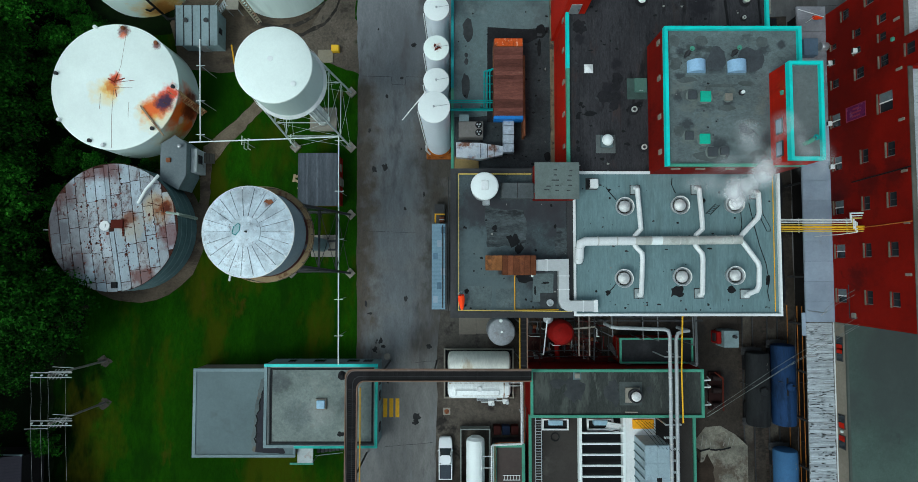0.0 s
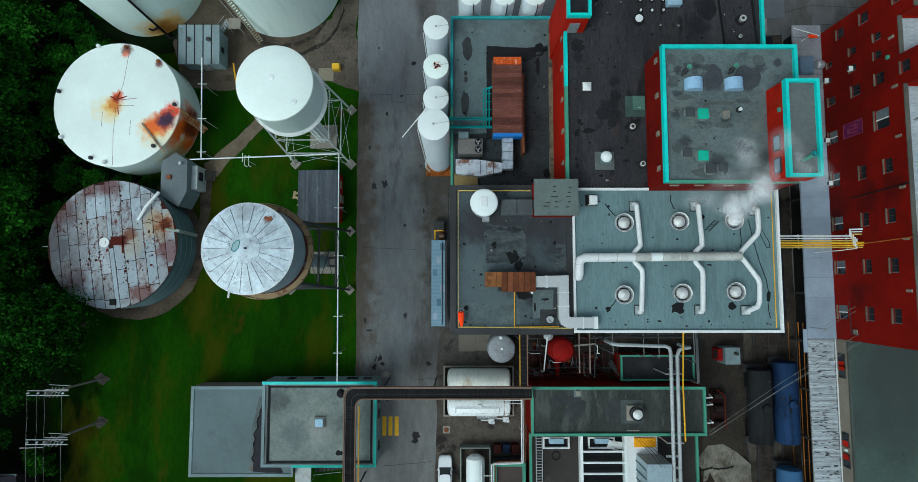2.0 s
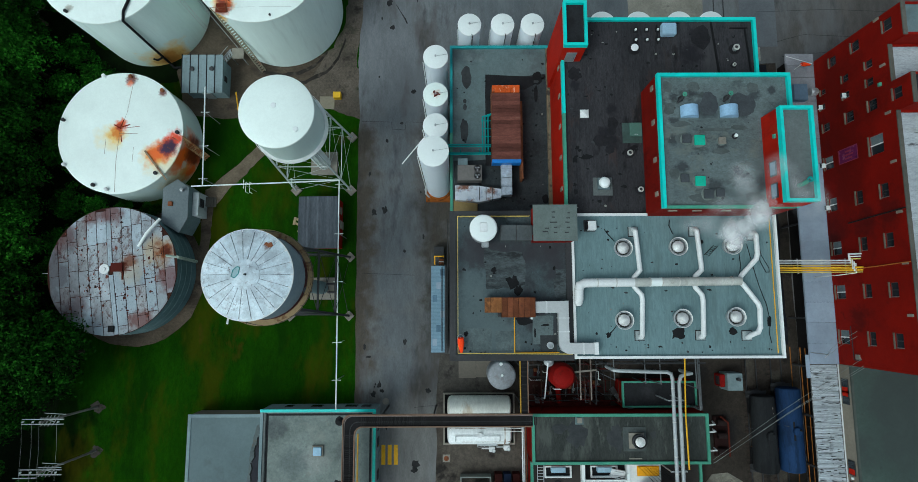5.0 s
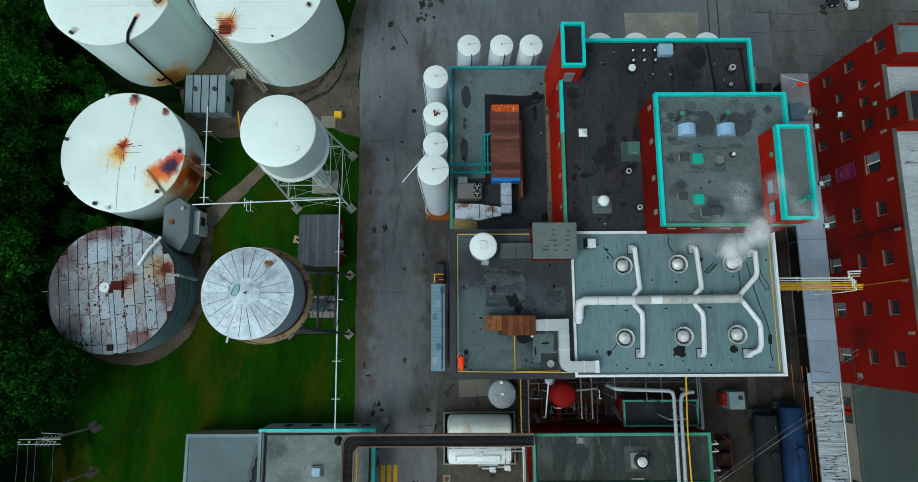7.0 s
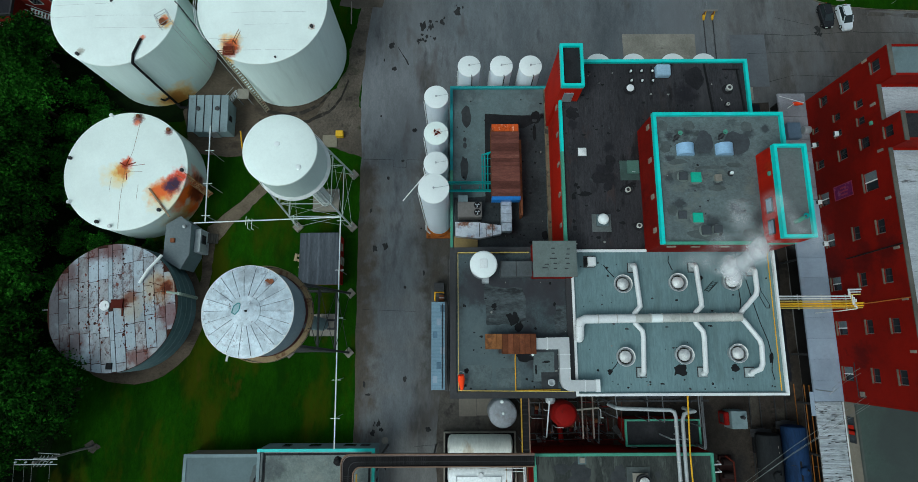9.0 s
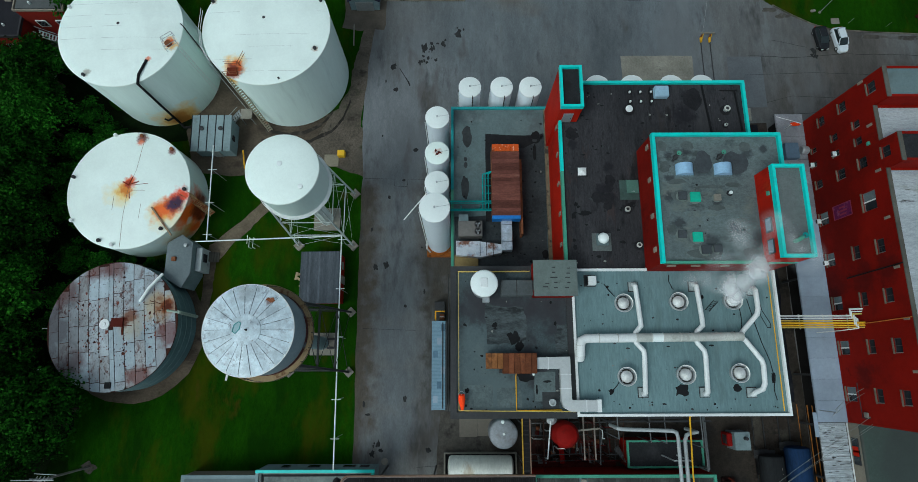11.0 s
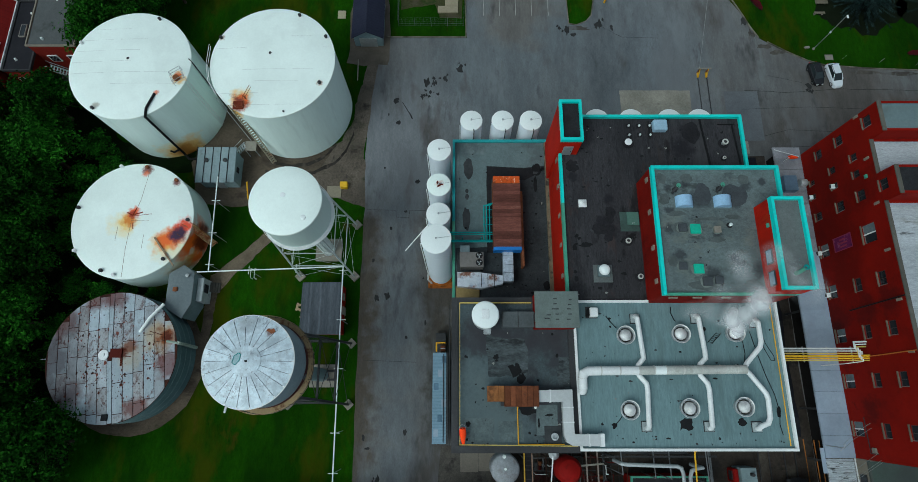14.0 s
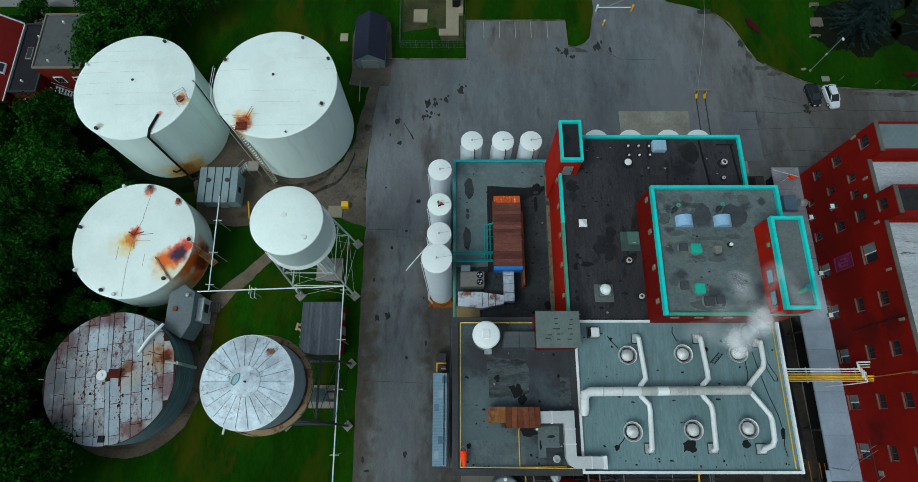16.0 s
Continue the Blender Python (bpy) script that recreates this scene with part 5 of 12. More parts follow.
solid("gas_pipe", Shape().tube([(6.75, -1.1, ZR + 0.5), (6.75, -1.5, ZR + 0.15), (6.75, -5.25, ZR + 0.15), (12.0, -5.2, ZR + 0.15)], 0.06, 8), yellow_paint, "yellow gas pipe bent across the roof", "pipe")
orange = mat("orange_fabric", (0.90, 0.06, 0.01), 0.8, big=0.1)


def windsock(x, y, z, to, pole_h, label, size=1.0):
    b = thing("windsock", (x, y, z), label, "windsock", "windsocks")
    part("pole", Shape().tube([(x, y, z - 0.02), (x, y, z + pole_h)], 0.04, 6), white_pipe, b)
    tx, ty, tz = to
    a, c = Vector((x, y, z + pole_h)), Vector((tx, ty, tz))
    s = Shape()
    d = (c - a).normalized()
    side = d.cross(Vector((0.1, 0.2, 1))).normalized()
    up = side.cross(d)
    n = 12
    v = []
    for f, r in ((0.0, 0.36), (0.35, 0.40), (0.7, 0.27), (1.0, 0.16)):
        r *= size
        q = a + (c - a) * f + Vector((0, 0, -0.1 * f))
        v += [q + side * r * math.cos(2 * math.pi * i / n) + up * r * math.sin(2 * math.pi * i / n) for i in range(n)]
    f = [(k * n + i, k * n + (i + 1) % n, (k + 1) * n + (i + 1) % n, (k + 1) * n + i) for k in range(3) for i in range(n)]
    s.add(v, f)
    part("sleeve", s, orange, b, "bright orange fabric sleeve")
    part("hoop", Shape().lathe((x, y), [(0.36 * size, z + pole_h - 0.03), (0.40 * size, z + pole_h), (0.36 * size, z + pole_h + 0.03), (0.36 * size, z + pole_h - 0.03)], 16), steel, b)


windsock(0.35, -3.4, ZR, (0.45, -5.1, ZR + 0.9), 1.3, "orange windsock hanging from a short roof pole")
Shape.level = None
windsock(47.2, 33.0, DZ - 0.06, (48.6, 33.1, DZ + 1.3), 1.6, "orange windsock on the pale dock roof", 0.7)
solid("guy_pole", Shape().tube([(46.2, 34.9, DZ - 0.06), (48.9, 33.3, DZ + 1.1)], 0.05, 6), white_pipe, "thin white pole leaning over the dock roof", "pole")

# pipe bridge to the red building
bridge = thing("pipe_bridge", (44, 5, 10), "bundle of yellow and white pipes bridging to the red building", "pipe")
for i, (y, m, r) in enumerate([(4.30, pale_yellow, 0.07), (4.55, yellow_paint, 0.11), (4.85, yellow_paint, 0.13), (5.15, pale_yellow, 0.08), (5.45, white_pipe, 0.07), (5.75, white_pipe, 0.10)]):
    x1 = RX - 0.35 - 0.12 * i
    part("pipe", Shape().tube([(33.8, y, 9.9), (x1, y, 9.9), (x1, y, 10.3 + 0.1 * i), (RX + 0.05, y, 10.4 + 0.1 * i)] if i < 3 else [(33.8, y, 9.9), (x1 - 0.2, y, 9.9), (x1 - 0.2, y + 0.8, 9.9), (RX + 0.05, y + 0.8, 9.9 + 0.12 * i)], r, 8), m, bridge)
for k, y in enumerate((4.3, 4.5, 4.75)):
    part("valve_pipe", Shape().tube([(RX - 0.5 - 0.2 * k, y - 0.1, 10.05), (RX - 0.5 - 0.2 * k, y + 1.1, 10.1)], 0.08, 8), white_pipe, bridge)
for x in (39.4, 42.4, 45.4, 48.4):
    part("hanger", Shape().box(x - 0.06, 4.1, 9.68, x + 0.06, 6.0, 9.76), steel, bridge)
part("drop_pipe", Shape().tube([(RX - 0.4, 4.2, 9.9), (47.6, 3.95, 9.4), (47.5, 3.95, 4.85)], 0.06, 8), white_pipe, bridge)
solid("wall_conduit", Shape().tube([(RX - 0.1, 4.75, 10.3), (RX - 0.12, 4.8, 13), (RX - 0.12, 4.95, 17.9)], 0.06, 6), mat("faded_orange_paint", (0.50, 0.16, 0.03), 0.7), "faded orange conduit climbing the red wall", "pipe")

# ---- things on the western turquoise-rimmed roof ----
ZC = 11.215
crate = thing("rusted_plant_housing", (5.9, 22.2, ZC), "long rust-red plant housing with boarded top", "machine housing")
part("body", Shape().box(4.25, 17.7, ZC - 0.01, 7.6, 26.9, ZC + 2.75), rust_steel, crate)
red_boards = mat("rust_red_boards", (0.13, 0.05, 0.038), 0.9, big=0.3, big_scale=0.6, fine=0.3, stains=(((0.26, 0.16, 0.12), 1.1, 0.62, 0.6), ((0.05, 0.02, 0.015), 0.8, 0.6, 0.6)), vary=0.3, stretch=(0.5, 2, 1))
k_mesh = mesh_of("board", Shape().box(-1.72, -0.235, 0, 1.72, 0.235, 0.07), red_boards)
for k in range(17):
    ob = new("board", k_mesh)
    ob.parent = crate
    ob.location = (0.02 + 0.02 * math.sin(k * 2.1), -4.3 + 0.485 * k, 2.76 + 0.012 * math.sin(k * 1.7))
part("end_strip", Shape().box(4.3, 26.0, ZC + 2.76, 7.6, 26.9, ZC + 2.86), mat("orange_rust", (0.55, 0.09, 0.015), 0.85, stains=(((0.75, 0.55, 0.4), 1.6, 0.56, 0.8), ((0.12, 0.03, 0.01), 1.1, 0.56, 0.8)), stretch=(2, 1, 1)), crate, "bright orange-rusted end strip")
part("blue_end", Shape().box(4.2, 17.25, ZC + 1.4, 7.65, 17.69, ZC + 2.8), mat("bright_blue_paint", (0.02, 0.16, 0.50), 0.5), crate, "bright blue painted end")
part("side_rail", Shape().box(7.75, 15.5, ZC, 8.0, 25.2, ZC + 2.0), rust_steel, crate)
ac = thing("rooftop_air_conditioner", (1.5, 16.5, ZC), "grey-brown rooftop air conditioner with two fans", "air conditioner")
part("case", Shape().box(0.05, 15.4, ZC + 0.1, 3.0, 17.3, ZC + 1.7, 0.05), mat("grey_brown_enamel", (0.17, 0.16, 0.15), 0.6), ac)
part("rear_case", Shape().box(0.1, 17.32, ZC + 0.1, 1.3, 18.2, ZC + 1.5, 0.05), grey_wall, ac)
for x, y in ((2.45, 16.85), (2.45, 15.95)):
    part("fan_ring", Shape().lathe((x, y), [(0.40, ZC + 1.7), (0.42, ZC + 1.78), (0.34, ZC + 1.78), (0.32, ZC + 1.71), (0, ZC + 1.705)], 20), black, ac)
    fan = Shape()
    for k in range(3):
        a = radians(30 + 120 * k)
        fan.prism([(x + 0.05 * math.cos(a + 1.5), y + 0.05 * math.sin(a + 1.5)), (x + 0.3 * math.cos(a - 0.4), y + 0.3 * math.sin(a - 0.4)), (x + 0.3 * math.cos(a + 0.35), y + 0.3 * math.sin(a + 0.35))], ZC + 1.72, ZC + 1.76)
    part("fan_blade", fan, steel, ac)
part("skid", Shape().box(0.1, 15.5, ZC - 0.01, 2.9, 17.2, ZC + 0.1), dark_steel, ac)
sd = thing("silver_air_duct", (6, 14.5, ZC), "patched silver sheet duct with rusty taper", "duct")
foil = mat("patched_foil", (0.55, 0.60, 0.66), 0.35, 0.5, big=0.2, big_scale=1.0, fine=0.2, fine_scale=2, stains=(((0.22, 0.28, 0.36), 0.8, 0.56, 0.7),))
rust_foil = mat("foil_with_rust_patches", (0.62, 0.65, 0.70), 0.45, 0.3, stains=(((0.20, 0.075, 0.035), 0.55, 0.48, 0.97), ((0.30, 0.38, 0.50), 1.0, 0.56, 0.7)))
for k in range(4):
    y0 = 13.55 + k * 1.08
    part("duct_section", Shape().box(5.35, y0, ZC + 0.7, 6.65, y0 + 1.04, ZC + 1.85, 0.05), foil, sd)
part("duct_leg", Shape().box(5.6, 13.7, ZC - 0.01, 6.4, 14.4, ZC + 0.7), dark_steel, sd)
part("taper", Shape().prism([(-0.25, 13.05), (2.7, 12.75), (5.34, 13.3), (5.34, 14.35), (2.5, 14.75), (-0.25, 14.8)], ZC + 0.5, ZC + 1.5), rust_foil, sd)
for x in (2.7, 3.5, 4.3):
    part("seam", Shape().box(x - 0.04, 12.95, ZC + 0.48, x + 0.04, 14.6, ZC + 1.53), dark_steel, sd)
for x in (0.6, 3.6):
    part("stand", Shape().box(x - 0.1, 13.4, ZC - 0.01, x + 0.1, 14.1, ZC + 0.5), dark_steel, sd)
solid("tan_box", Shape().box(-0.45, 10.95, 11.2, 2.5, 13.3, 11.66, 0.05), mat("tan_plywood", (0.24, 0.175, 0.075), 0.85, big=0.3), "tan plywood box beside the duct", "box")
gp = thing("green_pipe_rack", (3.5, 20, ZC), "faded green steel pipes running from the silos", "pipe")
for y, z, r in ((20.05, 0.9, 0.10), (19.75, 1.1, 0.07), (19.0, 0.8, 0.13), (18.75, 1.2, 0.08)):
    part("pipe", Shape().tube([(-1.6, y, ZC + z), (3.9, y, ZC + z), (4.2, y, ZC + z)], r, 8), teal_paint, gp)
for x in (3.15, 3.5, 3.85):
    part("pipe", Shape().tube([(x, 18.8, ZC + 0.7), (x, 21.2, ZC + 0.9), (x, 23.6, ZC + 1.0), (4.3, 23.9, ZC + 1.2)], 0.08, 8), teal_paint, gp)
for y in (21.2, 22.2, 23.2):
    part("crosspiece", Shape().bar((3.0, y, ZC + 0.6), (4.24, y, ZC + 0.6), 0.08), teal_paint, gp)
for x, y in ((0.4, 19.4), (2.8, 19.4), (3.2, 23.3)):
    part("post", Shape().bar((x, y, ZC - 0.02), (x, y, ZC + 1.0), 0.12), teal_paint, gp)
solid("roof_pipe_pot", Shape().lathe((10.9, 29.0), [(0, ZC), (0.2, ZC), (0.2, ZC + 0.6), (0, ZC + 0.65)], 12), black, "small black roof vent pipe", "vent")

# ---- things on the tall dark roof ----
ZM = 19.0
wf = thing("white_roof_ventilator", (16.0, 13.5, ZM), "white mushroom roof ventilator on a square curb", "roof fan")
part("curb", Shape().box(14.9, 12.2, ZM - 0.01, 17.0, 14.2, ZM + 0.06), roof_grey, wf)
part("base", Shape().box(15.35, 12.8, ZM + 0.05, 16.6, 14.05, ZM + 0.5), roof_light, wf)
part("hood", Shape().lathe((16.0, 13.5), [(0, ZM + 0.45), (0.5, ZM + 0.5), (0.62, ZM + 0.7), (0.5, ZM + 0.95), (0.25, ZM + 1.08), (0, ZM + 1.1)], 28), white_paint, wf)
sk = thing("roof_skylight", (14.15, 21.4, ZM), "small white domed square skylight", "skylight")
part("curb", Shape().box(13.6, 20.85, ZM - 0.01, 14.7, 21.95, ZM + 0.2), dark_steel, sk)
part("dome", Shape().add([(13.68, 20.93, ZM + 0.23), (14.62, 20.93, ZM + 0.23), (14.62, 21.87, ZM + 0.23), (13.68, 21.87, ZM + 0.23), (14.15, 21.4, ZM + 0.5)], [(0, 1, 4), (1, 2, 4), (2, 3, 4), (3, 0, 4), (3, 2, 1, 0)]), mat("milky_plastic", (0.7, 0.7, 0.68), 0.3), sk)
gb = thing("green_roof_hatch", (19.4, 19.2, ZM), "flat grey-green metal roof hatch", "hatch")
part("pad", Shape().box(18.35, 18.1, ZM - 0.01, 20.5, 20.4, ZM + 0.04), mat("dull_green_felt", (0.055, 0.085, 0.075), 0.85, big=0.25, big_scale=0.8), gb)
part("curb", Shape().box(19.15, 18.85, ZM + 0.04, 20.35, 20.25, ZM + 0.3), mat("dull_green_sheet", (0.06, 0.12, 0.10), 0.7), gb)
part("lid", Shape().box(19.08, 18.78, ZM + 0.3, 20.42, 20.32, ZM + 0.4, 0.05), mat("dull_green_lid", (0.085, 0.16, 0.13), 0.7, big=0.2), gb)
part("handle", Shape().tube([(19.6, 18.95, ZM + 0.41), (19.6, 18.95, ZM + 0.5), (19.9, 18.95, ZM + 0.5), (19.9, 18.95, ZM + 0.41)], 0.025, 6), steel, gb)


def pot_vent(x, y, z, r=0.3, h=0.6, m=None, label="small round metal roof vent"):
    b = thing("roof_vent", (x, y, z), label, "vent", "small roof vents")
    part("pipe", Shape().disc((x, y), r * 0.7, r * 0.7, z - 0.01, z + h, 16), steel, b)
    part("flashing", Shape().prism(blot(x, y, r * 1.7, r * 1.7, x, 16, 0.15), z - 0.01, z + 0.02), dark_felt, b)
    if m is None:
        part("cap", Shape().lathe((x, y), [(r * 0.72, z + h - 0.05), (r, z + h - 0.02), (r, z + h + 0.1), (r * 0.62, z + h + 0.14), (r * 0.55, z + h + 0.02), (r * 0.72, z + h - 0.05)], 18), ring_metal, b)
        part("throat", Shape().disc((x, y), r * 0.56, r * 0.56, z + h - 0.05, z + h + 0.03, 14), dark_steel, b)
    else:
        part("cap", Shape().lathe((x, y), [(0, z + h - 0.02), (r, z + h), (r, z + h + 0.1), (r * 0.85, z + h + 0.14), (0, z + h + 0.17)], 18), m, b)


for x, y, r, h in ((19.0, 16.9, 0.32, 0.4), (20.0, 12.8, 0.30, 0.4), (20.05, 29.1, 0.42, 0.25), (31.4, 29.0, 0.36, 0.5), (31.2, 27.1, 0.2, 0.2)):
    pot_vent(x, y, ZM, r, h, white_pipe if r == 0.42 else None)
part_vent = thing("roof_exhaust_cluster", (21.2, 30.7, ZM), "cluster of small square white roof caps", "vent")
for x in (20.3, 21.55, 22.8):
    for y in (31.3, 30.1):
        part("pad", Shape().box(x - 0.28, y - 0.26, ZM - 0.01, x + 0.26, y + 0.28, ZM + 0.05), soot, part_vent)
        part("cap", Shape().box(x - 0.11, y - 0.11, ZM + 0.05, x + 0.11, y + 0.11, ZM + 0.3, 0.04), white_pipe, part_vent)
bx = thing("roof_cooler", (23.9, 31.1, ZM), "pale blue rooftop cooler box", "air conditioner")
part("case", Shape().box(23.05, 30.4, ZM + 0.15, 24.7, 31.8, ZM + 0.85, 0.12), mat("pale_blue_enamel", (0.32, 0.46, 0.58), 0.5), bx)
part("skid", Shape().box(23.1, 30.4, ZM - 0.01, 24.7, 31.8, ZM + 0.15), dark_steel, bx)
for x0, y0, x1, y1, w in ((28.9, 32.2, 29.6, 25.2, 0.2), (32.7, 31.4, 33.1, 26.4, 0.16), (31.0, 31.5, 33.0, 31.5, 0.1), (22.7, 29.6, 22.7, 31.9, 0.12)):
    solid("roof_batten", Shape().bar((x0, y0, ZM + 0.06), (x1, y1, ZM + 0.06), w, 0.14), soot, "dark timber batten lying on the roof", "batten", "roof battens")

# ---- things on the tower roof ----
ZT = 23.8
hood_blue = mat("pale_blue_hood", (0.30, 0.46, 0.64), 0.45, big=0.15)
for x, y in ((23.75, 19.85), (27.8, 19.85)):
    b = thing("curved_roof_hood", (x, y, ZT), "pale blue barrel-shaped roof ventilator hood", "roof hood", "blue hoods on the tower roof")
    prof = [(math.cos(radians(a)) * 0.95, math.sin(radians(a)) * 1.0) for a in range(0, 181, 15)]
    v = [(x + px_ * 0.95, y + sy * 0.6, ZT + 0.1 + pz * 0.85) for sy in (1, -1) for px_, pz in prof]
    n = len(prof)
    part("hood", Shape().add(v, [(i, i + 1, n + i + 1, n + i) for i in range(n - 1)] + [tuple(range(n)), tuple(range(2 * n - 1, n - 1, -1)), (0, n, 2 * n - 1, n - 1)]), hood_blue, b)
    part("curb", Shape().box(x - 0.95, y - 0.75, ZT - 0.01, x + 0.95, y + 0.6, ZT + 0.11), roof_light, b)
hatch_green = mat("mint_green_hatch", (0.05, 0.40, 0.27), 0.6, big=0.2, stains=(((0.03, 0.24, 0.18), 1.5, 0.57, 0.6),))
pale_pad = mat("pale_flashing_pad", (0.16, 0.185, 0.17), 0.85, big=0.25, big_scale=0.8)
for x, y, s_, m in ((24.6, 16.85, 0.47, hatch_green), (24.45, 12.6, 0.45, hatch_green), (26.9, 16.8, 0.3, concrete), (23.3, 17.0, 0.38, pool_dark), (22.9, 12.9, 0.36, pool_dark), (26.4, 11.4, 0.36, pool_dark), (25.2, 11.3, 0.42, pool_dark)):
    b = thing("roof_hatch", (x, y, ZT), "square metal roof hatch" if m is not hatch_green else "mint green square roof hatch", "hatch", "tower roof hatches")
    part("curb", Shape().box(x - s_, y - s_, ZT - 0.01, x + s_, y + s_, ZT + 0.25), m, b)
    part("flashing", Shape().prism(blot(x, y, s_ * 1.6, s_ * 1.5, x, 20, 0.12), ZT - 0.01, ZT + 0.018), pale_pad, b)
    part("lid", Shape().box(x - s_ - 0.06, y - s_ - 0.06, ZT + 0.25, x + s_ + 0.06, y + s_ + 0.06, ZT + 0.34, 0.03), m, b)
pot_vent(28.3, 17.3, ZT, 0.18, 0.3, white_paint, "small white roof vent")
pot_vent(32.0, 11.6, ZT, 0.2, 0.3)
for x, y in ((23.0, 21.3), (27.7, 21.4)):
    b = thing("roof_cowl", (x, y, ZT), "bent dark green roof cowl pipe", "vent", "green cowls")
    part("pipe", Shape().tube([(x - 0.4, y - 0.45, ZT + 0.2), (x, y, ZT + 0.3), (x + 0.2, y + 0.22, ZT + 0.6)], 0.14, 10), dark_steel, b)
    part("flange", Shape().disc((x + 0.2, y + 0.25), 0.24, 0.24, ZT + 0.6, ZT + 0.66, 14), cyan_green, b)
    part("foot", Shape().disc((x, y), 0.3, 0.25, ZT - 0.01, ZT + 0.2, 12), dark_steel, b)
b = thing("roof_cowl", (32.9, 11.7, 26.8), "green goose-neck vent pipe on the stair tower", "vent")
part("pipe", Shape().tube([(32.55, 11.5, 26.79), (32.55, 11.5, 27.25), (32.8, 11.65, 27.36), (33.05, 11.8, 27.36)], 0.2, 12), cyan_green, b)
part("mouth", Shape().lathe((33.25, 11.95), [(0.16, 27.3), (0.3, 27.5), (0.24, 27.56), (0.1, 27.4)], 16), teal_paint, b)

# ---- tanks ----
YELLOW_RUST, HOT_RUST = (0.82, 0.47, 0.05), (0.80, 0.13, 0.003)


def tank_paint(name, base, spots, stains=()):
    streaks = ((tuple(v * 0.78 for v in base), 0.7, 0.58, 0.45),) if "shell" in name else ()
    return mat(name, base, 0.5, stretch=(1, 1, 0.1) if "shell" in name else (1, 1, 1), big=0.06, big_scale=0.2, fine=0.04, bump=0.08, bump_scale=1.5, spots=spots, stains=(*stains, *streaks, (tuple(v * 0.9 for v in base), 0.22, 0.57, 0.5), ((0.40, 0.36, 0.28), 2.4, 0.71, 0.55)))


def stair_flight(b, a, c, width=0.8, m=None, treads=14):
    """An outside stair between two points, with stringers, treads and a handrail."""
    m = m or steel
    a, c = Vector(a), Vector(c)
    flat = Vector((c.x - a.x, c.y - a.y, 0)).normalized()
    side = Vector((-flat.y, flat.x, 0)) * (width / 2)
    for k in (-1, 1):
        part("stringer", Shape().bar(a + side * k, c + side * k, 0.08, 0.2), m, b)
        part("handrail", Shape().tube([a + side * k + Vector((0, 0, 1)), c + side * k + Vector((0, 0, 1))], 0.035, 6), m, b)
    for i in range(treads):
        p = a + (c - a) * ((i + 0.5) / treads)
        part("tread", Shape().bar(p - side, p + side, 0.22, 0.04), m, b)


def rungs(b, x, y, z0, z1, nx, ny, m=None):
    """An upright ladder standing off a curved wall, facing (nx, ny)."""
    m = m or steel
    tx, ty = -ny * 0.25, nx * 0.25
    for k in (-1, 1):
        part("ladder_rail", Shape().bar((x + tx * k, y + ty * k, z0), (x + tx * k, y + ty * k, z1), 0.06), m, b)
    n = int((z1 - z0) / 0.6)
    for i in range(n):
        z = z0 + (i + 0.5) * (z1 - z0) / n
        part("rung", Shape().bar((x - tx, y - ty, z), (x + tx, y + ty, z), 0.04), m, b)


def big_tank(x, y, r, h, shell, top, label, rise=0.05):
    b = thing("storage_tank", (x, y, 0), label, "storage tank", "white storage tanks")
    part("shell", Shape().lathe((x, y), [(0, -0.2), (r, -0.2), (r, h - 0.25), (0, h - 0.25)], 96), shell, b)
    part("roof", Shape().lathe((x, y), [(r * 0.98, h - 0.26), (r + 0.06, h - 0.24), (r + 0.06, h - 0.05), (r * 0.985, h), (r * 0.5, h + r * rise * 0.6), (0, h + r * rise)], 96), top, b)
    return b


def tank_fitting(b, x, y, z, m=None, s=0.3):
    f = part("vent_fitting", Shape().disc((x, y), s, s * 0.9, z - 0.1, z + s * 1.4, 12), m or dark_steel, b)
    part("cap", Shape().lathe((x, y), [(0, z + s * 1.35), (s * 1.2, z + s * 1.4), (s * 0.9, z + s * 1.9), (0, z + s * 2.0)], 12), m or dark_steel, f)


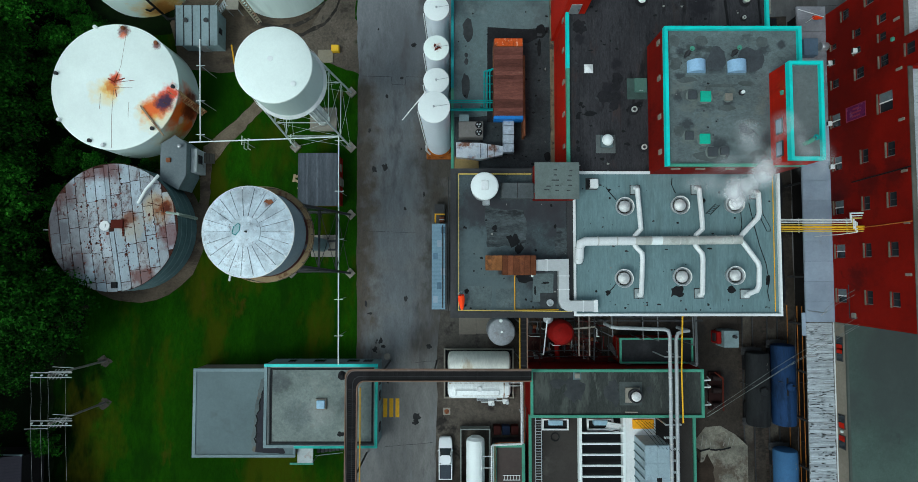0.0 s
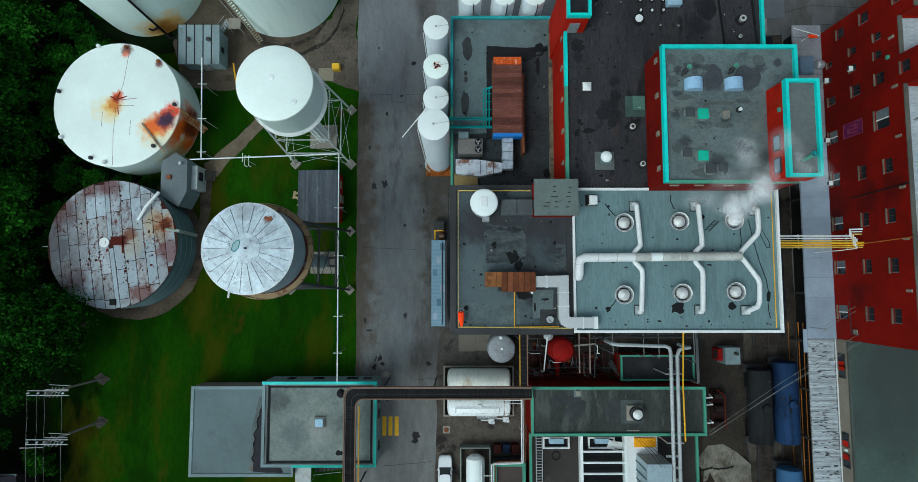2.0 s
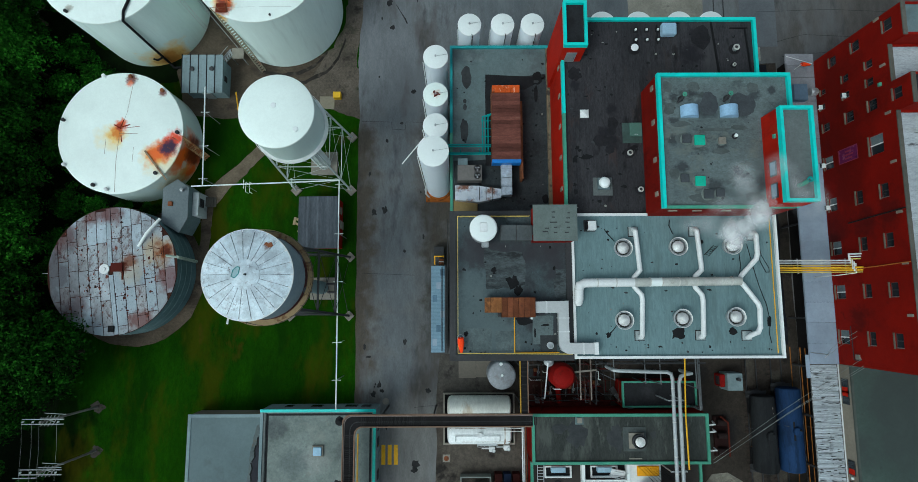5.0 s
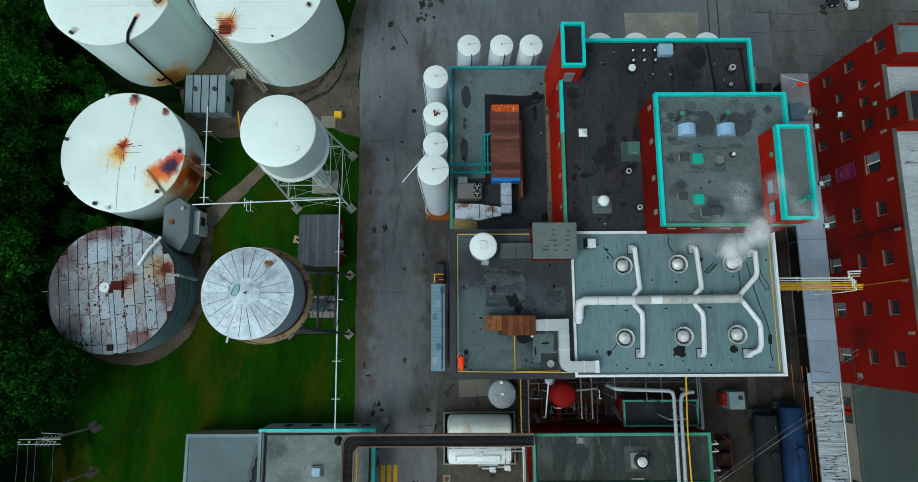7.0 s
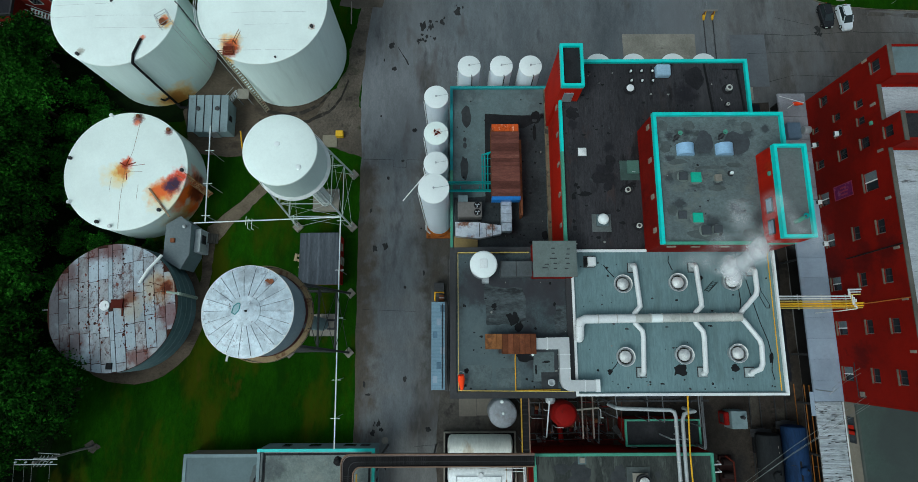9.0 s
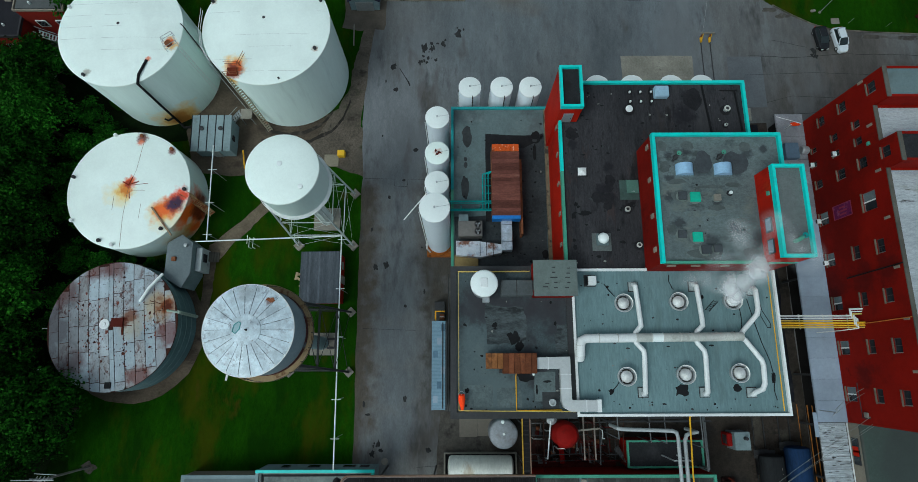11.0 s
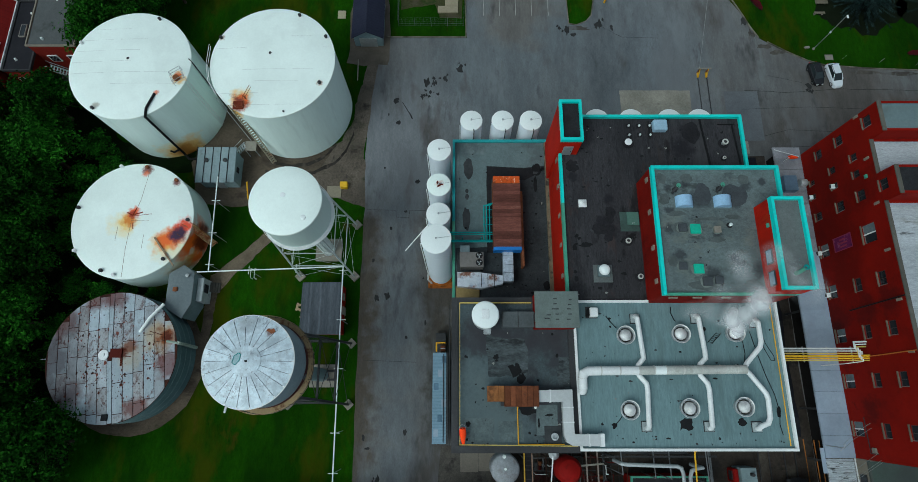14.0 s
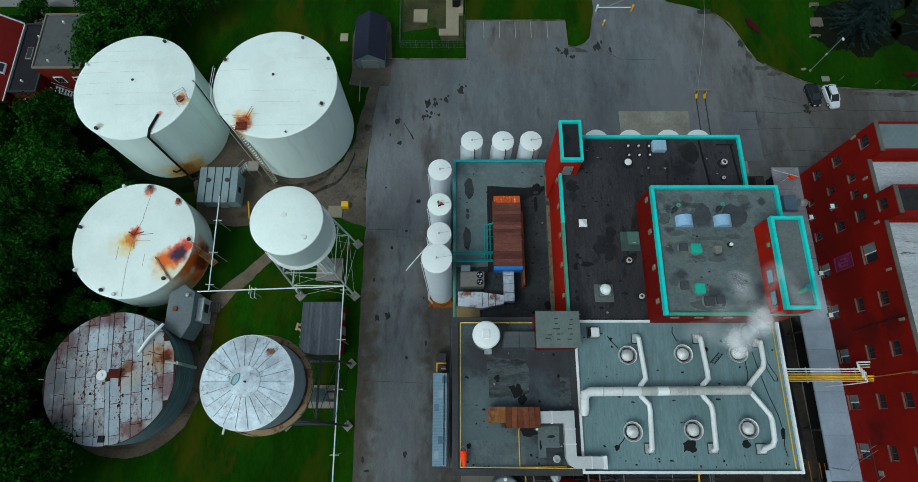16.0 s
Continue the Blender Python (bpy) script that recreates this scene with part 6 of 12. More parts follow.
# low white tank with rust blooms
ta_top = tank_paint("white_roof_with_rust_blooms", WHITE_TOP, [((0.86, 0.72, 0.36), (-46.6, 22.9, 6.4), 2.7, 0.55), ((0.84, 0.55, 0.10), (-46.0, 23.3, 6.4), 1.7, 0.8), ((0.66, 0.20, 0.012), (-45.6, 23.6, 6.4), 1.35, 0.95), ((0.74, 0.10, 0.003), (-45.2, 24.7, 6.4), 1.15, 0.97), ((0.30, 0.02, 0.003), (-45.3, 24.4, 6.4), 0.75, 0.9),
    ((0.86, 0.66, 0.28), (-39.4, 20.0, 6.1), 3.6, 0.5), ((0.84, 0.42, 0.05), (-40.3, 20.7, 6.1), 2.5, 0.9), (HOT_RUST, (-40.5, 20.7, 6.1), 1.6, 0.97), (HOT_RUST, (-39.4, 21.2, 6.1), 2.1, 0.97), ((0.80, 0.06, 0.004), (-38.2, 22.7, 6.1), 1.8, 0.97), ((0.20, 0.012, 0.012), (-38.8, 21.6, 6.1), 1.7, 0.9), ((0.035, 0.010, 0.055), (-39.2, 21.4, 6.1), 1.0, 0.95), ((0.030, 0.010, 0.045), (-38.5, 21.9, 6.1), 1.15, 0.95), ((0.16, 0.012, 0.006), (-44.5, 31.3, 6.0), 1.1, 0.9), (HOT_RUST, (-44.6, 30.6, 6.0), 0.7, 0.7), ((0.16, 0.012, 0.006), (-40.1, 29.3, 6.0), 0.7, 0.9)])
ta_wall = tank_paint("white_shell_with_rust_runs", (0.68, 0.80, 0.755), [((0.70, 0.55, 0.28), (-38.2, 18.8, 2.6), 5.4, 0.7), (HOT_RUST, (-37.8, 20.6, 4.6), 3.4), (HOT_RUST, (-37.4, 21.6, 3.0), 4.0), ((0.14, 0.02, 0.006), (-37.3, 22.2, 2.2), 3.0), ((0.62, 0.30, 0.05), (-38.4, 18.9, 2.0), 2.0, 0.8), (HOT_RUST, (-38.0, 19.4, 0.8), 1.8), ((0.60, 0.56, 0.44), (-37.9, 20.0, 3.3), 0.9, 0.8)])
ta = big_tank(-45.5, 23.75, 8.38, 6.0, ta_wall, ta_top, "low white tank with orange rust blooms on its roof")
for px, py, m in ((-48.2, 31.7, white_pipe), (-44.5, 31.6, rust_steel), (-40.1, 29.6, rust_steel), (-53.2, 25.5, dark_steel), (-52.6, 19.3, white_pipe), (-48.5, 16.5, dark_steel), (-46.7, 15.9, white_pipe), (-40.3, 18.1, dark_steel), (-37.7, 23.7, dark_steel)):
    tank_fitting(ta, px, py, 6.0, m, 0.23)
part("stray_beam", Shape().bar((-41.85, 21.1, 6.32), (-38.8, 17.15, 6.15), 0.2, 0.14), mat("pale_brown_beam", (0.30, 0.22, 0.14), 0.8, stains=((RUST_DARK, 0.9, 0.54, 0.7),)), ta, "pale brown beam lying over the roof edge")
spike = mat("dark_rust_spike", (0.16, 0.02, 0.006), 0.9)
for x0, y0, x1, y1, w in ((-45.4, 24.3, -44.0, 24.75, 0.16), (-45.4, 24.3, -46.2, 24.75, 0.16), (-45.3, 24.4, -45.0, 22.3, 0.12), (-45.2, 24.2, -42.7, 24.5, 0.05), (-45.3, 24.3, -44.9, 25.4, 0.14)):
    part("rust_spike", Shape().bar((x0, y0, 6.39), (x1, y1, 6.37), w, 0.03), spike, ta, "dark rust spike")
for a, c in (((-44.06, 31.6), (-44.55, 26.6)), ((-44.55, 26.6), (-45.35, 23.5)), ((-45.35, 23.5), (-45.66, 19.6)), ((-45.66, 19.6), (-45.7, 15.6)), ((-45.35, 23.5), (-43.0, 23.5)), ((-47.14, 22.7), (-47.25, 20.7)), ((-43.4, 21.6), (-43.5, 19.6))):
    n = 6
    def on_roof(p):
        d = math.hypot(p[0] + 45.6, p[1] - 23.75) / 8.49
        return (p[0], p[1], 6.0 + (0.425 * (1 - d * 1.2) + 0.17 * d if d < 0.5 else 0.255 * (1 - d) / 0.5))
    part("seam", Shape().tube([on_roof((a[0] + (c[0] - a[0]) * i / n, a[1] + (c[1] - a[1]) * i / n)) for i in range(n + 1)], 0.022, 5), mat("thin_brown_seam", (0.22, 0.14, 0.08), 0.8), ta)
stair_flight(ta, (-36.3, 21.8, 0.05), (-37.3, 22.9, 6.0), 0.8, mat("rusty_cream_steel", (0.45, 0.30, 0.15), 0.8, stains=((RUST, 0.8, 0.5, 0.8),)), 16)
for p in ((-38.5, 21.4), (-38.0, 22.8)):
    part("rail_post", Shape().bar((*p, 6.0), (*p, 7.0), 0.05), rust_steel, ta)

# tall white tanks
tb = big_tank(-45.4, 44.15, 8.3, 12.5, tank_paint("white_shell_yellow_stain", (0.73, 0.85, 0.80), [(YELLOW_RUST, (-42.0, 36.3, 1.2), 4.6, 0.8), ((0.50, 0.20, 0.03), (-41.8, 36.4, 0.9), 2.8, 0.9)]), tank_paint("white_tank_roof", WHITE_TOP, [(YELLOW_RUST, (-38.3, 42.0, 12.6), 1.3, 0.8), (HOT_RUST, (-38.6, 42.3, 12.6), 0.8, 0.9), (HOT_RUST, (-41.1, 39.7, 12.6), 0.5, 0.8), ((0.25, 0.2, 0.12), (-49.0, 37.8, 12.5), 0.7, 0.6)]), "tall white tank with a yellow-stained foot")
for px, py, m in ((-49.3, 37.4, dark_steel), (-45.6, 44.9, dark_steel), (-42.3, 51.4, dark_steel), (-52.6, 47.5, white_pipe)):
    tank_fitting(tb, px, py, 12.55, m, 0.2)
part("drain_pipe", Shape().tube([(-41.2, 39.5, 12.75), (-42.0, 37.3, 12.75), (-42.15, 36.2, 12.4), (-42.3, 36.15, 6), (-42.35, 36.1, 0.6), (-41.8, 35.5, 0.3), (-40.6, 35.6, 0.25)], 0.17, 10), black, tb, "black drain pipe down the shell")
part("drain_bend", Shape().tube([(-42.5, 36.0, 2.5), (-43.3, 35.8, 2.1), (-43.6, 35.8, 2.6)], 0.14, 8), black, tb)
for a, c in (((-38.6, 40.8), (-37.3, 41.8)), ((-37.3, 41.8), (-38.0, 43.2)), ((-38.0, 43.2), (-39.3, 42.3)), ((-39.3, 42.3), (-38.6, 40.8))):
    for z in (13.1, 13.6):
        part("guard_rail", Shape().bar((*a, z), (*c, z), 0.05), steel, tb)
    part("guard_post", Shape().bar((*a, 12.55), (*a, 13.6), 0.05), steel, tb)
part("manway", Shape().disc((-38.6, 41.9), 0.42, 0.42, 12.5, 12.95, 16), rust_steel, tb)
rungs(tb, -37.35, 41.6, 0.1, 12.6, 0.95, -0.3, white_pipe)
part("shell_pipe", Shape().tube([(-37.4, 45.0, 12.6), (-36.98, 44.6, 12.3), (-36.98, 44.4, 0.2)], 0.08, 8), dark_steel, tb)
tc = big_tank(-25.6, 44.25, 8.5, 13.0, tank_paint("white_shell", (0.78, 0.90, 0.85), [(YELLOW_RUST, (-30.6, 37.2, 12), 2.0)]), tank_paint("white_tank_roof_rust_edge", WHITE_TOP, [(YELLOW_RUST, (-29.2, 38.5, 13), 2.0, 0.7), (HOT_RUST, (-29.3, 38.0, 13), 1.6), ((0.17, 0.02, 0.008), (-29.4, 37.8, 13), 1.5), ((0.30, 0.16, 0.06), (-18.9, 40.9, 13), 0.6, 0.7), ((0.30, 0.16, 0.06), (-33.0, 48.0, 13), 0.6, 0.7)]), "tall white tank with a rusted stair landing")
for px, py, m in ((-25.9, 45.4, dark_steel), (-18.9, 40.9, dark_steel), (-22.4, 51.6, dark_steel), (-33.0, 48.0, dark_steel), (-18.5, 48.1, dark_steel), (-23.4, 36.6, dark_steel)):
    tank_fitting(tc, px, py, 13.05, m, 0.2 if px != -23.4 else 0.12)
stair_flight(tc, (-28.6, 35.0, 0.1), (-30.2, 37.2, 13.0), 0.6, mat("cream_stair_paint", (0.36, 0.33, 0.24), 0.7, stains=((RUST, 0.7, 0.6, 0.6),)), 26)
rungs(tc, -32.05, 38.0, 0.1, 14.0, -0.75, -0.65, steel)
part("landing", Shape().box(-30.2, 36.9, 13.12, -28.8, 38.1, 13.2), mat("dark_red_rust_grating", (0.15, 0.03, 0.015), 0.95, big=0.4, big_scale=0.8, fine=0.4), tc, "rust-red stair landing")
for a, c in (((-30.4, 36.9), (-28.6, 36.9)), ((-28.6, 36.9), (-28.6, 38.4)), ((-28.6, 38.4), (-30.4, 38.4)), ((-28.5, 38.4), (-27.9, 39.9))):
    for z in (13.7, 14.2):
        part("guard_rail", Shape().bar((*a, z), (*c, z), 0.05), rust_steel, tc)
    part("guard_post", Shape().bar((*a, 13.1), (*a, 14.2), 0.05), rust_steel, tc)
part("walkway", Shape().bar((-33.6, 43.3, 12.7), (-32.7, 39.6, 12.7), 0.5, 0.06), steel, tc)
for z in (13.3, 13.8):
    part("guard_rail", Shape().tube([(-34.2, 46.5, z), (-34.25, 43.5, z), (-33.7, 40.8, z), (-32.5, 38.9, z)], 0.04, 6), white_pipe, tc)
yard_steps = thing("steel_steps", (-33.5, 35.5, 0), "grey steel steps and platform between the tanks", "stairs")
stair_flight(yard_steps, (-35.4, 35.6, 0.1), (-32.6, 37.0, 2.2), 0.9, steel, 8)
part("platform", Shape().box(-32.6, 36.0, 2.1, -30.9, 37.6, 2.2), concrete, yard_steps)
for x, y in ((-32.5, 36.1), (-31.0, 36.1), (-31.0, 37.5)):
    part("post", Shape().bar((x, y, 0), (x, y, 2.1), 0.1), steel, yard_steps)

# lapped plates on the roofs of the tall tanks
lap = mat("faint_lap_joint", (0.50, 0.53, 0.50), 0.7)
for tank, x, y, r, h in ((tb, -45.4, 44.15, 8.3, 12.5), (tc, -25.6, 44.25, 8.5, 13.0)):
    rl = random.Random(int(h * 2))
    for k in range(-4, 5):
        yy = k * 1.75 + 0.4
        half = math.sqrt(max(0.0, (r - 0.3) ** 2 - yy * yy))
        u0 = -half
        while u0 < half - 1:
            u1 = min(half, u0 + rl.uniform(2.5, 6.0))
            pts = []
            for i in range(5):
                u = u0 + (u1 - u0) * i / 4
                q = math.hypot(u, yy) / r
                pts.append((x + u, y + yy + 0.06 * u * 0.3, h + r * 0.05 * ((1 - q * 0.8) if q < 0.5 else 1.2 * (1 - q)) + 0.002))
            if rl.random() < 0.35:
                part("lap_joint", Shape().tube(pts, 0.016, 4), lap, tank)
            u0 = u1 + rl.uniform(0.3, 1.5)

# rusted tank with a plated roof
tr = thing("rusted_storage_tank", (-45.6, 5.1, 0), "weathered tank with pale plated rust-streaked roof", "storage tank")
CX, CY, CR, CH = -45.6, 5.1, 8.5, 5.3
shell_teal = mat("dull_teal_tank_shell", (0.12, 0.19, 0.20), 0.7, big=0.2, big_scale=0.4, stains=(((0.20, 0.27, 0.28), 0.5, 0.58, 0.5), (RUST_DARK, 0.4, 0.66, 0.8)))
part("shell", Shape().lathe((CX, CY), [(0, -0.2), (CR, -0.2), (CR, CH), (0, CH)], 80), shell_teal, tr)
for z in (1.4, 2.8, 4.2):
    part("shell_seam", Shape().lathe((CX, CY), [(CR, z), (CR + 0.03, z), (CR + 0.03, z + 0.05), (CR, z + 0.05), (CR, z)], 80), grey_wall, tr)
part("roof_deck", Shape().lathe((CX, CY), [(CR + 0.05, CH), (CR + 0.05, CH + 0.06), (0, CH + 0.42), ], 80), mat("dark_rust_deck", (0.045, 0.018, 0.013), 0.95), tr)
# rust marks; the two purple-grey western spots are tree shade painted on the roof
RUST_SHADE_SPOTS = [((0.42, 0.33, 0.20), (-43.1, 5.2, 5.7), 2.6, 0.5), ((0.16, 0.05, 0.02), (-43.2, 6.4, 5.7), 1.3, 0.85), ((0.09, 0.02, 0.010), (-44.0, 5.6, 5.7), 1.1), ((0.45, 0.33, 0.17), (-39.6, 7.8, 5.6), 3.2, 0.6), ((0.20, 0.055, 0.014), (-38.9, 7.7, 5.6), 2.0, 0.95), ((0.08, 0.018, 0.010), (-38.6, 7.7, 5.6), 1.0), ((0.12, 0.032, 0.026), (-46.3, 12.9, 5.5), 2.6, 0.75), ((0.12, 0.034, 0.028), (-48.5, 12.6, 5.5), 2.2, 0.7), ((0.13, 0.032, 0.028), (-37.8, 4.3, 5.4), 2.6, 0.75), ((0.13, 0.034, 0.024), (-41.2, -1.6, 5.4), 2.4, 0.75), ((0.10, 0.032, 0.028), (-49.6, 0.6, 5.4), 2.2, 0.6), ((0.055, 0.045, 0.052), (-55.6, 4.0, 5.4), 9.4, 0.8), ((0.055, 0.045, 0.052), (-52.5, -1.5, 5.4), 4.6, 0.5), ((0.10, 0.035, 0.03), (-52.6, 9.6, 5.4), 2.8, 0.6)]


def plate_mat(name, base, patches, density):
    """Weathered plate paint; the rust comes in patches that run along the lanes."""
    return mat(name, base, 0.7, big=0.16, big_scale=0.35, fine=0.12, fine_scale=2.0, stretch=(1.0, 0.55, 1.0),
               stains=(((0.25, 0.24, 0.25), 0.5, 0.57, 0.55), ((0.20, 0.12, 0.10), 1.1, 0.55, 0.35, patches, density), ((0.085, 0.026, 0.018), 2.6, 0.50, 0.95, patches, density),
                       ((0.04, 0.020, 0.018), 5.5, 0.57, 0.95, patches, density - 0.07), ((0.05, 0.028, 0.025), 7.5, 0.62, 0.9), ((0.07, 0.035, 0.03), 3.4, 0.66, 0.85)),
               vary=0.12, bump=0.3, spots=RUST_SHADE_SPOTS)


plates = [plate_mat("pale_blue_white_plate", (0.37, 0.425, 0.465), 0.45, 0.54), plate_mat("speckled_rusty_plate", (0.355, 0.385, 0.41), 0.4, 0.46), plate_mat("heavily_rusted_plate", (0.33, 0.34, 0.35), 0.4, 0.43)]
plate = plates[0]
tilt = radians(-8)
rng = random.Random(11)
lane_w = 1.33
def clip_circle(poly, r):
    out = []
    for (x0, y0), (x1, y1) in zip(poly, poly[1:] + poly[:1]):
        for i in range(5):
            x, y = x0 + (x1 - x0) * i / 5, y0 + (y1 - y0) * i / 5
            d = math.hypot(x, y)
            out.append((x * r / d, y * r / d) if d > r else (x, y))
    keep = []
    for p in out:
        if not keep or math.hypot(p[0] - keep[-1][0], p[1] - keep[-1][1]) > 0.02:
            keep.append(p)
    return keep
for lane in range(-7, 8):
    if lane == 0:
        continue
    u0 = (lane * lane_w - 0.30) if lane < 0 else ((lane - 1) * lane_w + 0.30)
    u1 = u0 + lane_w
    v = -8.6 + rng.uniform(-3.4, 0)
    while v < 8.6:
        ln = rng.choice((3.4, 3.9, 4.3))
        poly = [(u0 + 0.045, v + 0.04), (u1 - 0.045, v + 0.04), (u1 - 0.045, v + ln - 0.04), (u0 + 0.045, v + ln - 0.04)]
        v += ln
        poly = clip_circle(ragged(poly, 0.45, 0.035, v), CR - 0.02)
        area = abs(sum(a[0] * c[1] - c[0] * a[1] for a, c in zip(poly, poly[1:] + poly[:1]))) / 2
        if area < 0.35 or len(poly) < 4:
            continue
        t = [(x * math.cos(tilt) - y * math.sin(tilt) * -1, -x * math.sin(tilt) + y * math.cos(tilt)) for x, y in poly]
        lift = rng.uniform(0.0, 0.02)
        n = len(t)
        zz = [CH + 0.44 - 0.36 * math.hypot(x, y) / CR + lift for x, y in t]
        vs = [(CX + x, CY + y, z - 0.05) for (x, y), z in zip(t, zz)] + [(CX + x, CY + y, z + 0.03) for (x, y), z in zip(t, zz)]
        part("roof_plate", Shape().add(vs, [tuple(range(n - 1, -1, -1)), tuple(range(n, 2 * n))] + [(i, (i + 1) % n, n + (i + 1) % n, n + i) for i in range(n)]), plates[rng.choices((0, 1, 2), (5, 5, 1 + 3 * (math.hypot(*poly[0]) > 6.6)))[0]], tr)
# scabs of rust that gather along the seams, thickest in a few lanes
scab = [mat("brown_red_scab", (0.075, 0.024, 0.018), 0.95, big=0.4, big_scale=2.0), mat("dark_scab", (0.035, 0.016, 0.014), 0.95), mat("reddish_bloom", (0.17, 0.06, 0.045), 0.95, big=0.3, big_scale=2.0)]
rng_r = random.Random(3)
clusters = [(-4.4, 2.6, 0.8, 30), (-1.6, -1.6, 0.8, 36), (1.4, -4.2, 1.0, 40), (0.2, 3.6, 0.9, 30), (-3.2, -1.4, 0.9, 24), (4.6, -0.6, 0.9, 26), (0.45, 6.2, 1.6, 34), (1.55, 4.6, 1.2, 16), (-2.5, 3.6, 1.4, 20), (-1.2, -2.4, 1.2, 20), (1.5, -4.6, 1.8, 34), (3.6, -6.2, 1.4, 24), (5.2, -3.2, 1.4, 16), (-4.0, -4.6, 1.4, 18), (-2.6, -6.6, 1.2, 14), (5.6, 1.6, 1.6, 16), (-5.2, 5.6, 1.4, 16), (-3.4, 7.2, 1.0, 16), (-5.6, 0.4, 2.0, 14), (3.4, 0.6, 1.8, 16), (6.6, 4.2, 1.2, 14)]
for cu, cv, spread, n in clusters:
    for k in range(n):
        u, v = cu + rng_r.gauss(0, spread * 0.6), cv + rng_r.gauss(0, spread)
        if rng_r.random() < 0.5:
            edge_u = round((abs(u) - 0.3) / lane_w) * lane_w + 0.3
            u = math.copysign(edge_u, u) + rng_r.gauss(0, 0.07)
        if math.hypot(u, v) > CR - 0.25 or math.hypot(u - 0.3, v) < 1.0:
            continue
        x, y = u * math.cos(tilt) + v * math.sin(tilt), -u * math.sin(tilt) + v * math.cos(tilt)
        q = rng_r.uniform(0.025, 0.085) * (1.8 if rng_r.random() < 0.12 else 1.0)
        z = CH + 0.49 - 0.36 * math.hypot(x, y) / CR + 0.0004 * (k % 9)
        part("rust_scab", Shape().prism(blot(CX + x, CY + y, q * rng_r.uniform(0.7, 1.3), q * rng_r.uniform(0.9, 2.0), u + v + k, 7, 1.3), z - 0.08, z + 0.004), rng_r.choice(scab), tr)
for a0, a1 in ((-8.4, -4.4), (-4.36, -0.6), (0.6, 4.2), (4.24, 8.4)):
    vs = []
    for z in (0.0, 0.10):
        for x, y in ((-0.27, a0), (0.27, a0), (0.27, a1), (-0.27, a1)):
            xx, yy = x * math.cos(tilt) + y * math.sin(tilt), -x * math.sin(tilt) + y * math.cos(tilt)
            vs.append((CX + xx, CY + yy, CH + 0.42 - 0.36 * math.hypot(x, y) / CR + z))
    part("ridge_plate", Shape().add(vs, [(3, 2, 1, 0), (4, 5, 6, 7), (0, 1, 5, 4), (1, 2, 6, 5), (2, 3, 7, 6), (3, 0, 4, 7)]), plate, tr)
part("centre_ring", Shape().lathe((CX - 0.8, CY + 0.2), [(0.0, CH + 0.45), (0.66, CH + 0.45), (0.66, CH + 0.60), (0.24, CH + 0.60), (0.2, CH + 0.7), (0, CH + 0.7)], 24), white_pipe, tr, "white ring round the centre vent")
part("centre_hatch", Shape().box(-45.6, 4.95, CH + 0.4, -44.05, 6.1, CH + 0.56), mat("dark_red_rust", (0.075, 0.014, 0.010), 0.9), tr, "dark rusted square hatch")
red_run = mat("dark_red_rust_run", (0.075, 0.016, 0.008), 0.95)
for x0, y0, x1, y1, w in ((-44.1, 5.9, -42.7, 7.2, 0.36), (-44.1, 6.0, -42.9, 6.7, 0.3), (-44.0, 5.2, -42.9, 5.1, 0.12), (-44.1, 5.1, -44.0, 3.9, 0.26), (-43.2, 6.8, -42.2, 7.9, 0.12), (-41.0, 8.4, -39.2, 7.9, 0.1)):
    hx = lambda x, y: CH + 0.475 - 0.36 * math.hypot(x - CX, y - CY) / CR
    part("rust_run", Shape().bar((x0, y0, hx(x0, y0)), (x1, y1, hx(x1, y1)), w, 0.02), red_run, tr, "dark red rust run")
part("white_pipe", Shape().tube([(-42.2, 8.3, CH + 0.35), (-40.9, 10.0, CH + 0.95), (-39.5, 12.0, CH + 0.5)], 0.2, 10), white_paint, tr, "thick white pipe leaning off the roof")
part("roof_hatch", Shape().box(-45.5, -2.9, CH + 0.08, -44.7, -2.1, CH + 0.4, 0.05), black, tr)
part("side_lip", Shape().tube([(-38.6, 7.1, CH + 0.2), (-37.3, 6.9, CH + 0.0), (-36.95, 6.8, 3.6), (-36.9, 6.7, 0.4)], 0.16, 8), mat("pale_green_hose", (0.30, 0.36, 0.30), 0.7), tr, "ribbed pale hose down the side")
for k in range(12):
    f = k / 11
    part("hose_rib", Shape().disc((-37.2 + 0.3 * f, 6.9 - 0.2 * f), 0.24, 0.24, CH - 0.02 - 4.7 * f, CH + 0.06 - 4.7 * f, 10), mat("pale_green_hose_rib", (0.36, 0.42, 0.36), 0.7) if k == 0 else bpy.data.materials["pale_green_hose_rib"], tr)
for y in (4.8, -0.5):
    part("bracket", Shape().bar((CX - CR - 0.9, y, CH - 0.2), (CX - CR + 0.4, y, CH - 0.1), 0.08), white_pipe, tr)

# water tower
wt = thing("water_tower", (-19.26, 20.75, 0), "white water tower on four braced steel legs", "water tower")
WX, WY = -19.26, 20.95
part("tank_shell", Shape().lathe((WX, WY), [(0, 15.4), (2.2, 15.5), (3.88, 16.2), (3.98, 16.5), (3.98, 21.3), (0, 21.3)], 64), tank_paint("pale_green_white_shell", (0.64, 0.76, 0.715), []), wt)
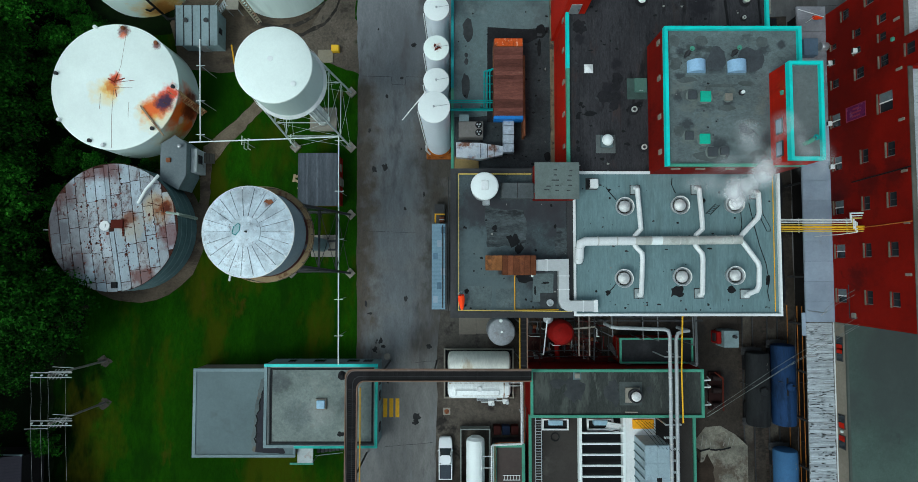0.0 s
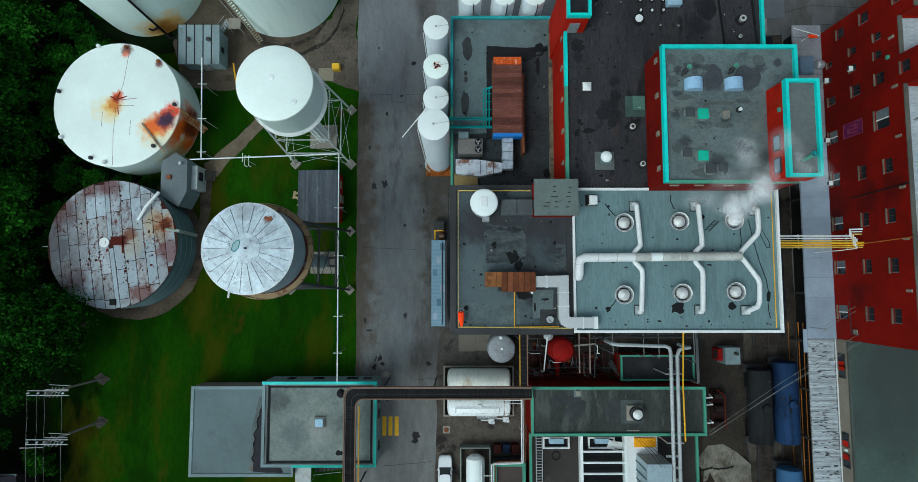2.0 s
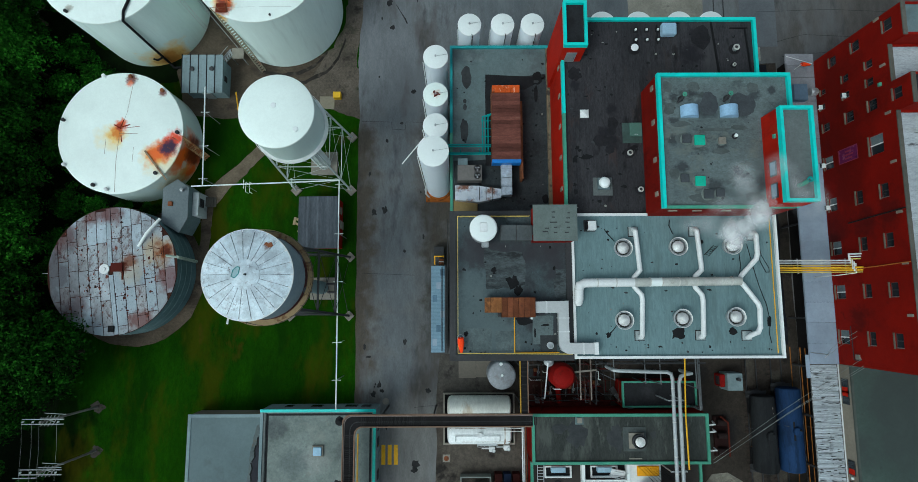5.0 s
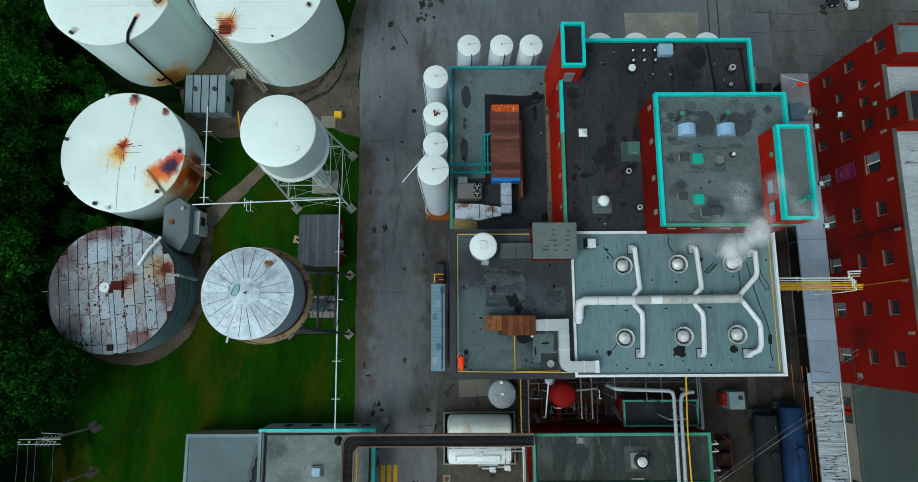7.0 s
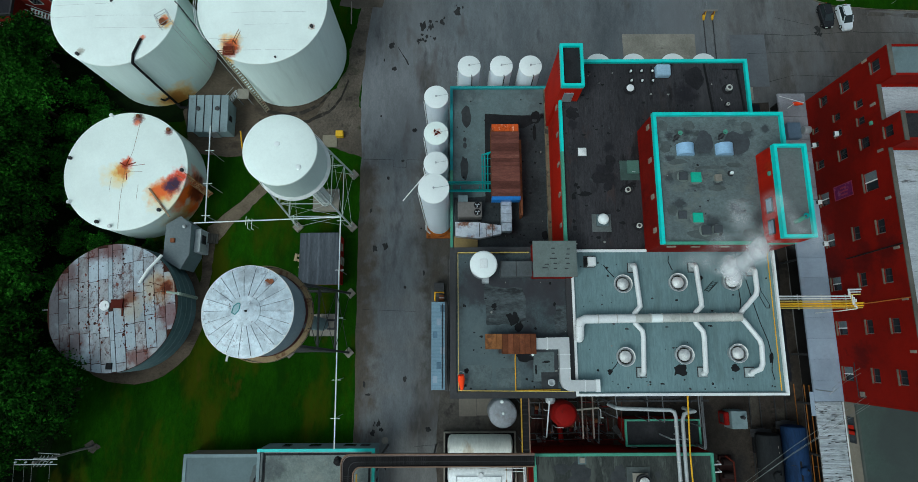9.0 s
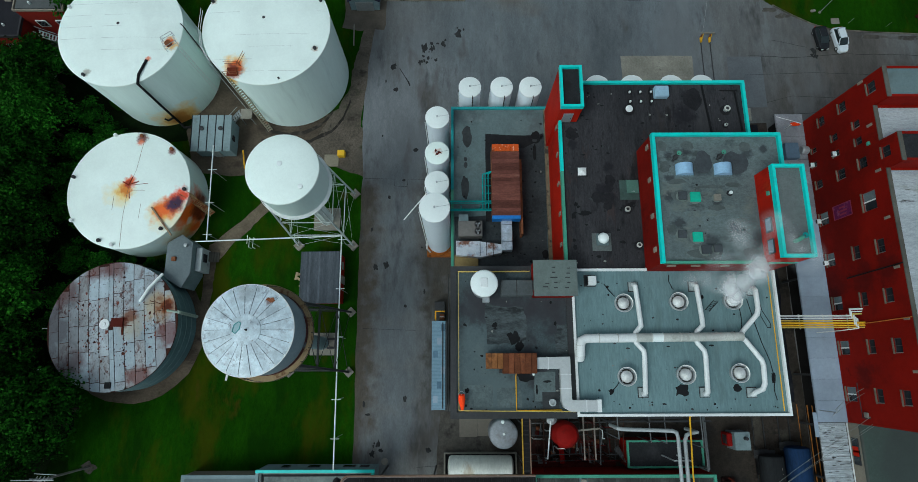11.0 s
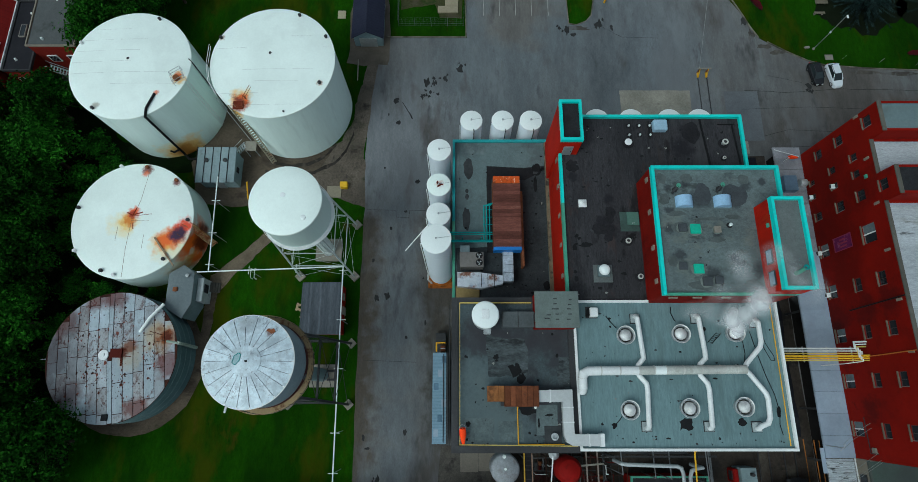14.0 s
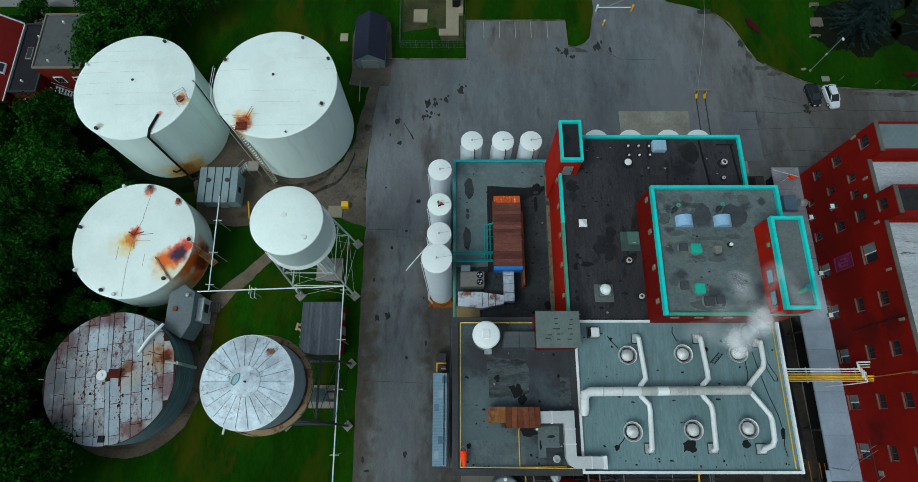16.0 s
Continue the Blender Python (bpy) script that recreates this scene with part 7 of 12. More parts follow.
part("tank_roof", Shape().lathe((WX, WY), [(3.98, 21.25), (4.06, 21.3), (4.06, 21.55), (3.94, 21.62), (2.0, 21.75), (0, 21.82)], 64), tank_paint("white_tower_roof", WHITE_TOP, []), wt)
part("balcony", Shape().lathe((WX, WY), [(3.9, 16.1), (4.32, 16.1), (4.32, 16.25), (3.9, 16.25), (3.9, 16.1)], 64), white_pipe, wt)
part("balcony_rail", Shape().lathe((WX, WY), [(4.28, 17.1), (4.33, 17.1), (4.33, 17.16), (4.28, 17.16), (4.28, 17.1)], 64), white_pipe, wt)
for k in range(16):
    a = 2 * math.pi * k / 16
    part("rail_post", Shape().bar((WX + 4.305 * math.cos(a), WY + 4.305 * math.sin(a), 16.2), (WX + 4.305 * math.cos(a), WY + 4.305 * math.sin(a), 17.1), 0.04), white_pipe, wt)
part("roof_vent", Shape().lathe((-19.5, 21.5), [(0, 21.7), (0.32, 21.72), (0.30, 21.86), (0, 21.93)], 16), white_paint, wt)
part("roof_vent", Shape().lathe((-17.1, 18.9), [(0, 21.6), (0.30, 21.62), (0.28, 21.8), (0, 21.88)], 16), white_paint, wt)
part("riser", Shape().lathe((WX, WY), [(0.95, -0.1), (0.95, 15.6)], 24), white_paint, wt, "thick white riser pipe")
part("riser_footing", Shape().box(WX - 1.9, WY - 1.7, -0.2, WX + 1.9, WY + 1.7, 0.25, 0.05), concrete, wt)
leg_white = mat("pale_grey_steel_paint", (0.50, 0.54, 0.52), 0.55, big=0.15, stains=((RUST, 0.6, 0.68, 0.6),))
def leg_at(sx, sy, z):
    o = 3.95 - 0.062 * z
    return (WX + sx * o, WY + sy * o - 0.06, z)
corners = [(1, 1), (1, -1), (-1, -1), (-1, 1)]
for sx, sy in corners:
    part("leg", Shape().bar(leg_at(sx, sy, 0.2), leg_at(sx, sy, 16.2), 0.19), leg_white, wt)
    x, y, _ = leg_at(sx, sy, 0)
    part("footing", Shape().prism([(x + 0.8, y), (x, y + 0.8), (x - 0.8, y), (x, y - 0.8)], -0.2, 0.3), concrete, wt, "square concrete footing")
for (a, c) in zip(corners, corners[1:] + corners[:1]):
    for z in (5.5, 11.0):
        part("strut", Shape().bar(leg_at(*a, z), leg_at(*c, z), 0.10), leg_white, wt)
    for z0, z1 in ((0.4, 5.5), (5.5, 11.0), (11.0, 16.0)):
        part("brace", Shape().tube([leg_at(*a, z0), leg_at(*c, z1)], 0.02, 4), leg_white, wt)
        part("brace", Shape().tube([leg_at(*c, z0), leg_at(*a, z1)], 0.02, 4), leg_white, wt)
rungs(wt, WX + 0.2, WY - 0.95, 0.3, 15.4, 0.2, -1.0, leg_white)

# silver-roofed elevated tank
se = thing("elevated_tank", (-19.4, 3.15, 0), "elevated tank with silvery segmented cone roof", "water tower")
EX, EY, ER, EZ = -19.4, 3.15, 4.25, 27.3
sil_shell = mat("blue_grey_tank_shell", (0.25, 0.31, 0.35), 0.6, big=0.15, stains=(((0.12, 0.05, 0.03), 0.5, 0.6, 0.7),))
part("tank_shell", Shape().lathe((EX, EY), [(0, 20.2), (2.0, 20.4), (3.9, 21.6), (4.15, 22.2), (4.15, EZ - 0.1), (0, EZ - 0.1)], 64), sil_shell, se)
part("rust_band", Shape().lathe((EX, EY), [(4.16, 22.2), (4.22, 22.2), (4.22, 22.9), (4.16, 22.9), (4.16, 22.2)], 64), mat("dark_red_rust_band", (0.07, 0.028, 0.024), 0.9, big=0.3, stains=(((0.15, 0.19, 0.22), 0.6, 0.52, 0.8),)), se, "rusty lower band")
part("roof_edge", Shape().lathe((EX, EY), [(ER - 0.15, EZ - 0.15), (ER + 0.03, EZ - 0.12), (ER + 0.03, EZ + 0.02), (ER - 0.15, EZ + 0.0), (ER - 0.15, EZ - 0.15)], 64), white_pipe, se)
part("roof_under", Shape().lathe((EX, EY), [(0, EZ - 0.2), (ER - 0.1, EZ - 0.2), (ER - 0.1, EZ - 0.08), (0, EZ + 0.80)], 48), dark_steel, se)
sector = mat("silvery_painted_sheet", (0.56, 0.64, 0.69), 0.5, 0.05, big=0.2, big_scale=0.9, fine=0.16, fine_scale=2.5, stains=(((0.78, 0.84, 0.88), 1.3, 0.54, 0.6), ((0.36, 0.41, 0.46), 0.9, 0.53, 0.65), ((0.22, 0.24, 0.27), 2.2, 0.55, 0.8, 0.5, 0.47), ((0.11, 0.075, 0.07), 4.0, 0.58, 0.9, 0.5, 0.5), ((0.16, 0.12, 0.11), 5.0, 0.64, 0.8)), vary=0.12, spots=[((0.15, 0.07, 0.06), (-17.6, 5.8, 27.5), 0.5, 0.8), ((0.27, 0.28, 0.30), (-19.8, 6.6, 27.4), 1.3, 0.5)])
NS = 22
for k in range(NS):
    a0, a1 = 360 * k / NS + 0.35, 360 * (k + 1) / NS - 0.35
    part("roof_segment", Shape().lathe((EX, EY), [(1.36, EZ + 0.52), (4.22, EZ - 0.06), (4.22, EZ + 0.02), (1.36, EZ + 0.60), (1.36, EZ + 0.52)], 4, a0, a1), sector, se)
    a = radians(360 * k / NS)
    reach = 4.2 - 1.1 * abs(math.sin(k * 2.3)) * (k % 3 == 0)
    part("seam_rib", Shape().bar((EX + 1.4 * math.cos(a), EY + 1.4 * math.sin(a), EZ + 0.60), (EX + reach * math.cos(a), EY + reach * math.sin(a), EZ + 0.60 - 0.2036 * (reach - 1.4)), 0.022 + 0.02 * (k % 4 == 1), 0.06), mat("dark_seam", (0.13, 0.15, 0.17), 0.7, stains=(((0.5, 0.56, 0.6), 1.2, 0.52, 0.8),)) if k == 0 else bpy.data.materials["dark_seam"], se)
    part("rim_clip", Shape().bar((EX + 4.02 * math.cos(a), EY + 4.02 * math.sin(a), EZ + 0.07), (EX + 4.24 * math.cos(a), EY + 4.24 * math.sin(a), EZ + 0.03), 0.09, 0.05), white_pipe, se)
part("roof_crown", Shape().lathe((EX, EY), [(0, EZ + 0.5), (1.40, EZ + 0.52), (1.40, EZ + 0.64), (0, EZ + 0.88)], 40), sector, se)
lid_outline = [(EX - 1.15, EY - 0.15), (EX - 0.85, EY - 0.35), (EX - 0.5, EY + 0.05), (EX - 0.42, EY + 0.6), (EX - 0.62, EY + 0.72), (EX - 1.0, EY + 0.45)]
part("manhole", Shape().prism(lid_outline, EZ + 0.62, EZ + 0.80), mat("pale_teal_lid", (0.36, 0.50, 0.53), 0.6), se, "pale teal hatch lid")
for p, q in zip(lid_outline, lid_outline[1:] + lid_outline[:1]):
    part("hatch_edge", Shape().bar((*p, EZ + 0.81), (*q, EZ + 0.81), 0.05), teal_paint, se)
part("overflow_spout", Shape().tube([(EX - 1.6, EY - 4.0, EZ - 0.1), (EX - 1.7, EY - 4.5, EZ - 0.15)], 0.1, 8), white_pipe, se)
part("finial", Shape().disc((EX + 0.15, EY - 0.02), 0.1, 0.06, EZ + 0.85, EZ + 1.2, 10), dark_steel, se)
part("rust_scar", Shape().prism(blot(EX + 1.9, EY + 2.7, 0.45, 0.25, 3.0, 12, 0.9), EZ + 0.05, EZ + 0.23), rust_steel, se)
rail_tan = mat("rusty_tan_rail_paint", (0.30, 0.22, 0.12), 0.7, stains=((RUST_DARK, 0.9, 0.52, 0.8),))
for z in (22.3, 22.9, 23.4):
    part("balcony_ring", Shape().lathe((EX, EY), [(4.75, z), (4.80, z), (4.80, z + 0.05), (4.75, z + 0.05), (4.75, z)], 64), rail_tan if z > 22.5 else dark_steel, se)
part("balcony", Shape().lathe((EX, EY), [(4.2, 22.15), (4.8, 22.15), (4.8, 22.28), (4.2, 22.28), (4.2, 22.15)], 64), rail_tan, se)
for k in range(20):
    a = 2 * math.pi * k / 20
    part("rail_post", Shape().bar((EX + 4.77 * math.cos(a), EY + 4.77 * math.sin(a), 22.2), (EX + 4.77 * math.cos(a), EY + 4.77 * math.sin(a), 23.4), 0.05), dark_steel, se)
def eleg(sx, sy, z):
    o = 4.14 - 0.045 * z
    return (EX + sx * o, EY + sy * o, z)
for sx, sy in corners:
    part("leg", Shape().bar(eleg(sx, sy, 0.2), eleg(sx, sy, 22.0), 0.27), dark_steel, se)
    x, y, _ = eleg(sx, sy, 0)
    part("footing", Shape().prism([(x + 0.75, y), (x, y + 0.75), (x - 0.75, y), (x, y - 0.75)], -0.2, 0.28), concrete, se, "square concrete footing")
for (a, c) in zip(corners, corners[1:] + corners[:1]):
    for z in (7.5, 15.0):
        part("strut", Shape().bar(eleg(*a, z), eleg(*c, z), 0.22), dark_steel, se)
    for z0, z1 in ((0.4, 7.5), (7.5, 15.0), (15.0, 22.0)):
        part("brace", Shape().tube([eleg(*a, z0), eleg(*c, z1)], 0.04, 5), dark_steel, se)
        part("brace", Shape().tube([eleg(*c, z0), eleg(*a, z1)], 0.04, 5), dark_steel, se)
part("riser", Shape().lathe((EX + 0.3, EY - 0.2), [(0.9, -0.1), (0.9, 20.6)], 24), grey_wall, se)
solid("valve_slab", Shape().box(-20.8, 1.3, -0.1, -16.9, 4.4, 0.22, 0.05), concrete, "pale concrete slab under a bent pipe", "slab")
solid("valve_pipe", Shape().tube([(-18.3, 2.3, 0.5), (-17.2, 2.3, 0.5), (-17.2, 3.5, 0.5), (-18.3, 3.5, 0.5)], 0.14, 8), dark_steel, "dark bent valve pipe on the slab", "pipe")

# white silos
def silo(x, y, r, h, label, rust=False, m=None):
    b = thing("silo", (x, y, 0), label, "silo", "white silos")
    part("body", Shape().lathe((x, y), [(0, -0.1), (r, -0.1), (r, h - 0.15), (0, h - 0.15)], 36), m or white_pipe, b)
    part("roof", Shape().lathe((x, y), [(r, h - 0.2), (r + 0.05, h - 0.17), (r + 0.05, h - 0.04), (r * 0.95, h), (0, h + 0.18)], 36), tank_paint("white_silo_roof_rusted", WHITE_TOP, [((0.55, 0.20, 0.08), (x + 0.1, y + 0.1, h), 0.7, 0.5)]) if rust else white_paint, b)
    if rust:
        part("rust_scar", Shape().prism([(x + u, y + v) for u, v in ((-0.15, 0.5), (0.02, 0.15), (0.35, 0.2), (0.62, -0.15), (0.3, -0.12), (0.12, -0.3), (-0.2, -0.42), (-0.12, -0.1), (-0.3, 0.22))], h - 0.1, h + 0.185), mat("dark_red_rust_scar", (0.10, 0.018, 0.010), 0.9), b, "dark red rust scar")
    part("roof_pipe", Shape().tube([(x + 0.05, y, h + 0.22), (x + r * 0.5, y + 0.12, h + 0.2), (x + r, y + 0.3, h + 0.1)], 0.022, 5), steel, b)
    if y > 34.8:
        part("down_pipe", Shape().tube([(x + 0.3, y - r + 0.1, h + 0.1), (x + 0.35, y - r - 0.08, h - 0.3), (x + 0.35, y - r - 0.08, 1.0)], 0.06, 6), dark_steel, b)
    part("vent", Shape().disc((x, y), 0.12, 0.1, h, h + 0.4, 10), steel, b)
    part("fill_pipe", Shape().tube([(x - r - 0.25, y - 0.5, 0.0), (x - r - 0.25, y - 0.5, 1.6), (x - r - 0.1, y - 0.4, 2.2), (x - r - 0.1, y - 0.4, h - 0.6)], 0.05, 6), white_pipe, b)
    return b
white_shell = mat("dull_white_silo_paint", (0.82, 0.87, 0.92), 0.55, big=0.08, fine=0.05, stains=(((0.50, 0.52, 0.53), 0.3, 0.60, 0.6),), stretch=(1, 1, 0.15))
for k, (x, y, h) in enumerate([(-2.6, 30.6, 14.0), (-2.6, 25.8, 14.0), (-2.6, 21.9, 14.0)]):
    silo(x, y, 1.47, h, "plain white cylindrical silo beside the block" if k != 1 else "white silo with a rust spot on its roof", k == 1, white_shell)
tall = silo(-2.65, 17.26, 1.7, 19.0, "tallest white silo with a rusted foot", False, tank_paint("white_silo_rusted_foot", (0.82, 0.87, 0.92), []))
part("rust_foot", Shape().lathe((-2.65, 17.26), [(1.71, 0), (1.78, 0), (1.74, 1.6), (1.71, 1.6), (1.71, 0)], 36), mat("orange_foot_rust", (0.50, 0.15, 0.02), 0.9, big=0.3, big_scale=0.8, stains=(((0.75, 0.72, 0.66), 0.7, 0.56, 0.9), ((0.12, 0.035, 0.012), 0.9, 0.56, 0.8)), stretch=(1, 1, 0.5)), tall, "orange rusted foot")
part("footing", Shape().box(-4.5, 15.2, -0.2, -0.9, 19.2, 0.3, 0.05), mat("orange_stained_footing", (0.30, 0.10, 0.02), 0.9, big=0.4, big_scale=0.8, stains=(((0.06, 0.025, 0.012), 0.9, 0.52, 0.8),)), tall)
part("fill_bend", Shape().tube([(-4.0, 15.9, 0.4), (-4.45, 16.2, 1.5), (-4.3, 16.8, 3.5)], 0.14, 8), white_pipe, tall)
for x, y in ((1.6, 35.3), (5.75, 35.3), (9.5, 35.3)):
    silo(x, y, 1.42, 13.0, "plain white silo behind the block", False, white_shell)
for x in (17.9, 22.4, 27.4, 31.3):
    silo(x, 34.6, 1.6, 14.3, "white silo mostly hidden behind the tall block", False, white_shell)
solid("loading_spout", Shape().tube([(-3.9, 21.2, 12.0), (-5.8, 19.2, 11.2), (-6.9, 18.0, 10.8)], 0.075, 8), white_pipe, "white loading spout reaching out from a silo", "pipe")

# ---- office, annex and western sheds ----
office = block(-25.6, -23.85, -10.7, -13.0, 4.2, grey_wall, mat("weathered_office_roof", (0.195, 0.226, 0.208), 0.8, big=0.25, big_scale=0.2, fine=0.25, stains=(((0.105, 0.122, 0.122), 0.16, 0.52, 0.7), ((0.27, 0.285, 0.25), 0.25, 0.57, 0.6), ((0.05, 0.052, 0.05), 1.6, 0.60, 0.7, 0.3, 0.52), ((0.20, 0.16, 0.11), 0.5, 0.62, 0.5)), under=[((0.27, 0.285, 0.265), (-18.3, -19.2, 4.2), 2.6, 0.7), ((0.095, 0.11, 0.112), (-14.6, -18.2, 4.2), 2.4, 0.7), ((0.075, 0.085, 0.088), (-24.0, -15.2, 4.2), 2.4, 0.7), ((0.10, 0.118, 0.12), (-21.2, -19.6, 4.2), 2.6, 0.6)]), grey_wall, "low office block with weathered roof and turquoise rim", 0.38, 0.3)
worn_rim = mat("worn_green_turquoise_rim", (0.065, 0.40, 0.33), 0.6, big=0.25, big_scale=0.4, stains=(((0.04, 0.22, 0.18), 0.5, 0.55, 0.7), ((0.16, 0.42, 0.36), 0.8, 0.60, 0.5)))
for x0, y0, x1, y1 in ((-25.66, -13.30, -10.64, -12.94), (-11.02, -23.6, -10.64, -13.31), (-21.6, -23.92, -10.64, -23.61)):
    part("rim_cap", Shape().box(x0, y0, 4.3, x1, y1, 4.56), cyan if y0 > -14 else worn_rim, office, "turquoise metal rim cap")
part("inner_upstand", Shape().box(-25.2, -23.45, 4.1, -24.95, -13.4, 4.42), roof_grey, office)
part("roof_border", Shape().rim(-24.9, -23.4, -11.2, -13.5, 0.28, 4.1, 4.206), roof_dark, office, "dark tarred roof border")
for x, w in ((-22.6, 1.0), (-18.9, 1.5), (-14.3, 1.6), (-12.3, 1.2)):
    win = part("window", Shape().box(x - w / 2, -12.99, 1.3, x + w / 2, -12.9, 2.5), dark_steel, office)
    part("pane", Shape().box(x - w / 2 + 0.08, -12.899, 1.38, x + w / 2 - 0.08, -12.87, 2.42), glass, win)
for y in (-15.5, -17.6, -21.8):
    win = part("window", Shape().box(-10.69, y - 0.6, 1.3, -10.6, y + 0.6, 2.6), dark_steel, office)
    part("pane", Shape().box(-10.599, y - 0.5, 1.4, -10.57, y + 0.5, 2.5), glass, win)
part("door", Shape().box(-10.69, -20.2, 0.0, -10.58, -19.1, 2.1), grey_wall, office)
sky_b = thing("office_skylight", (-18.1, -18.2, 4.2), "small pale blue box skylight", "skylight")
part("curb", Shape().box(-18.8, -18.9, 4.19, -17.4, -17.5, 4.5), concrete, sky_b)
part("lid", Shape().box(-18.65, -18.75, 4.5, -17.55, -17.65, 4.75, 0.08), mat("pale_blue_skylight", (0.26, 0.42, 0.56), 0.3), sky_b)
pot_vent(-15.4, -14.5, 4.2, 0.35, 0.35, black, "black round roof drain vent")
stain_on(office, -15.5, -22.2, 0.5, 0.35, 4.2, 91)
annex = thing("office_annex", (-30.3, -19.5, 0), "plain grey annex with smooth flat roof", "building")
outline = [(-35.3, -25.3), (-21.8, -25.3), (-21.8, -23.9), (-25.66, -23.9), (-25.66, -13.8), (-35.3, -13.8)]
part("wall", Shape().prism(outline, -0.3, 3.35), beige_wall, annex)
part("roof", Shape().prism([(-35.0, -25.0), (-22.0, -25.0), (-22.0, -24.1), (-25.7, -24.1), (-25.7, -14.1), (-35.0, -14.1)], 3.3, 3.52), roof_light, annex)
for a in ((-35.4, -25.4, -35.0, -13.7), (-35.0, -14.1, -25.7, -13.7), (-35.0, -25.4, -21.7, -25.02), (-21.98, -25.0, -21.7, -23.95)):
    part("roof_edge", Shape().box(a[0], a[1], 3.3, a[2], a[3], 3.62), grey_wall, annex)
part("stained_strip", Shape().prism(ragged([(-27.4, -24.6), (-26.6, -24.8), (-26.5, -20), (-26.3, -17), (-26.0, -14.9), (-26.4, -15.2), (-26.9, -17.2), (-27.2, -20.5), (-27.5, -22.5)], 0.3, 0.22, 14), 3.45, 3.524), mat("brown_grey_damp_stain", (0.118, 0.140, 0.140), 0.8, big=0.25, big_scale=0.5, stains=(((0.16, 0.125, 0.085), 0.6, 0.54, 0.8), ((0.14, 0.17, 0.172), 0.5, 0.56, 0.7))), annex, "brown damp stain")
part("tar_strip", Shape().prism(ragged([(-26.95, -24.7), (-23.0, -24.85), (-23.3, -24.15), (-25.75, -24.12), (-25.75, -15.6), (-26.0, -15.4), (-26.2, -17.5), (-26.5, -19), (-26.9, -20), (-26.9, -22.6)], 0.3, 0.18, 4), 3.45, 3.527), mat("slate_black_felt", (0.030, 0.029, 0.035), 0.85, big=0.3, big_scale=0.4), annex, "slate black felt strip")
torn = [(-26.15, -16.6), (-26.3, -17.6), (-26.55, -18.4), (-26.5, -19.2), (-26.9, -19.8), (-26.75, -20.6), (-27.0, -21.3), (-26.85, -22.2), (-27.1, -22.9), (-26.9, -23.5)]
for k, (p, q) in enumerate(zip(torn, torn[1:])):
    part("torn_edge", Shape().prism(ragged([(p[0] - 0.1, p[1]), (q[0] - 0.1, q[1]), (q[0] + 0.08 + 0.05 * (k % 3), q[1]), (p[0] + 0.08, p[1])], 0.25, 0.12, k), 3.45, 3.532 + 0.0004 * k), soot, annex, "black torn felt edge")
entry = thing("entrance_canopy", (-20.4, -25.3, 0), "small white entrance canopy with steel steps", "canopy")
part("roof", Shape().box(-21.6, -26.4, 2.7, -19.5, -24.0, 2.85, 0.05), mat("pale_canopy_paint", (0.42, 0.45, 0.45), 0.6, big=0.2, stains=(((0.30, 0.20, 0.15), 0.8, 0.58, 0.6),)), entry)
part("fascia", Shape().box(-22.6, -26.62, 2.6, -19.45, -26.41, 2.86), cyan_green, entry, "faded green fascia")
for x in (-21.5, -19.6):
    part("post", Shape().bar((x, -26.4, -0.05), (x, -26.4, 2.7), 0.1), steel, entry)
for k in range(7):
    part("step", Shape().box(-19.4 + 0.5 * k, -25.6, -0.05, -19.0 + 0.5 * k, -24.4, 1.25 - 0.17 * k), dark_steel, entry)
part("handrail", Shape().tube([(-19.4, -25.65, 2.2), (-15.9, -25.65, 1.0)], 0.04, 6), steel, entry)
solid("flower_pot", Shape().disc((-9.9, -12.6), 0.35, 0.45, -0.02, 0.6, 14), concrete, "round concrete planter by the office corner", "planter")

ridged = thing("metal_shed", (-36.1, 33.2, 0), "pale shed with dark-seamed metal roof", "shed")
part("wall", Shape().box(-38.8, 30.9, -0.2, -33.5, 35.6, 3.0), grey_wall, ridged)
shed_sheet = mat("pale_ribbed_sheet", (0.21, 0.265, 0.28), 0.65, big=0.15, vary=0.08, stains=(((0.12, 0.14, 0.14), 0.6, 0.57, 0.6),))
for k in range(5):
    x0 = -39.1 + k * 1.17
    s = Shape()
    s.add([(x0 + 0.04, 30.5, 3.0), (x0 + 1.11, 30.5, 3.0), (x0 + 1.11, 36.0, 3.35), (x0 + 0.04, 36.0, 3.35), (x0 + 0.04, 30.5, 3.1), (x0 + 1.11, 30.5, 3.1), (x0 + 1.11, 36.0, 3.45), (x0 + 0.04, 36.0, 3.45)], [(3, 2, 1, 0), (4, 5, 6, 7), (0, 1, 5, 4), (1, 2, 6, 5), (2, 3, 7, 6), (3, 0, 4, 7)])
    part("roof_sheet", s, shed_sheet, ridged)
    part("seam", Shape().bar((x0, 30.45, 3.12), (x0, 36.05, 3.47), 0.09, 0.12), black, ridged)
for x in (-37.6, -34.8):
    part("vent", Shape().lathe((x, 33.9), [(0, 3.2), (0.26, 3.25), (0.26, 3.5), (0.34, 3.55), (0, 3.7)], 14), dark_steel, ridged)
part("door", Shape().box(-36.6, 30.78, 0, -35.4, 30.89, 2.1), steel, ridged)
part("window", Shape().box(-33.49, 32.6, 1.4, -33.4, 33.4, 2.2), black, ridged)
pump = thing("pump_house", (-38.3, 13.9, 0), "six-sided grey pump house between the tanks", "shed")
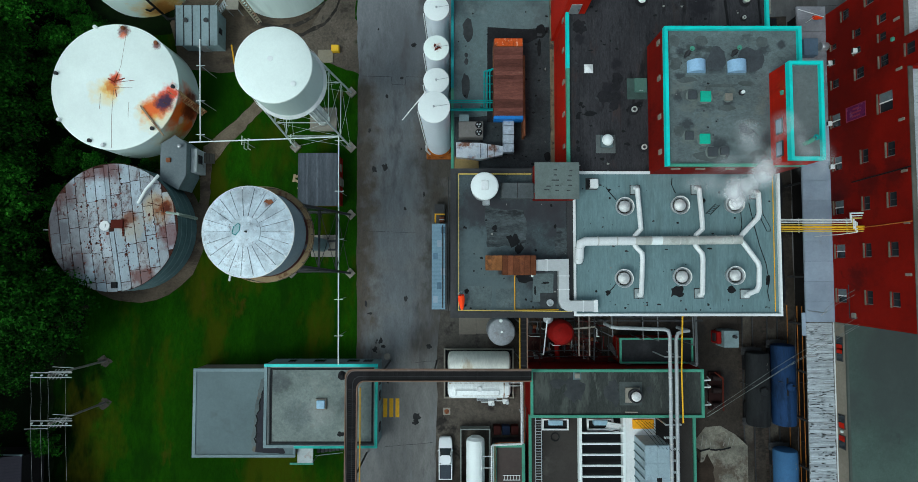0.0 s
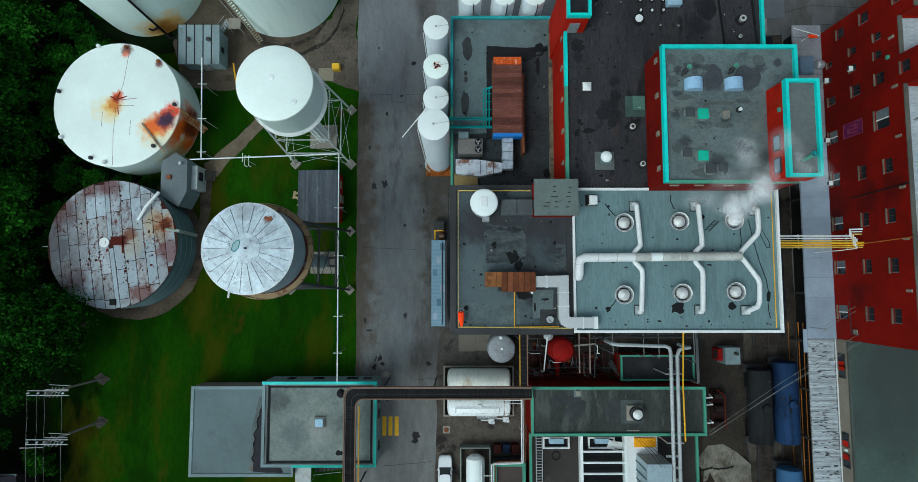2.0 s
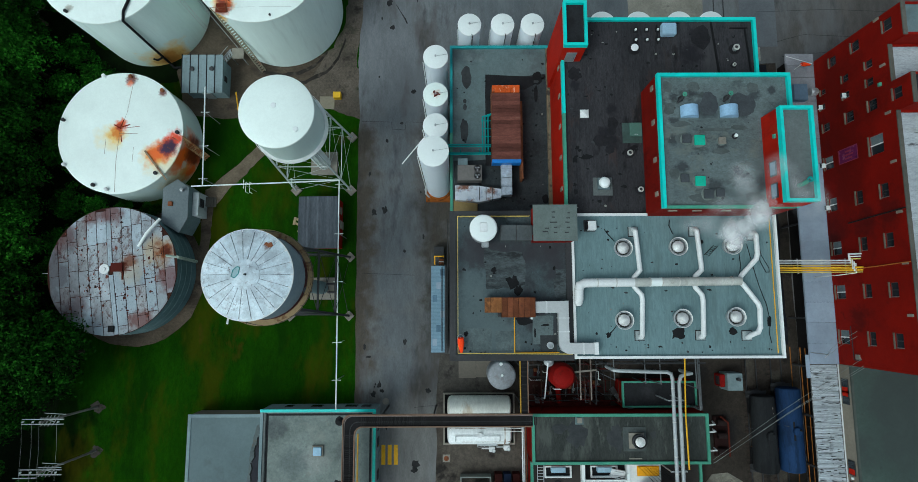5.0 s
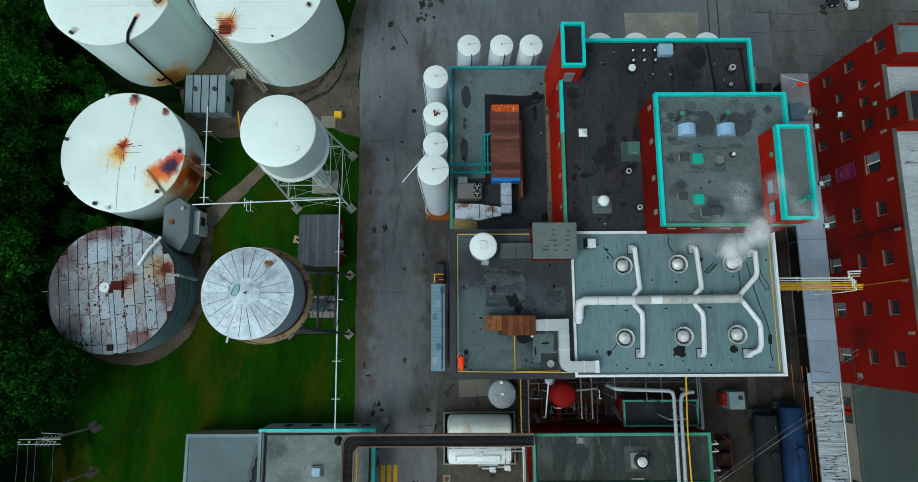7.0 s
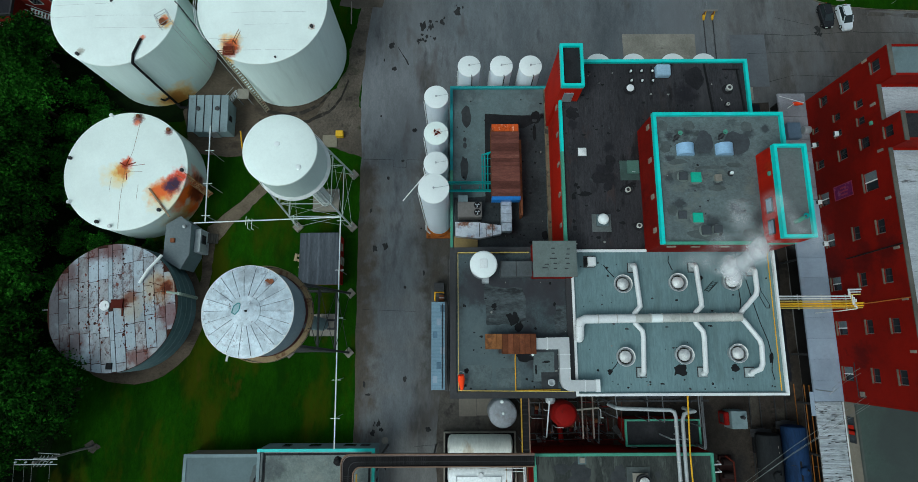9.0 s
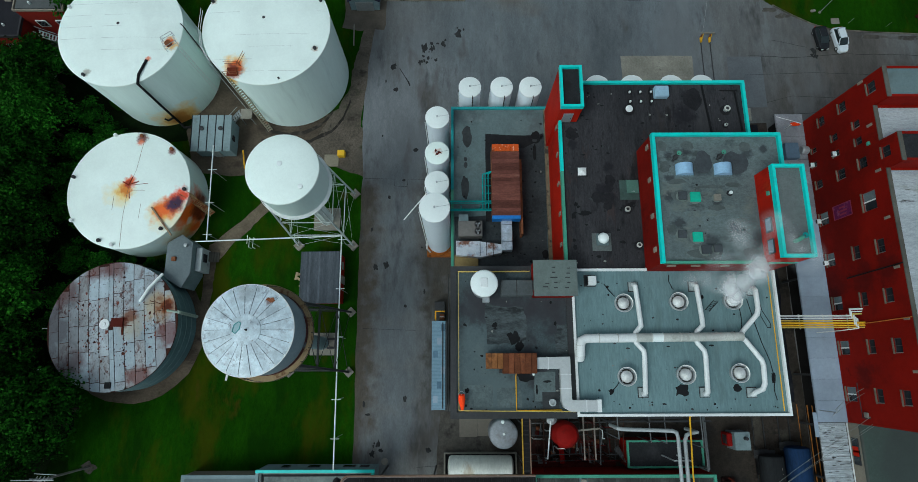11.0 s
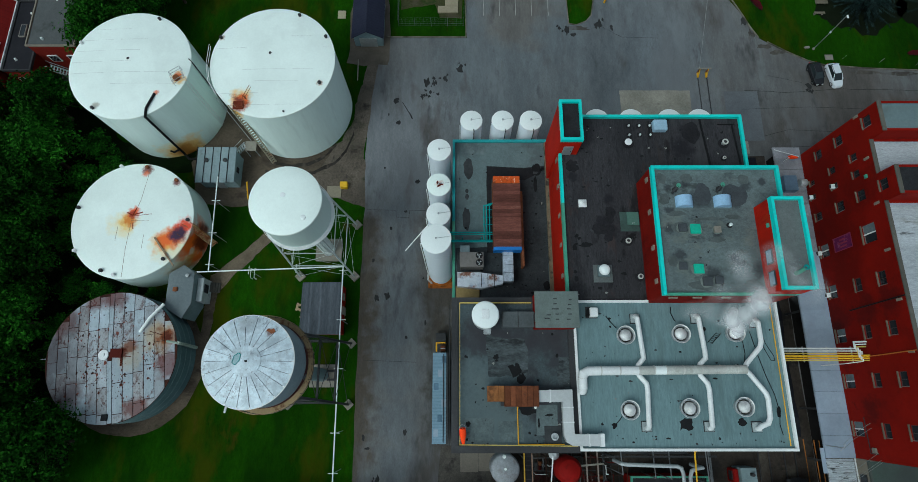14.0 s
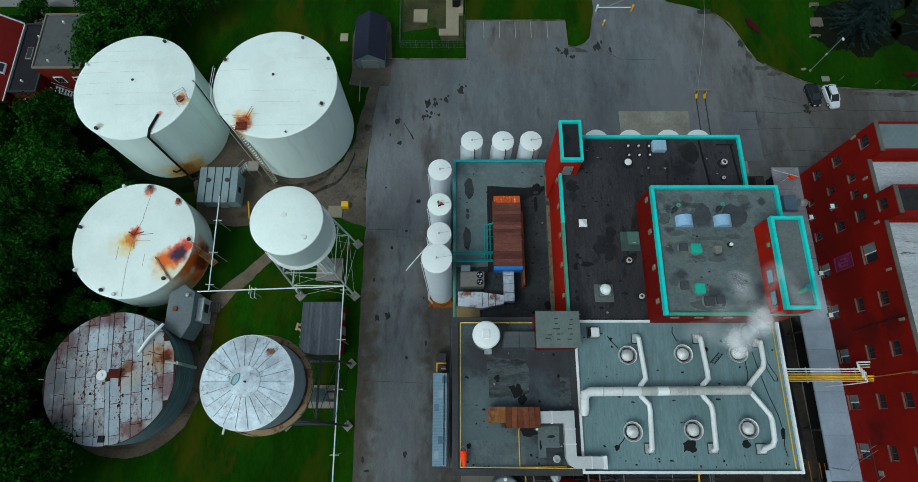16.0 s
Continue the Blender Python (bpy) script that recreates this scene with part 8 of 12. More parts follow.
hexa = [(-36.85, 12.4), (-36.9, 16.7), (-38.5, 17.8), (-40.4, 16.6), (-40.4, 11.8), (-37.9, 10.3)]
part("wall", Shape().prism([(x * 0.97 - 38.3 * 0.03, y * 0.97 + 13.9 * 0.03) for x, y in hexa], -0.2, 3.7), grey_wall, pump)
part("roof", Shape().add([(x, y, 3.7) for x, y in hexa] + [(x, y, 3.85) for x, y in hexa] + [(-38.2, 15.6, 4.25), (-38.2, 12.4, 4.2)],
     [(5, 4, 3, 2, 1, 0)] + [(i, (i + 1) % 6, 6 + (i + 1) % 6, 6 + i) for i in range(6)] + [(6, 7, 12, 13), (7, 8, 12), (8, 9, 12), (9, 10, 13, 12), (10, 11, 13), (11, 6, 13)]), mat("slate_grey_felt", (0.17, 0.20, 0.21), 0.8, big=0.12, stains=(((0.28, 0.30, 0.30), 0.6, 0.66, 0.5),)), pump)
part("porch", Shape().box(-36.85, 12.9, -0.1, -36.0, 16.2, 2.7, 0.05), mat("dull_white_render", (0.46, 0.50, 0.50), 0.8, stains=(((0.2, 0.21, 0.2), 0.6, 0.56, 0.6),)), pump, "dull white porch wall")
win = part("window", Shape().box(-35.99, 14.2, 1.2, -35.9, 15.4, 2.4), dark_steel, pump)
part("pane", Shape().box(-35.899, 14.3, 1.3, -35.87, 15.3, 2.3), glass, win)
part("vent", Shape().lathe((-37.6, 16.2), [(0, 4.0), (0.2, 4.05), (0.25, 4.5), (0, 4.6)], 12), steel, pump)
part("vent", Shape().box(-39.4, 14.0, 3.9, -38.8, 14.6, 4.4, 0.05), rust_steel, pump)
steps = thing("concrete_steps", (-35.3, 15.4, 0), "worn concrete steps beside the pump house", "steps")
for k in range(4):
    part("step", Shape().box(-35.99 + k * 0.32, 14.6, -0.1, -35.68 + k * 0.32, 16.0, 0.62 - 0.16 * k), coping_grey, steps)
barn = thing("plank_roofed_shed", (-19.2, 11.9, 0), "small red shed with a grey plank roof", "shed")
part("wall", Shape().box(-21.6, 8.5, -0.2, -16.45, 15.2, 2.6), red_wall, barn)
planks = mat("weathered_blue_grey_planks", (0.085, 0.095, 0.11), 0.85, big=0.25, big_scale=0.6, fine=0.3, vary=0.22, stretch=(2.0, 0.4, 1))
pm = mesh_of("roof_plank", Shape().box(-0.135, -3.65, 0, 0.138, 3.65, 0.06), planks)
for k in range(20):
    ob = new("roof_plank", pm)
    ob.parent = barn
    ob.location = (-2.72 + 0.28 * k, 0.0, 2.62 + 0.012 * k + 0.008 * (k % 3))
part("door", Shape().box(-16.44, 11.2, 0, -16.33, 12.3, 2.0), concrete, barn)
part("window", Shape().box(-16.44, 13.2, 1.0, -16.34, 14.2, 1.9), concrete, barn)
for i, (x, y, a) in enumerate([(-22.6, 12.9, 20), (-23.0, 12.1, -30), (-22.5, 11.4, 60), (-23.3, 12.5, 80)]):
    s = Shape()
    ca, sa = math.cos(radians(a)), math.sin(radians(a))
    s.prism([(x + u * ca - v * sa, y + u * sa + v * ca) for u, v in ((-0.55, -0.16), (0.55, -0.16), (0.55, 0.16), (-0.55, 0.16))], -0.03 + 0.07 * i, 0.05 + 0.07 * i)
    solid("timber_offcut", s, mat("pale_timber", (0.38, 0.30, 0.18), 0.85) if i == 0 else bpy.data.materials["pale_timber"], "pale timber offcut lying by the shed", "timber", "timber offcuts")
solid("concrete_pad", Shape().box(-20.2, 29.2, -0.1, -18.0, 31.1, 0.15, 0.04), mat("tan_concrete", (0.26, 0.23, 0.17), 0.9), "tan concrete pad on the grass", "slab")
solid("yellow_box", Shape().box(-18.1, 30.6, 0.1, -17.0, 31.5, 1.0, 0.06), mat("bright_yellow_enamel", (0.85, 0.50, 0.01), 0.5), "bright yellow equipment box on the pad", "box")
solid("yellow_bollard_rail", Shape().tube([(-32.1, 28.9, 0.15), (-32.4, 31.6, 0.6)], 0.11, 8), yellow_paint, "yellow guard rail near the tanks", "railing")

# overhead white pipe on T-posts
pl = thing("overhead_pipe", (-16, 17, 0), "thin white pipe carried on T-shaped posts", "pipe")
for pts in ([(-34.85, 30.6, 5.0), (-34.5, 16.75, 5.0)], [(-36.0, 16.55, 5.0), (-25, 16.95, 5.0), (-16.0, 17.3, 5.0), (-15.75, -12.9, 5.0)]):
    part("pipe", Shape().tube(pts, 0.085, 8), white_paint, pl)
for x, y, ax in ((-34.75, 27.0, 0), (-34.65, 22.2, 0), (-34.55, 17.6, 0), (-29.0, 16.85, 1), (-22.5, 17.05, 1), (-15.95, 16.8, 0), (-15.9, 10, 0), (-15.87, 3.6, 0), (-15.83, -4.4, 0), (-15.8, -9.2, 0)):
    part("post", Shape().bar((x, y, -0.05), (x, y, 4.9), 0.07), old_post, pl)
    dx, dy = (0.6, 0) if not ax else (0, 0.6)
    part("crossarm", Shape().bar((x - dx, y - dy, 4.84), (x + dx, y + dy, 4.84), 0.07), white_paint, pl)
gate_f = thing("pipe_stile", (-29.9, 17.0, 0), "small white tubular stile beside the path", "railing")
for dx in (0, 0.55):
    part("hoop", Shape().tube([(-30.2 + dx, 16.6, -0.05), (-30.2 + dx, 16.6, 1.0), (-30.2 + dx, 18.0, 1.0), (-30.2 + dx, 18.0, -0.05)], 0.05, 6), white_paint, gate_f)

# power poles with crossarms and wires
wood_pole = mat("grey_wood_pole", (0.22, 0.20, 0.18), 0.9)
PZ = 10.0
for px, py in ((-49.7, -13.3), (-49.5, -19.1)):
    b = thing("power_pole", (px, py, 0), "grey wooden power pole with double crossarm", "power pole", "power poles")
    part("pole", Shape().disc((px, py), 0.17, 0.12, -0.3, PZ + 0.5, 12), wood_pole, b)
    for dy in (-0.28, 0.28):
        part("crossarm", Shape().bar((px - 2.5, py + dy, PZ), (px + 2.5, py + dy, PZ), 0.085), mat("silvered_wood", (0.45, 0.46, 0.45), 0.8) if "silvered_wood" not in bpy.data.materials else bpy.data.materials["silvered_wood"], b)
    part("crossarm", Shape().bar((px - 1.2, py + 0.2, PZ - 1.2), (px + 1.6, py + 0.2, PZ - 1.2), 0.07), bpy.data.materials["silvered_wood"], b)
    for dx in (-2.3, -1.1, -0.2, 1.9):
        part("insulator", Shape().lathe((px + dx, py), [(0, PZ), (0.09, PZ), (0.12, PZ + 0.15), (0.06, PZ + 0.3), (0, PZ + 0.34)], 10), white_paint, b)
    part("switch_bar", Shape().bar((px - 0.3, py + 0.9, PZ - 0.6), (px + 2.3, py + 0.75, PZ - 0.6), 0.06), bpy.data.materials["silvered_wood"], b)
    for dx in (0.1, 0.5, 0.95, 1.4):
        part("fuse_link", Shape().bar((px + dx - 0.25, py - 0.5, PZ + 0.1), (px + dx + 0.2, py + 0.65, PZ - 0.4), 0.045), bpy.data.materials["silvered_wood"], b)
    if py < -15:
        part("low_arm", Shape().bar((px - 3.4, py - 0.75, PZ - 0.2), (px - 0.6, py - 0.7, PZ - 0.2), 0.06), bpy.data.materials["silvered_wood"], b)
    part("brace", Shape().bar((px, py, PZ - 1.0), (px + 1.3, py, PZ - 0.05), 0.06), bpy.data.materials["silvered_wood"], b)
wire = mat("bare_wire", (0.32, 0.33, 0.32), 0.6)
for dx in (-2.3, -1.1, -0.2, 1.9):
    pts = [(-49.7 + dx, -13.3, PZ + 0.35), (-49.6 + dx, -16.2, PZ + 0.2), (-49.5 + dx, -19.1, PZ + 0.35), (-49.3 + dx, -30, PZ - 0.3), (-49 + dx, -48, PZ + 0.2)]
    solid("overhead_wire", Shape().tube(pts, 0.015, 4), wire, "thin overhead wire between power poles", "wire", "overhead wires")
for px, py in ((-49.7, -13.3), (-49.5, -19.1)):
    structure("bare_patch", Shape().prism(blot(px, py - 0.1, 0.9, 0.75, py, 20, 0.9), -0.3, -0.015), mat("dull_trodden_earth", (0.052, 0.046, 0.040), 1.0, big=0.3, big_scale=0.8, stains=(((0.012, 0.03, 0.003), 0.9, 0.52, 0.8),)) if py > -15 else bpy.data.materials["dull_trodden_earth"], "bare earth at a pole foot", "earth")
hb = thing("grey_roofed_house", (-61.5, -31, 0), "house with a dark grey roof beside the trees", "house")
part("wall", Shape().box(-67, -36, -0.2, -57.6, -25.2, 4.4), mat("dark_stained_boards", (0.02, 0.018, 0.018), 0.9), hb)
part("roof", Shape().add([(-67.4, -36.4, 4.4), (-57.2, -36.4, 4.4), (-57.2, -24.8, 4.4), (-67.4, -24.8, 4.4), (-67.4, -36.4, 4.55), (-57.2, -36.4, 4.55), (-57.2, -24.8, 4.55), (-67.4, -24.8, 4.55), (-62.3, -36.4, 6.4), (-62.3, -24.8, 6.4)],
     [(3, 2, 1, 0), (0, 1, 5, 8, 4), (2, 3, 7, 9, 6), (1, 2, 6, 5), (3, 0, 4, 7), (5, 6, 9, 8), (7, 4, 8, 9)]), mat("dark_grey_shingles", (0.026, 0.024, 0.032), 0.9, joints=(1, 0.4, 0.03)), hb)
part("gutter", Shape().box(-67.4, -24.9, 4.35, -57.2, -24.7, 4.6), grey_wall, hb)

# ---- south yard ----
yard_dark = mat("wet_brown_concrete", (0.038, 0.031, 0.025), 0.85, big=0.4, big_scale=0.15, fine=0.35, fine_scale=1.6, stains=(((0.075, 0.065, 0.052), 0.2, 0.60, 0.6), ((0.012, 0.011, 0.011), 0.3, 0.55, 0.8)), under=[((0.096, 0.082, 0.067), (1.5, -22.5, 0), 9.0, 0.85), ((0.086, 0.073, 0.060), (7.0, -20.5, 0), 4.6, 0.8), ((0.085, 0.077, 0.067), (0.0, -9.0, 0), 6.5, 0.85), ((0.085, 0.077, 0.067), (-2.0, -14.0, 0), 3.0, 0.8), ((0.012, 0.0115, 0.0125), (36.5, -17.0, 0), 3.6, 0.8), ((0.016, 0.015, 0.015), (33.5, -9.0, 0), 2.0, 0.7)])
structure("yard_concrete", Shape().prism(ragged([(-3.2, -60), (47.5, -60), (47.5, 36), (39, 36), (39, -6.2), (-2.6, -6.3), (-3.0, -12)], 2.0, 0.2, 6), -0.4, 0.010), yard_dark, "dark stained concrete service yard", "yard")
# near-black sheet that paints the shade between hall and dock onto the ground
structure("dark_lane", Shape().prism(ragged([(34.3, -6.0), (46.1, -5.2), (46.1, 35.8), (34.3, 35.8)], 1.2, 0.25, 16), -0.3, 0.013), mat("shade_black_lane", (0.010, 0.011, 0.015), 0.85, big=0.4, big_scale=0.3, fine=0.4, stains=(((0.026, 0.026, 0.030), 0.4, 0.58, 0.7),)), "ground between hall and dock, coloured black for its shade", "yard")
structure("yard_slab", Shape().box(0.1, -9.6, -0.3, 2.5, -7.0, 0.016).box(2.54, -9.5, -0.3, 4.9, -7.1, 0.016), mat("grey_tan_slab", (0.17, 0.15, 0.125), 0.9, big=0.2), "paler concrete slab in the yard", "slab")

low = block(9.4, -19.5, 31.75, -13.4, 5.9, red_wall, mat("dark_green_grey_roof", (0.043, 0.047, 0.043), 0.8, big=0.35, big_scale=0.2, fine=0.35, stains=(((0.13, 0.14, 0.125), 1.1, 0.54, 0.6, 0.25, 0.48), ((0.10, 0.108, 0.095), 0.4, 0.57, 0.65), ((0.02, 0.021, 0.02), 0.3, 0.57, 0.7), ((0.13, 0.135, 0.12), 0.9, 0.64, 0.5)), stretch=(1.3, 0.35, 1)), cyan_green, "low red workshop with dark roof and green rim", 0.34, 0.3)
for i, (x, y, rx, ry) in enumerate([(12.9, -15.2, 0.9, 0.6), (15.0, -16.0, 1.4, 1.6), (24.8, -16.0, 0.3, 0.5), (20.0, -16.4, 0.9, 1.6)]):
    stain_on(low, x, y, rx, ry, 5.9, i + 71, grey_stain)
lf = thing("workshop_roof_fan", (22.7, -16.6, 5.9), "round grey roof fan on a square pad", "roof fan")
part("pad", Shape().box(20.9, -18.0, 5.89, 23.8, -15.0, 5.97), mat("grey_felt_pad", (0.075, 0.085, 0.082), 0.85, big=0.3, big_scale=0.8), lf)
part("curb", Shape().box(21.6, -17.6, 5.97, 23.5, -15.7, 6.2), concrete, lf)
part("drum", Shape().lathe((22.75, -16.65), [(0.85, 6.1), (0.92, 6.9), (0.80, 6.95), (0.72, 6.5), (0, 6.5)], 28), dark_steel, lf)
part("cap", Shape().lathe((22.75, -16.65), [(0, 6.9), (0.62, 6.92), (0.62, 7.05), (0.3, 7.15), (0, 7.17)], 24), fan_metal, lf)
sq = thing("small_roof_cap", (15.4, -14.2, 5.9), "small square pale roof cap", "vent")
part("cap", Shape().box(15.1, -14.5, 5.89, 15.75, -13.85, 6.2, 0.05), concrete, sq)
part("plate", Shape().box(14.9, -14.7, 5.885, 15.95, -13.65, 5.93), roof_light, sq)
solid("roof_bar", Shape().box(21.6, -18.95, 5.9, 23.2, -18.8, 6.02), concrete, "pale timber bar on the workshop roof", "batten")
block(21.75, -13.0, 31.5, -9.7, 3.4, red_wall, roof_dark, cyan_green, "small red annex with dark roof and green rim", 0.22, 0.25)
for y0, y1, x in ((-15.0, -14.7, 31.9), (-15.9, -15.7, 31.9), (-18.2, -18.0, 31.9)):
    solid("wall_pipe", Shape().tube([(31.7, y0, 5.2), (33.0, y0 + 0.1, 5.2), (33.1, y1, 4.2)], 0.1, 8), white_pipe, "white pipe stub on the workshop wall", "pipe", "workshop wall pipes")
block(9.5, -38, 31.8, -20.0, 3.0, red_wall, mat("brown_black_roof", (0.042, 0.037, 0.033), 0.85, big=0.3, big_scale=0.2, stains=(((0.085, 0.08, 0.07), 0.3, 0.58, 0.6),)), cyan_green, "low dark-roofed canopy south of the workshop", 0.35, 0.3)
for x in (13.0, 19.0):
    b = thing("roof_light_box", (x, -20.9, 3.0), "white-edged box roof light with blue top", "skylight", "roof lights")
    part("box_frame", Shape().rim(x - 1.75, -21.9, x + 1.75, -20.4, 0.18, 2.98, 3.5), white_pipe, b)
    part("well", Shape().box(x - 1.58, -21.75, 2.99, x + 1.58, -20.55, 3.12), black, b)
    part("lid", Shape().box(x - 0.95, -21.2, 3.1, x + 0.95, -20.5, 3.75, 0.06), mat("light_blue_lid", (0.32, 0.48, 0.58), 0.4) if "light_blue_lid" not in bpy.data.materials else bpy.data.materials["light_blue_lid"], b)
solid("roof_ring", Shape().lathe((13.0, -22.9), [(0.46, 3.0), (0.6, 3.0), (0.6, 3.12), (0.46, 3.12), (0.46, 3.0)], 20), black, "black tyre-like ring on the canopy roof", "ring")
cage = thing("cable_ladder", (10.7, -28, 3.0), "grey ladder-like cable tray on the roof", "cable tray")
for x in (10.35, 11.15):
    part("rail", Shape().bar((x, -37.5, 3.25), (x, -20.3, 3.25), 0.08, 0.14), steel, cage)
for k in range(46):
    part("rung", Shape().bar((10.35, -37.3 + k * 0.37, 3.25), (11.15, -37.3 + k * 0.37, 3.25), 0.06), steel, cage)
grid_b = thing("white_beam_frame", (19, -28, 3.0), "white painted steel beam frame over a dark pit", "frame")
part("pit_floor", Shape().box(16.4, -37.6, 2.99, 21.9, -20.5, 3.04), black, grid_b)
part("side_beam", Shape().box(16.0, -37.6, 3.0, 16.4, -20.0, 4.1, 0.04), white_paint, grid_b)
part("side_beam", Shape().box(21.8, -37.6, 3.0, 22.2, -19.9, 4.1, 0.04), white_paint, grid_b)
for k in range(11):
    y = -22.1 - 1.42 * k
    part("cross_beam", Shape().box(16.4, y - 0.11, 3.8, 21.8, y + 0.11, 4.1, 0.03), white_paint, grid_b)
st = thing("steel_stair", (20.5, -20.9, 3.0), "short striped steel stair beside the frame", "stairs")
stair_flight(st, (19.4, -20.7, 5.2), (21.8, -21.6, 3.1), 0.8, white_pipe, 9)
hop = thing("white_hopper_house", (23.9, -24, 3.0), "white housing with yellow pit and blue-grey hopper", "machine housing")
part("white_deck", Shape().box(21.9, -38, 2.98, 26.2, -19.95, 4.0, 0.05), white_pipe, hop)
part("yellow_pit", Shape().box(23.1, -21.5, 4.0, 25.9, -20.3, 4.25, 0.05), mat("orange_yellow_paint", (0.85, 0.38, 0.01), 0.6), hop, "orange-yellow painted pit cover")
hop_blue = mat("blue_grey_metal_panels", (0.30, 0.38, 0.42), 0.55, big=0.15, stains=(((0.16, 0.20, 0.22), 0.6, 0.58, 0.6),))
part("hopper", Shape().box(23.35, -38, 3.99, 26.45, -22.4, 8.1), hop_blue, hop)
for x0, x1 in ((23.4, 24.9), (24.95, 26.4)):
    for k in range(5):
        y1 = -22.45 - 2.15 * k
        part("top_panel", Shape().box(x0, y1 - 2.1, 8.1, x1, y1, 8.16), hop_blue, hop)
for k in range(14):
    part("side_rib", Shape().box(23.22, -37.6 + k * 1.1, 4.0, 23.34, -37.5 + k * 1.1, 8.05), grey_wall, hop)
part("slot", Shape().box(24.8, -28.2, 8.165, 25.4, -26.4, 8.2), black, hop)
for k in range(7):
    x = 23.2 + k * 0.5
    solid("hopper_cable", Shape().tube([(x, -20.2 - 0.1 * k, 4.3), (x + 0.9, -21.3, 7.0), (x + 1.9, -22.7 - 0.1 * k, 8.35)], 0.028, 5), black, "thin black cable draped over the hopper", "cable", "hopper cables")
side_rack = thing("white_pipe_brackets", (27, -27, 3.0), "row of short white brackets beside the hopper", "bracket")
for k in range(9):
    part("bracket", Shape().box(26.3, -22.0 - 1.45 * k, 6.6, 28.0, -21.75 - 1.45 * k, 6.8), white_paint, side_rack)

# big pipes over the workshop
pr = thing("silver_pipe_pair", (27.2, -18, 0), "pair of silver insulated pipes on tall stands", "pipe")
pipe_silver = mat("silver_pipe_cladding", (0.42, 0.44, 0.45), 0.6, 0.2, big=0.15, stains=(((0.30, 0.31, 0.32), 0.6, 0.6, 0.6),))
part("pipe", Shape().tube([(19.6, -7.7, 4.0), (19.6, -7.75, 7.6), (20.1, -7.8, 8.0), (26.1, -8.0, 8.0), (26.6, -8.2, 8.0), (26.75, -8.8, 8.0), (26.7, -40, 8.0)], 0.23, 12), pipe_silver, pr)
part("pipe", Shape().tube([(29.3, -8.2, 4.0), (29.2, -8.2, 7.7), (28.4, -8.25, 8.0), (27.8, -8.5, 8.0), (27.55, -9.2, 8.0), (27.45, -40, 8.0)], 0.23, 12), pipe_silver, pr)
for y in (-11.5, -20.0, -28.5):
    part("stand", Shape().bar((26.2, y, 0 if y > -13 else 3.0), (26.2, y, 7.75), 0.14), steel, pr)
    part("stand", Shape().bar((28.1, y, 0 if y > -13 else 3.0), (28.1, y, 7.75), 0.14), steel, pr)
    part("yoke", Shape().bar((26.1, y, 7.66), (28.2, y, 7.66), 0.14), steel, pr)
for k in range(14):
    y = -10 - 2.05 * k
    part("joint_band", Shape().along("y", (26.74, y, 8.0), [(0.25, 0), (0.25, 0.1)], 12), ring_metal, pr)
solid("yellow_gas_main", Shape().tube([(28.0, -5.8, 10.5), (28.0, -6.3, 9.0), (28.05, -13, 8.3), (28.15, -19.6, 8.3)], 0.10, 8), yellow_paint, "bright yellow gas pipe over the workshop", "pipe")
old_grey = mat("dull_grey_pipe_paint", (0.13, 0.135, 0.14), 0.6, big=0.25, stains=(((0.10, 0.09, 0.08), 0.8, 0.56, 0.6),))
rackN = thing("pipe_rack", (25, -7.5, 0), "cluster of grey pipes behind the hall", "pipe")
for x, z, y1 in ((19.6, 7.5, -9.0), (24.0, 6.0, -9.6), (25.6, 7.0, -9.6), (29.7, 8.0, -10), (30.3, 7.2, -12.8), (30.8, 6.4, -12.8), (31.2, 5.6, -12.8)):
    part("pipe", Shape().tube([(x, -5.7, z), (x, -6.8, z), (x + 0.15, y1, z - 0.2), (x + 0.15, y1, 0.2)], 0.075, 8), old_grey, rackN)
for x in (18.6, 23.4, 28.8):
    part("post", Shape().bar((x, -7.0, -0.02), (x, -7.0, 8.0), 0.2), dark_steel, rackN)
part("beam", Shape().bar((18.4, -7.0, 7.0), (31.4, -7.0, 7.0), 0.2), dark_steel, rackN)
part("tray", Shape().box(20.2, -6.9, 5.0, 28.6, -6.2, 5.1), dark_steel, rackN)

# enclosed conveyor bridge
cb = thing("conveyor_bridge", (-2, -14, 0), "brown-edged covered conveyor bridge on steel legs", "conveyor")
edge = mat("brown_edge_beam", (0.21, 0.135, 0.095), 0.8, big=0.25, stains=(((0.36, 0.27, 0.21), 0.8, 0.58, 0.6),))
CZ = 7.2
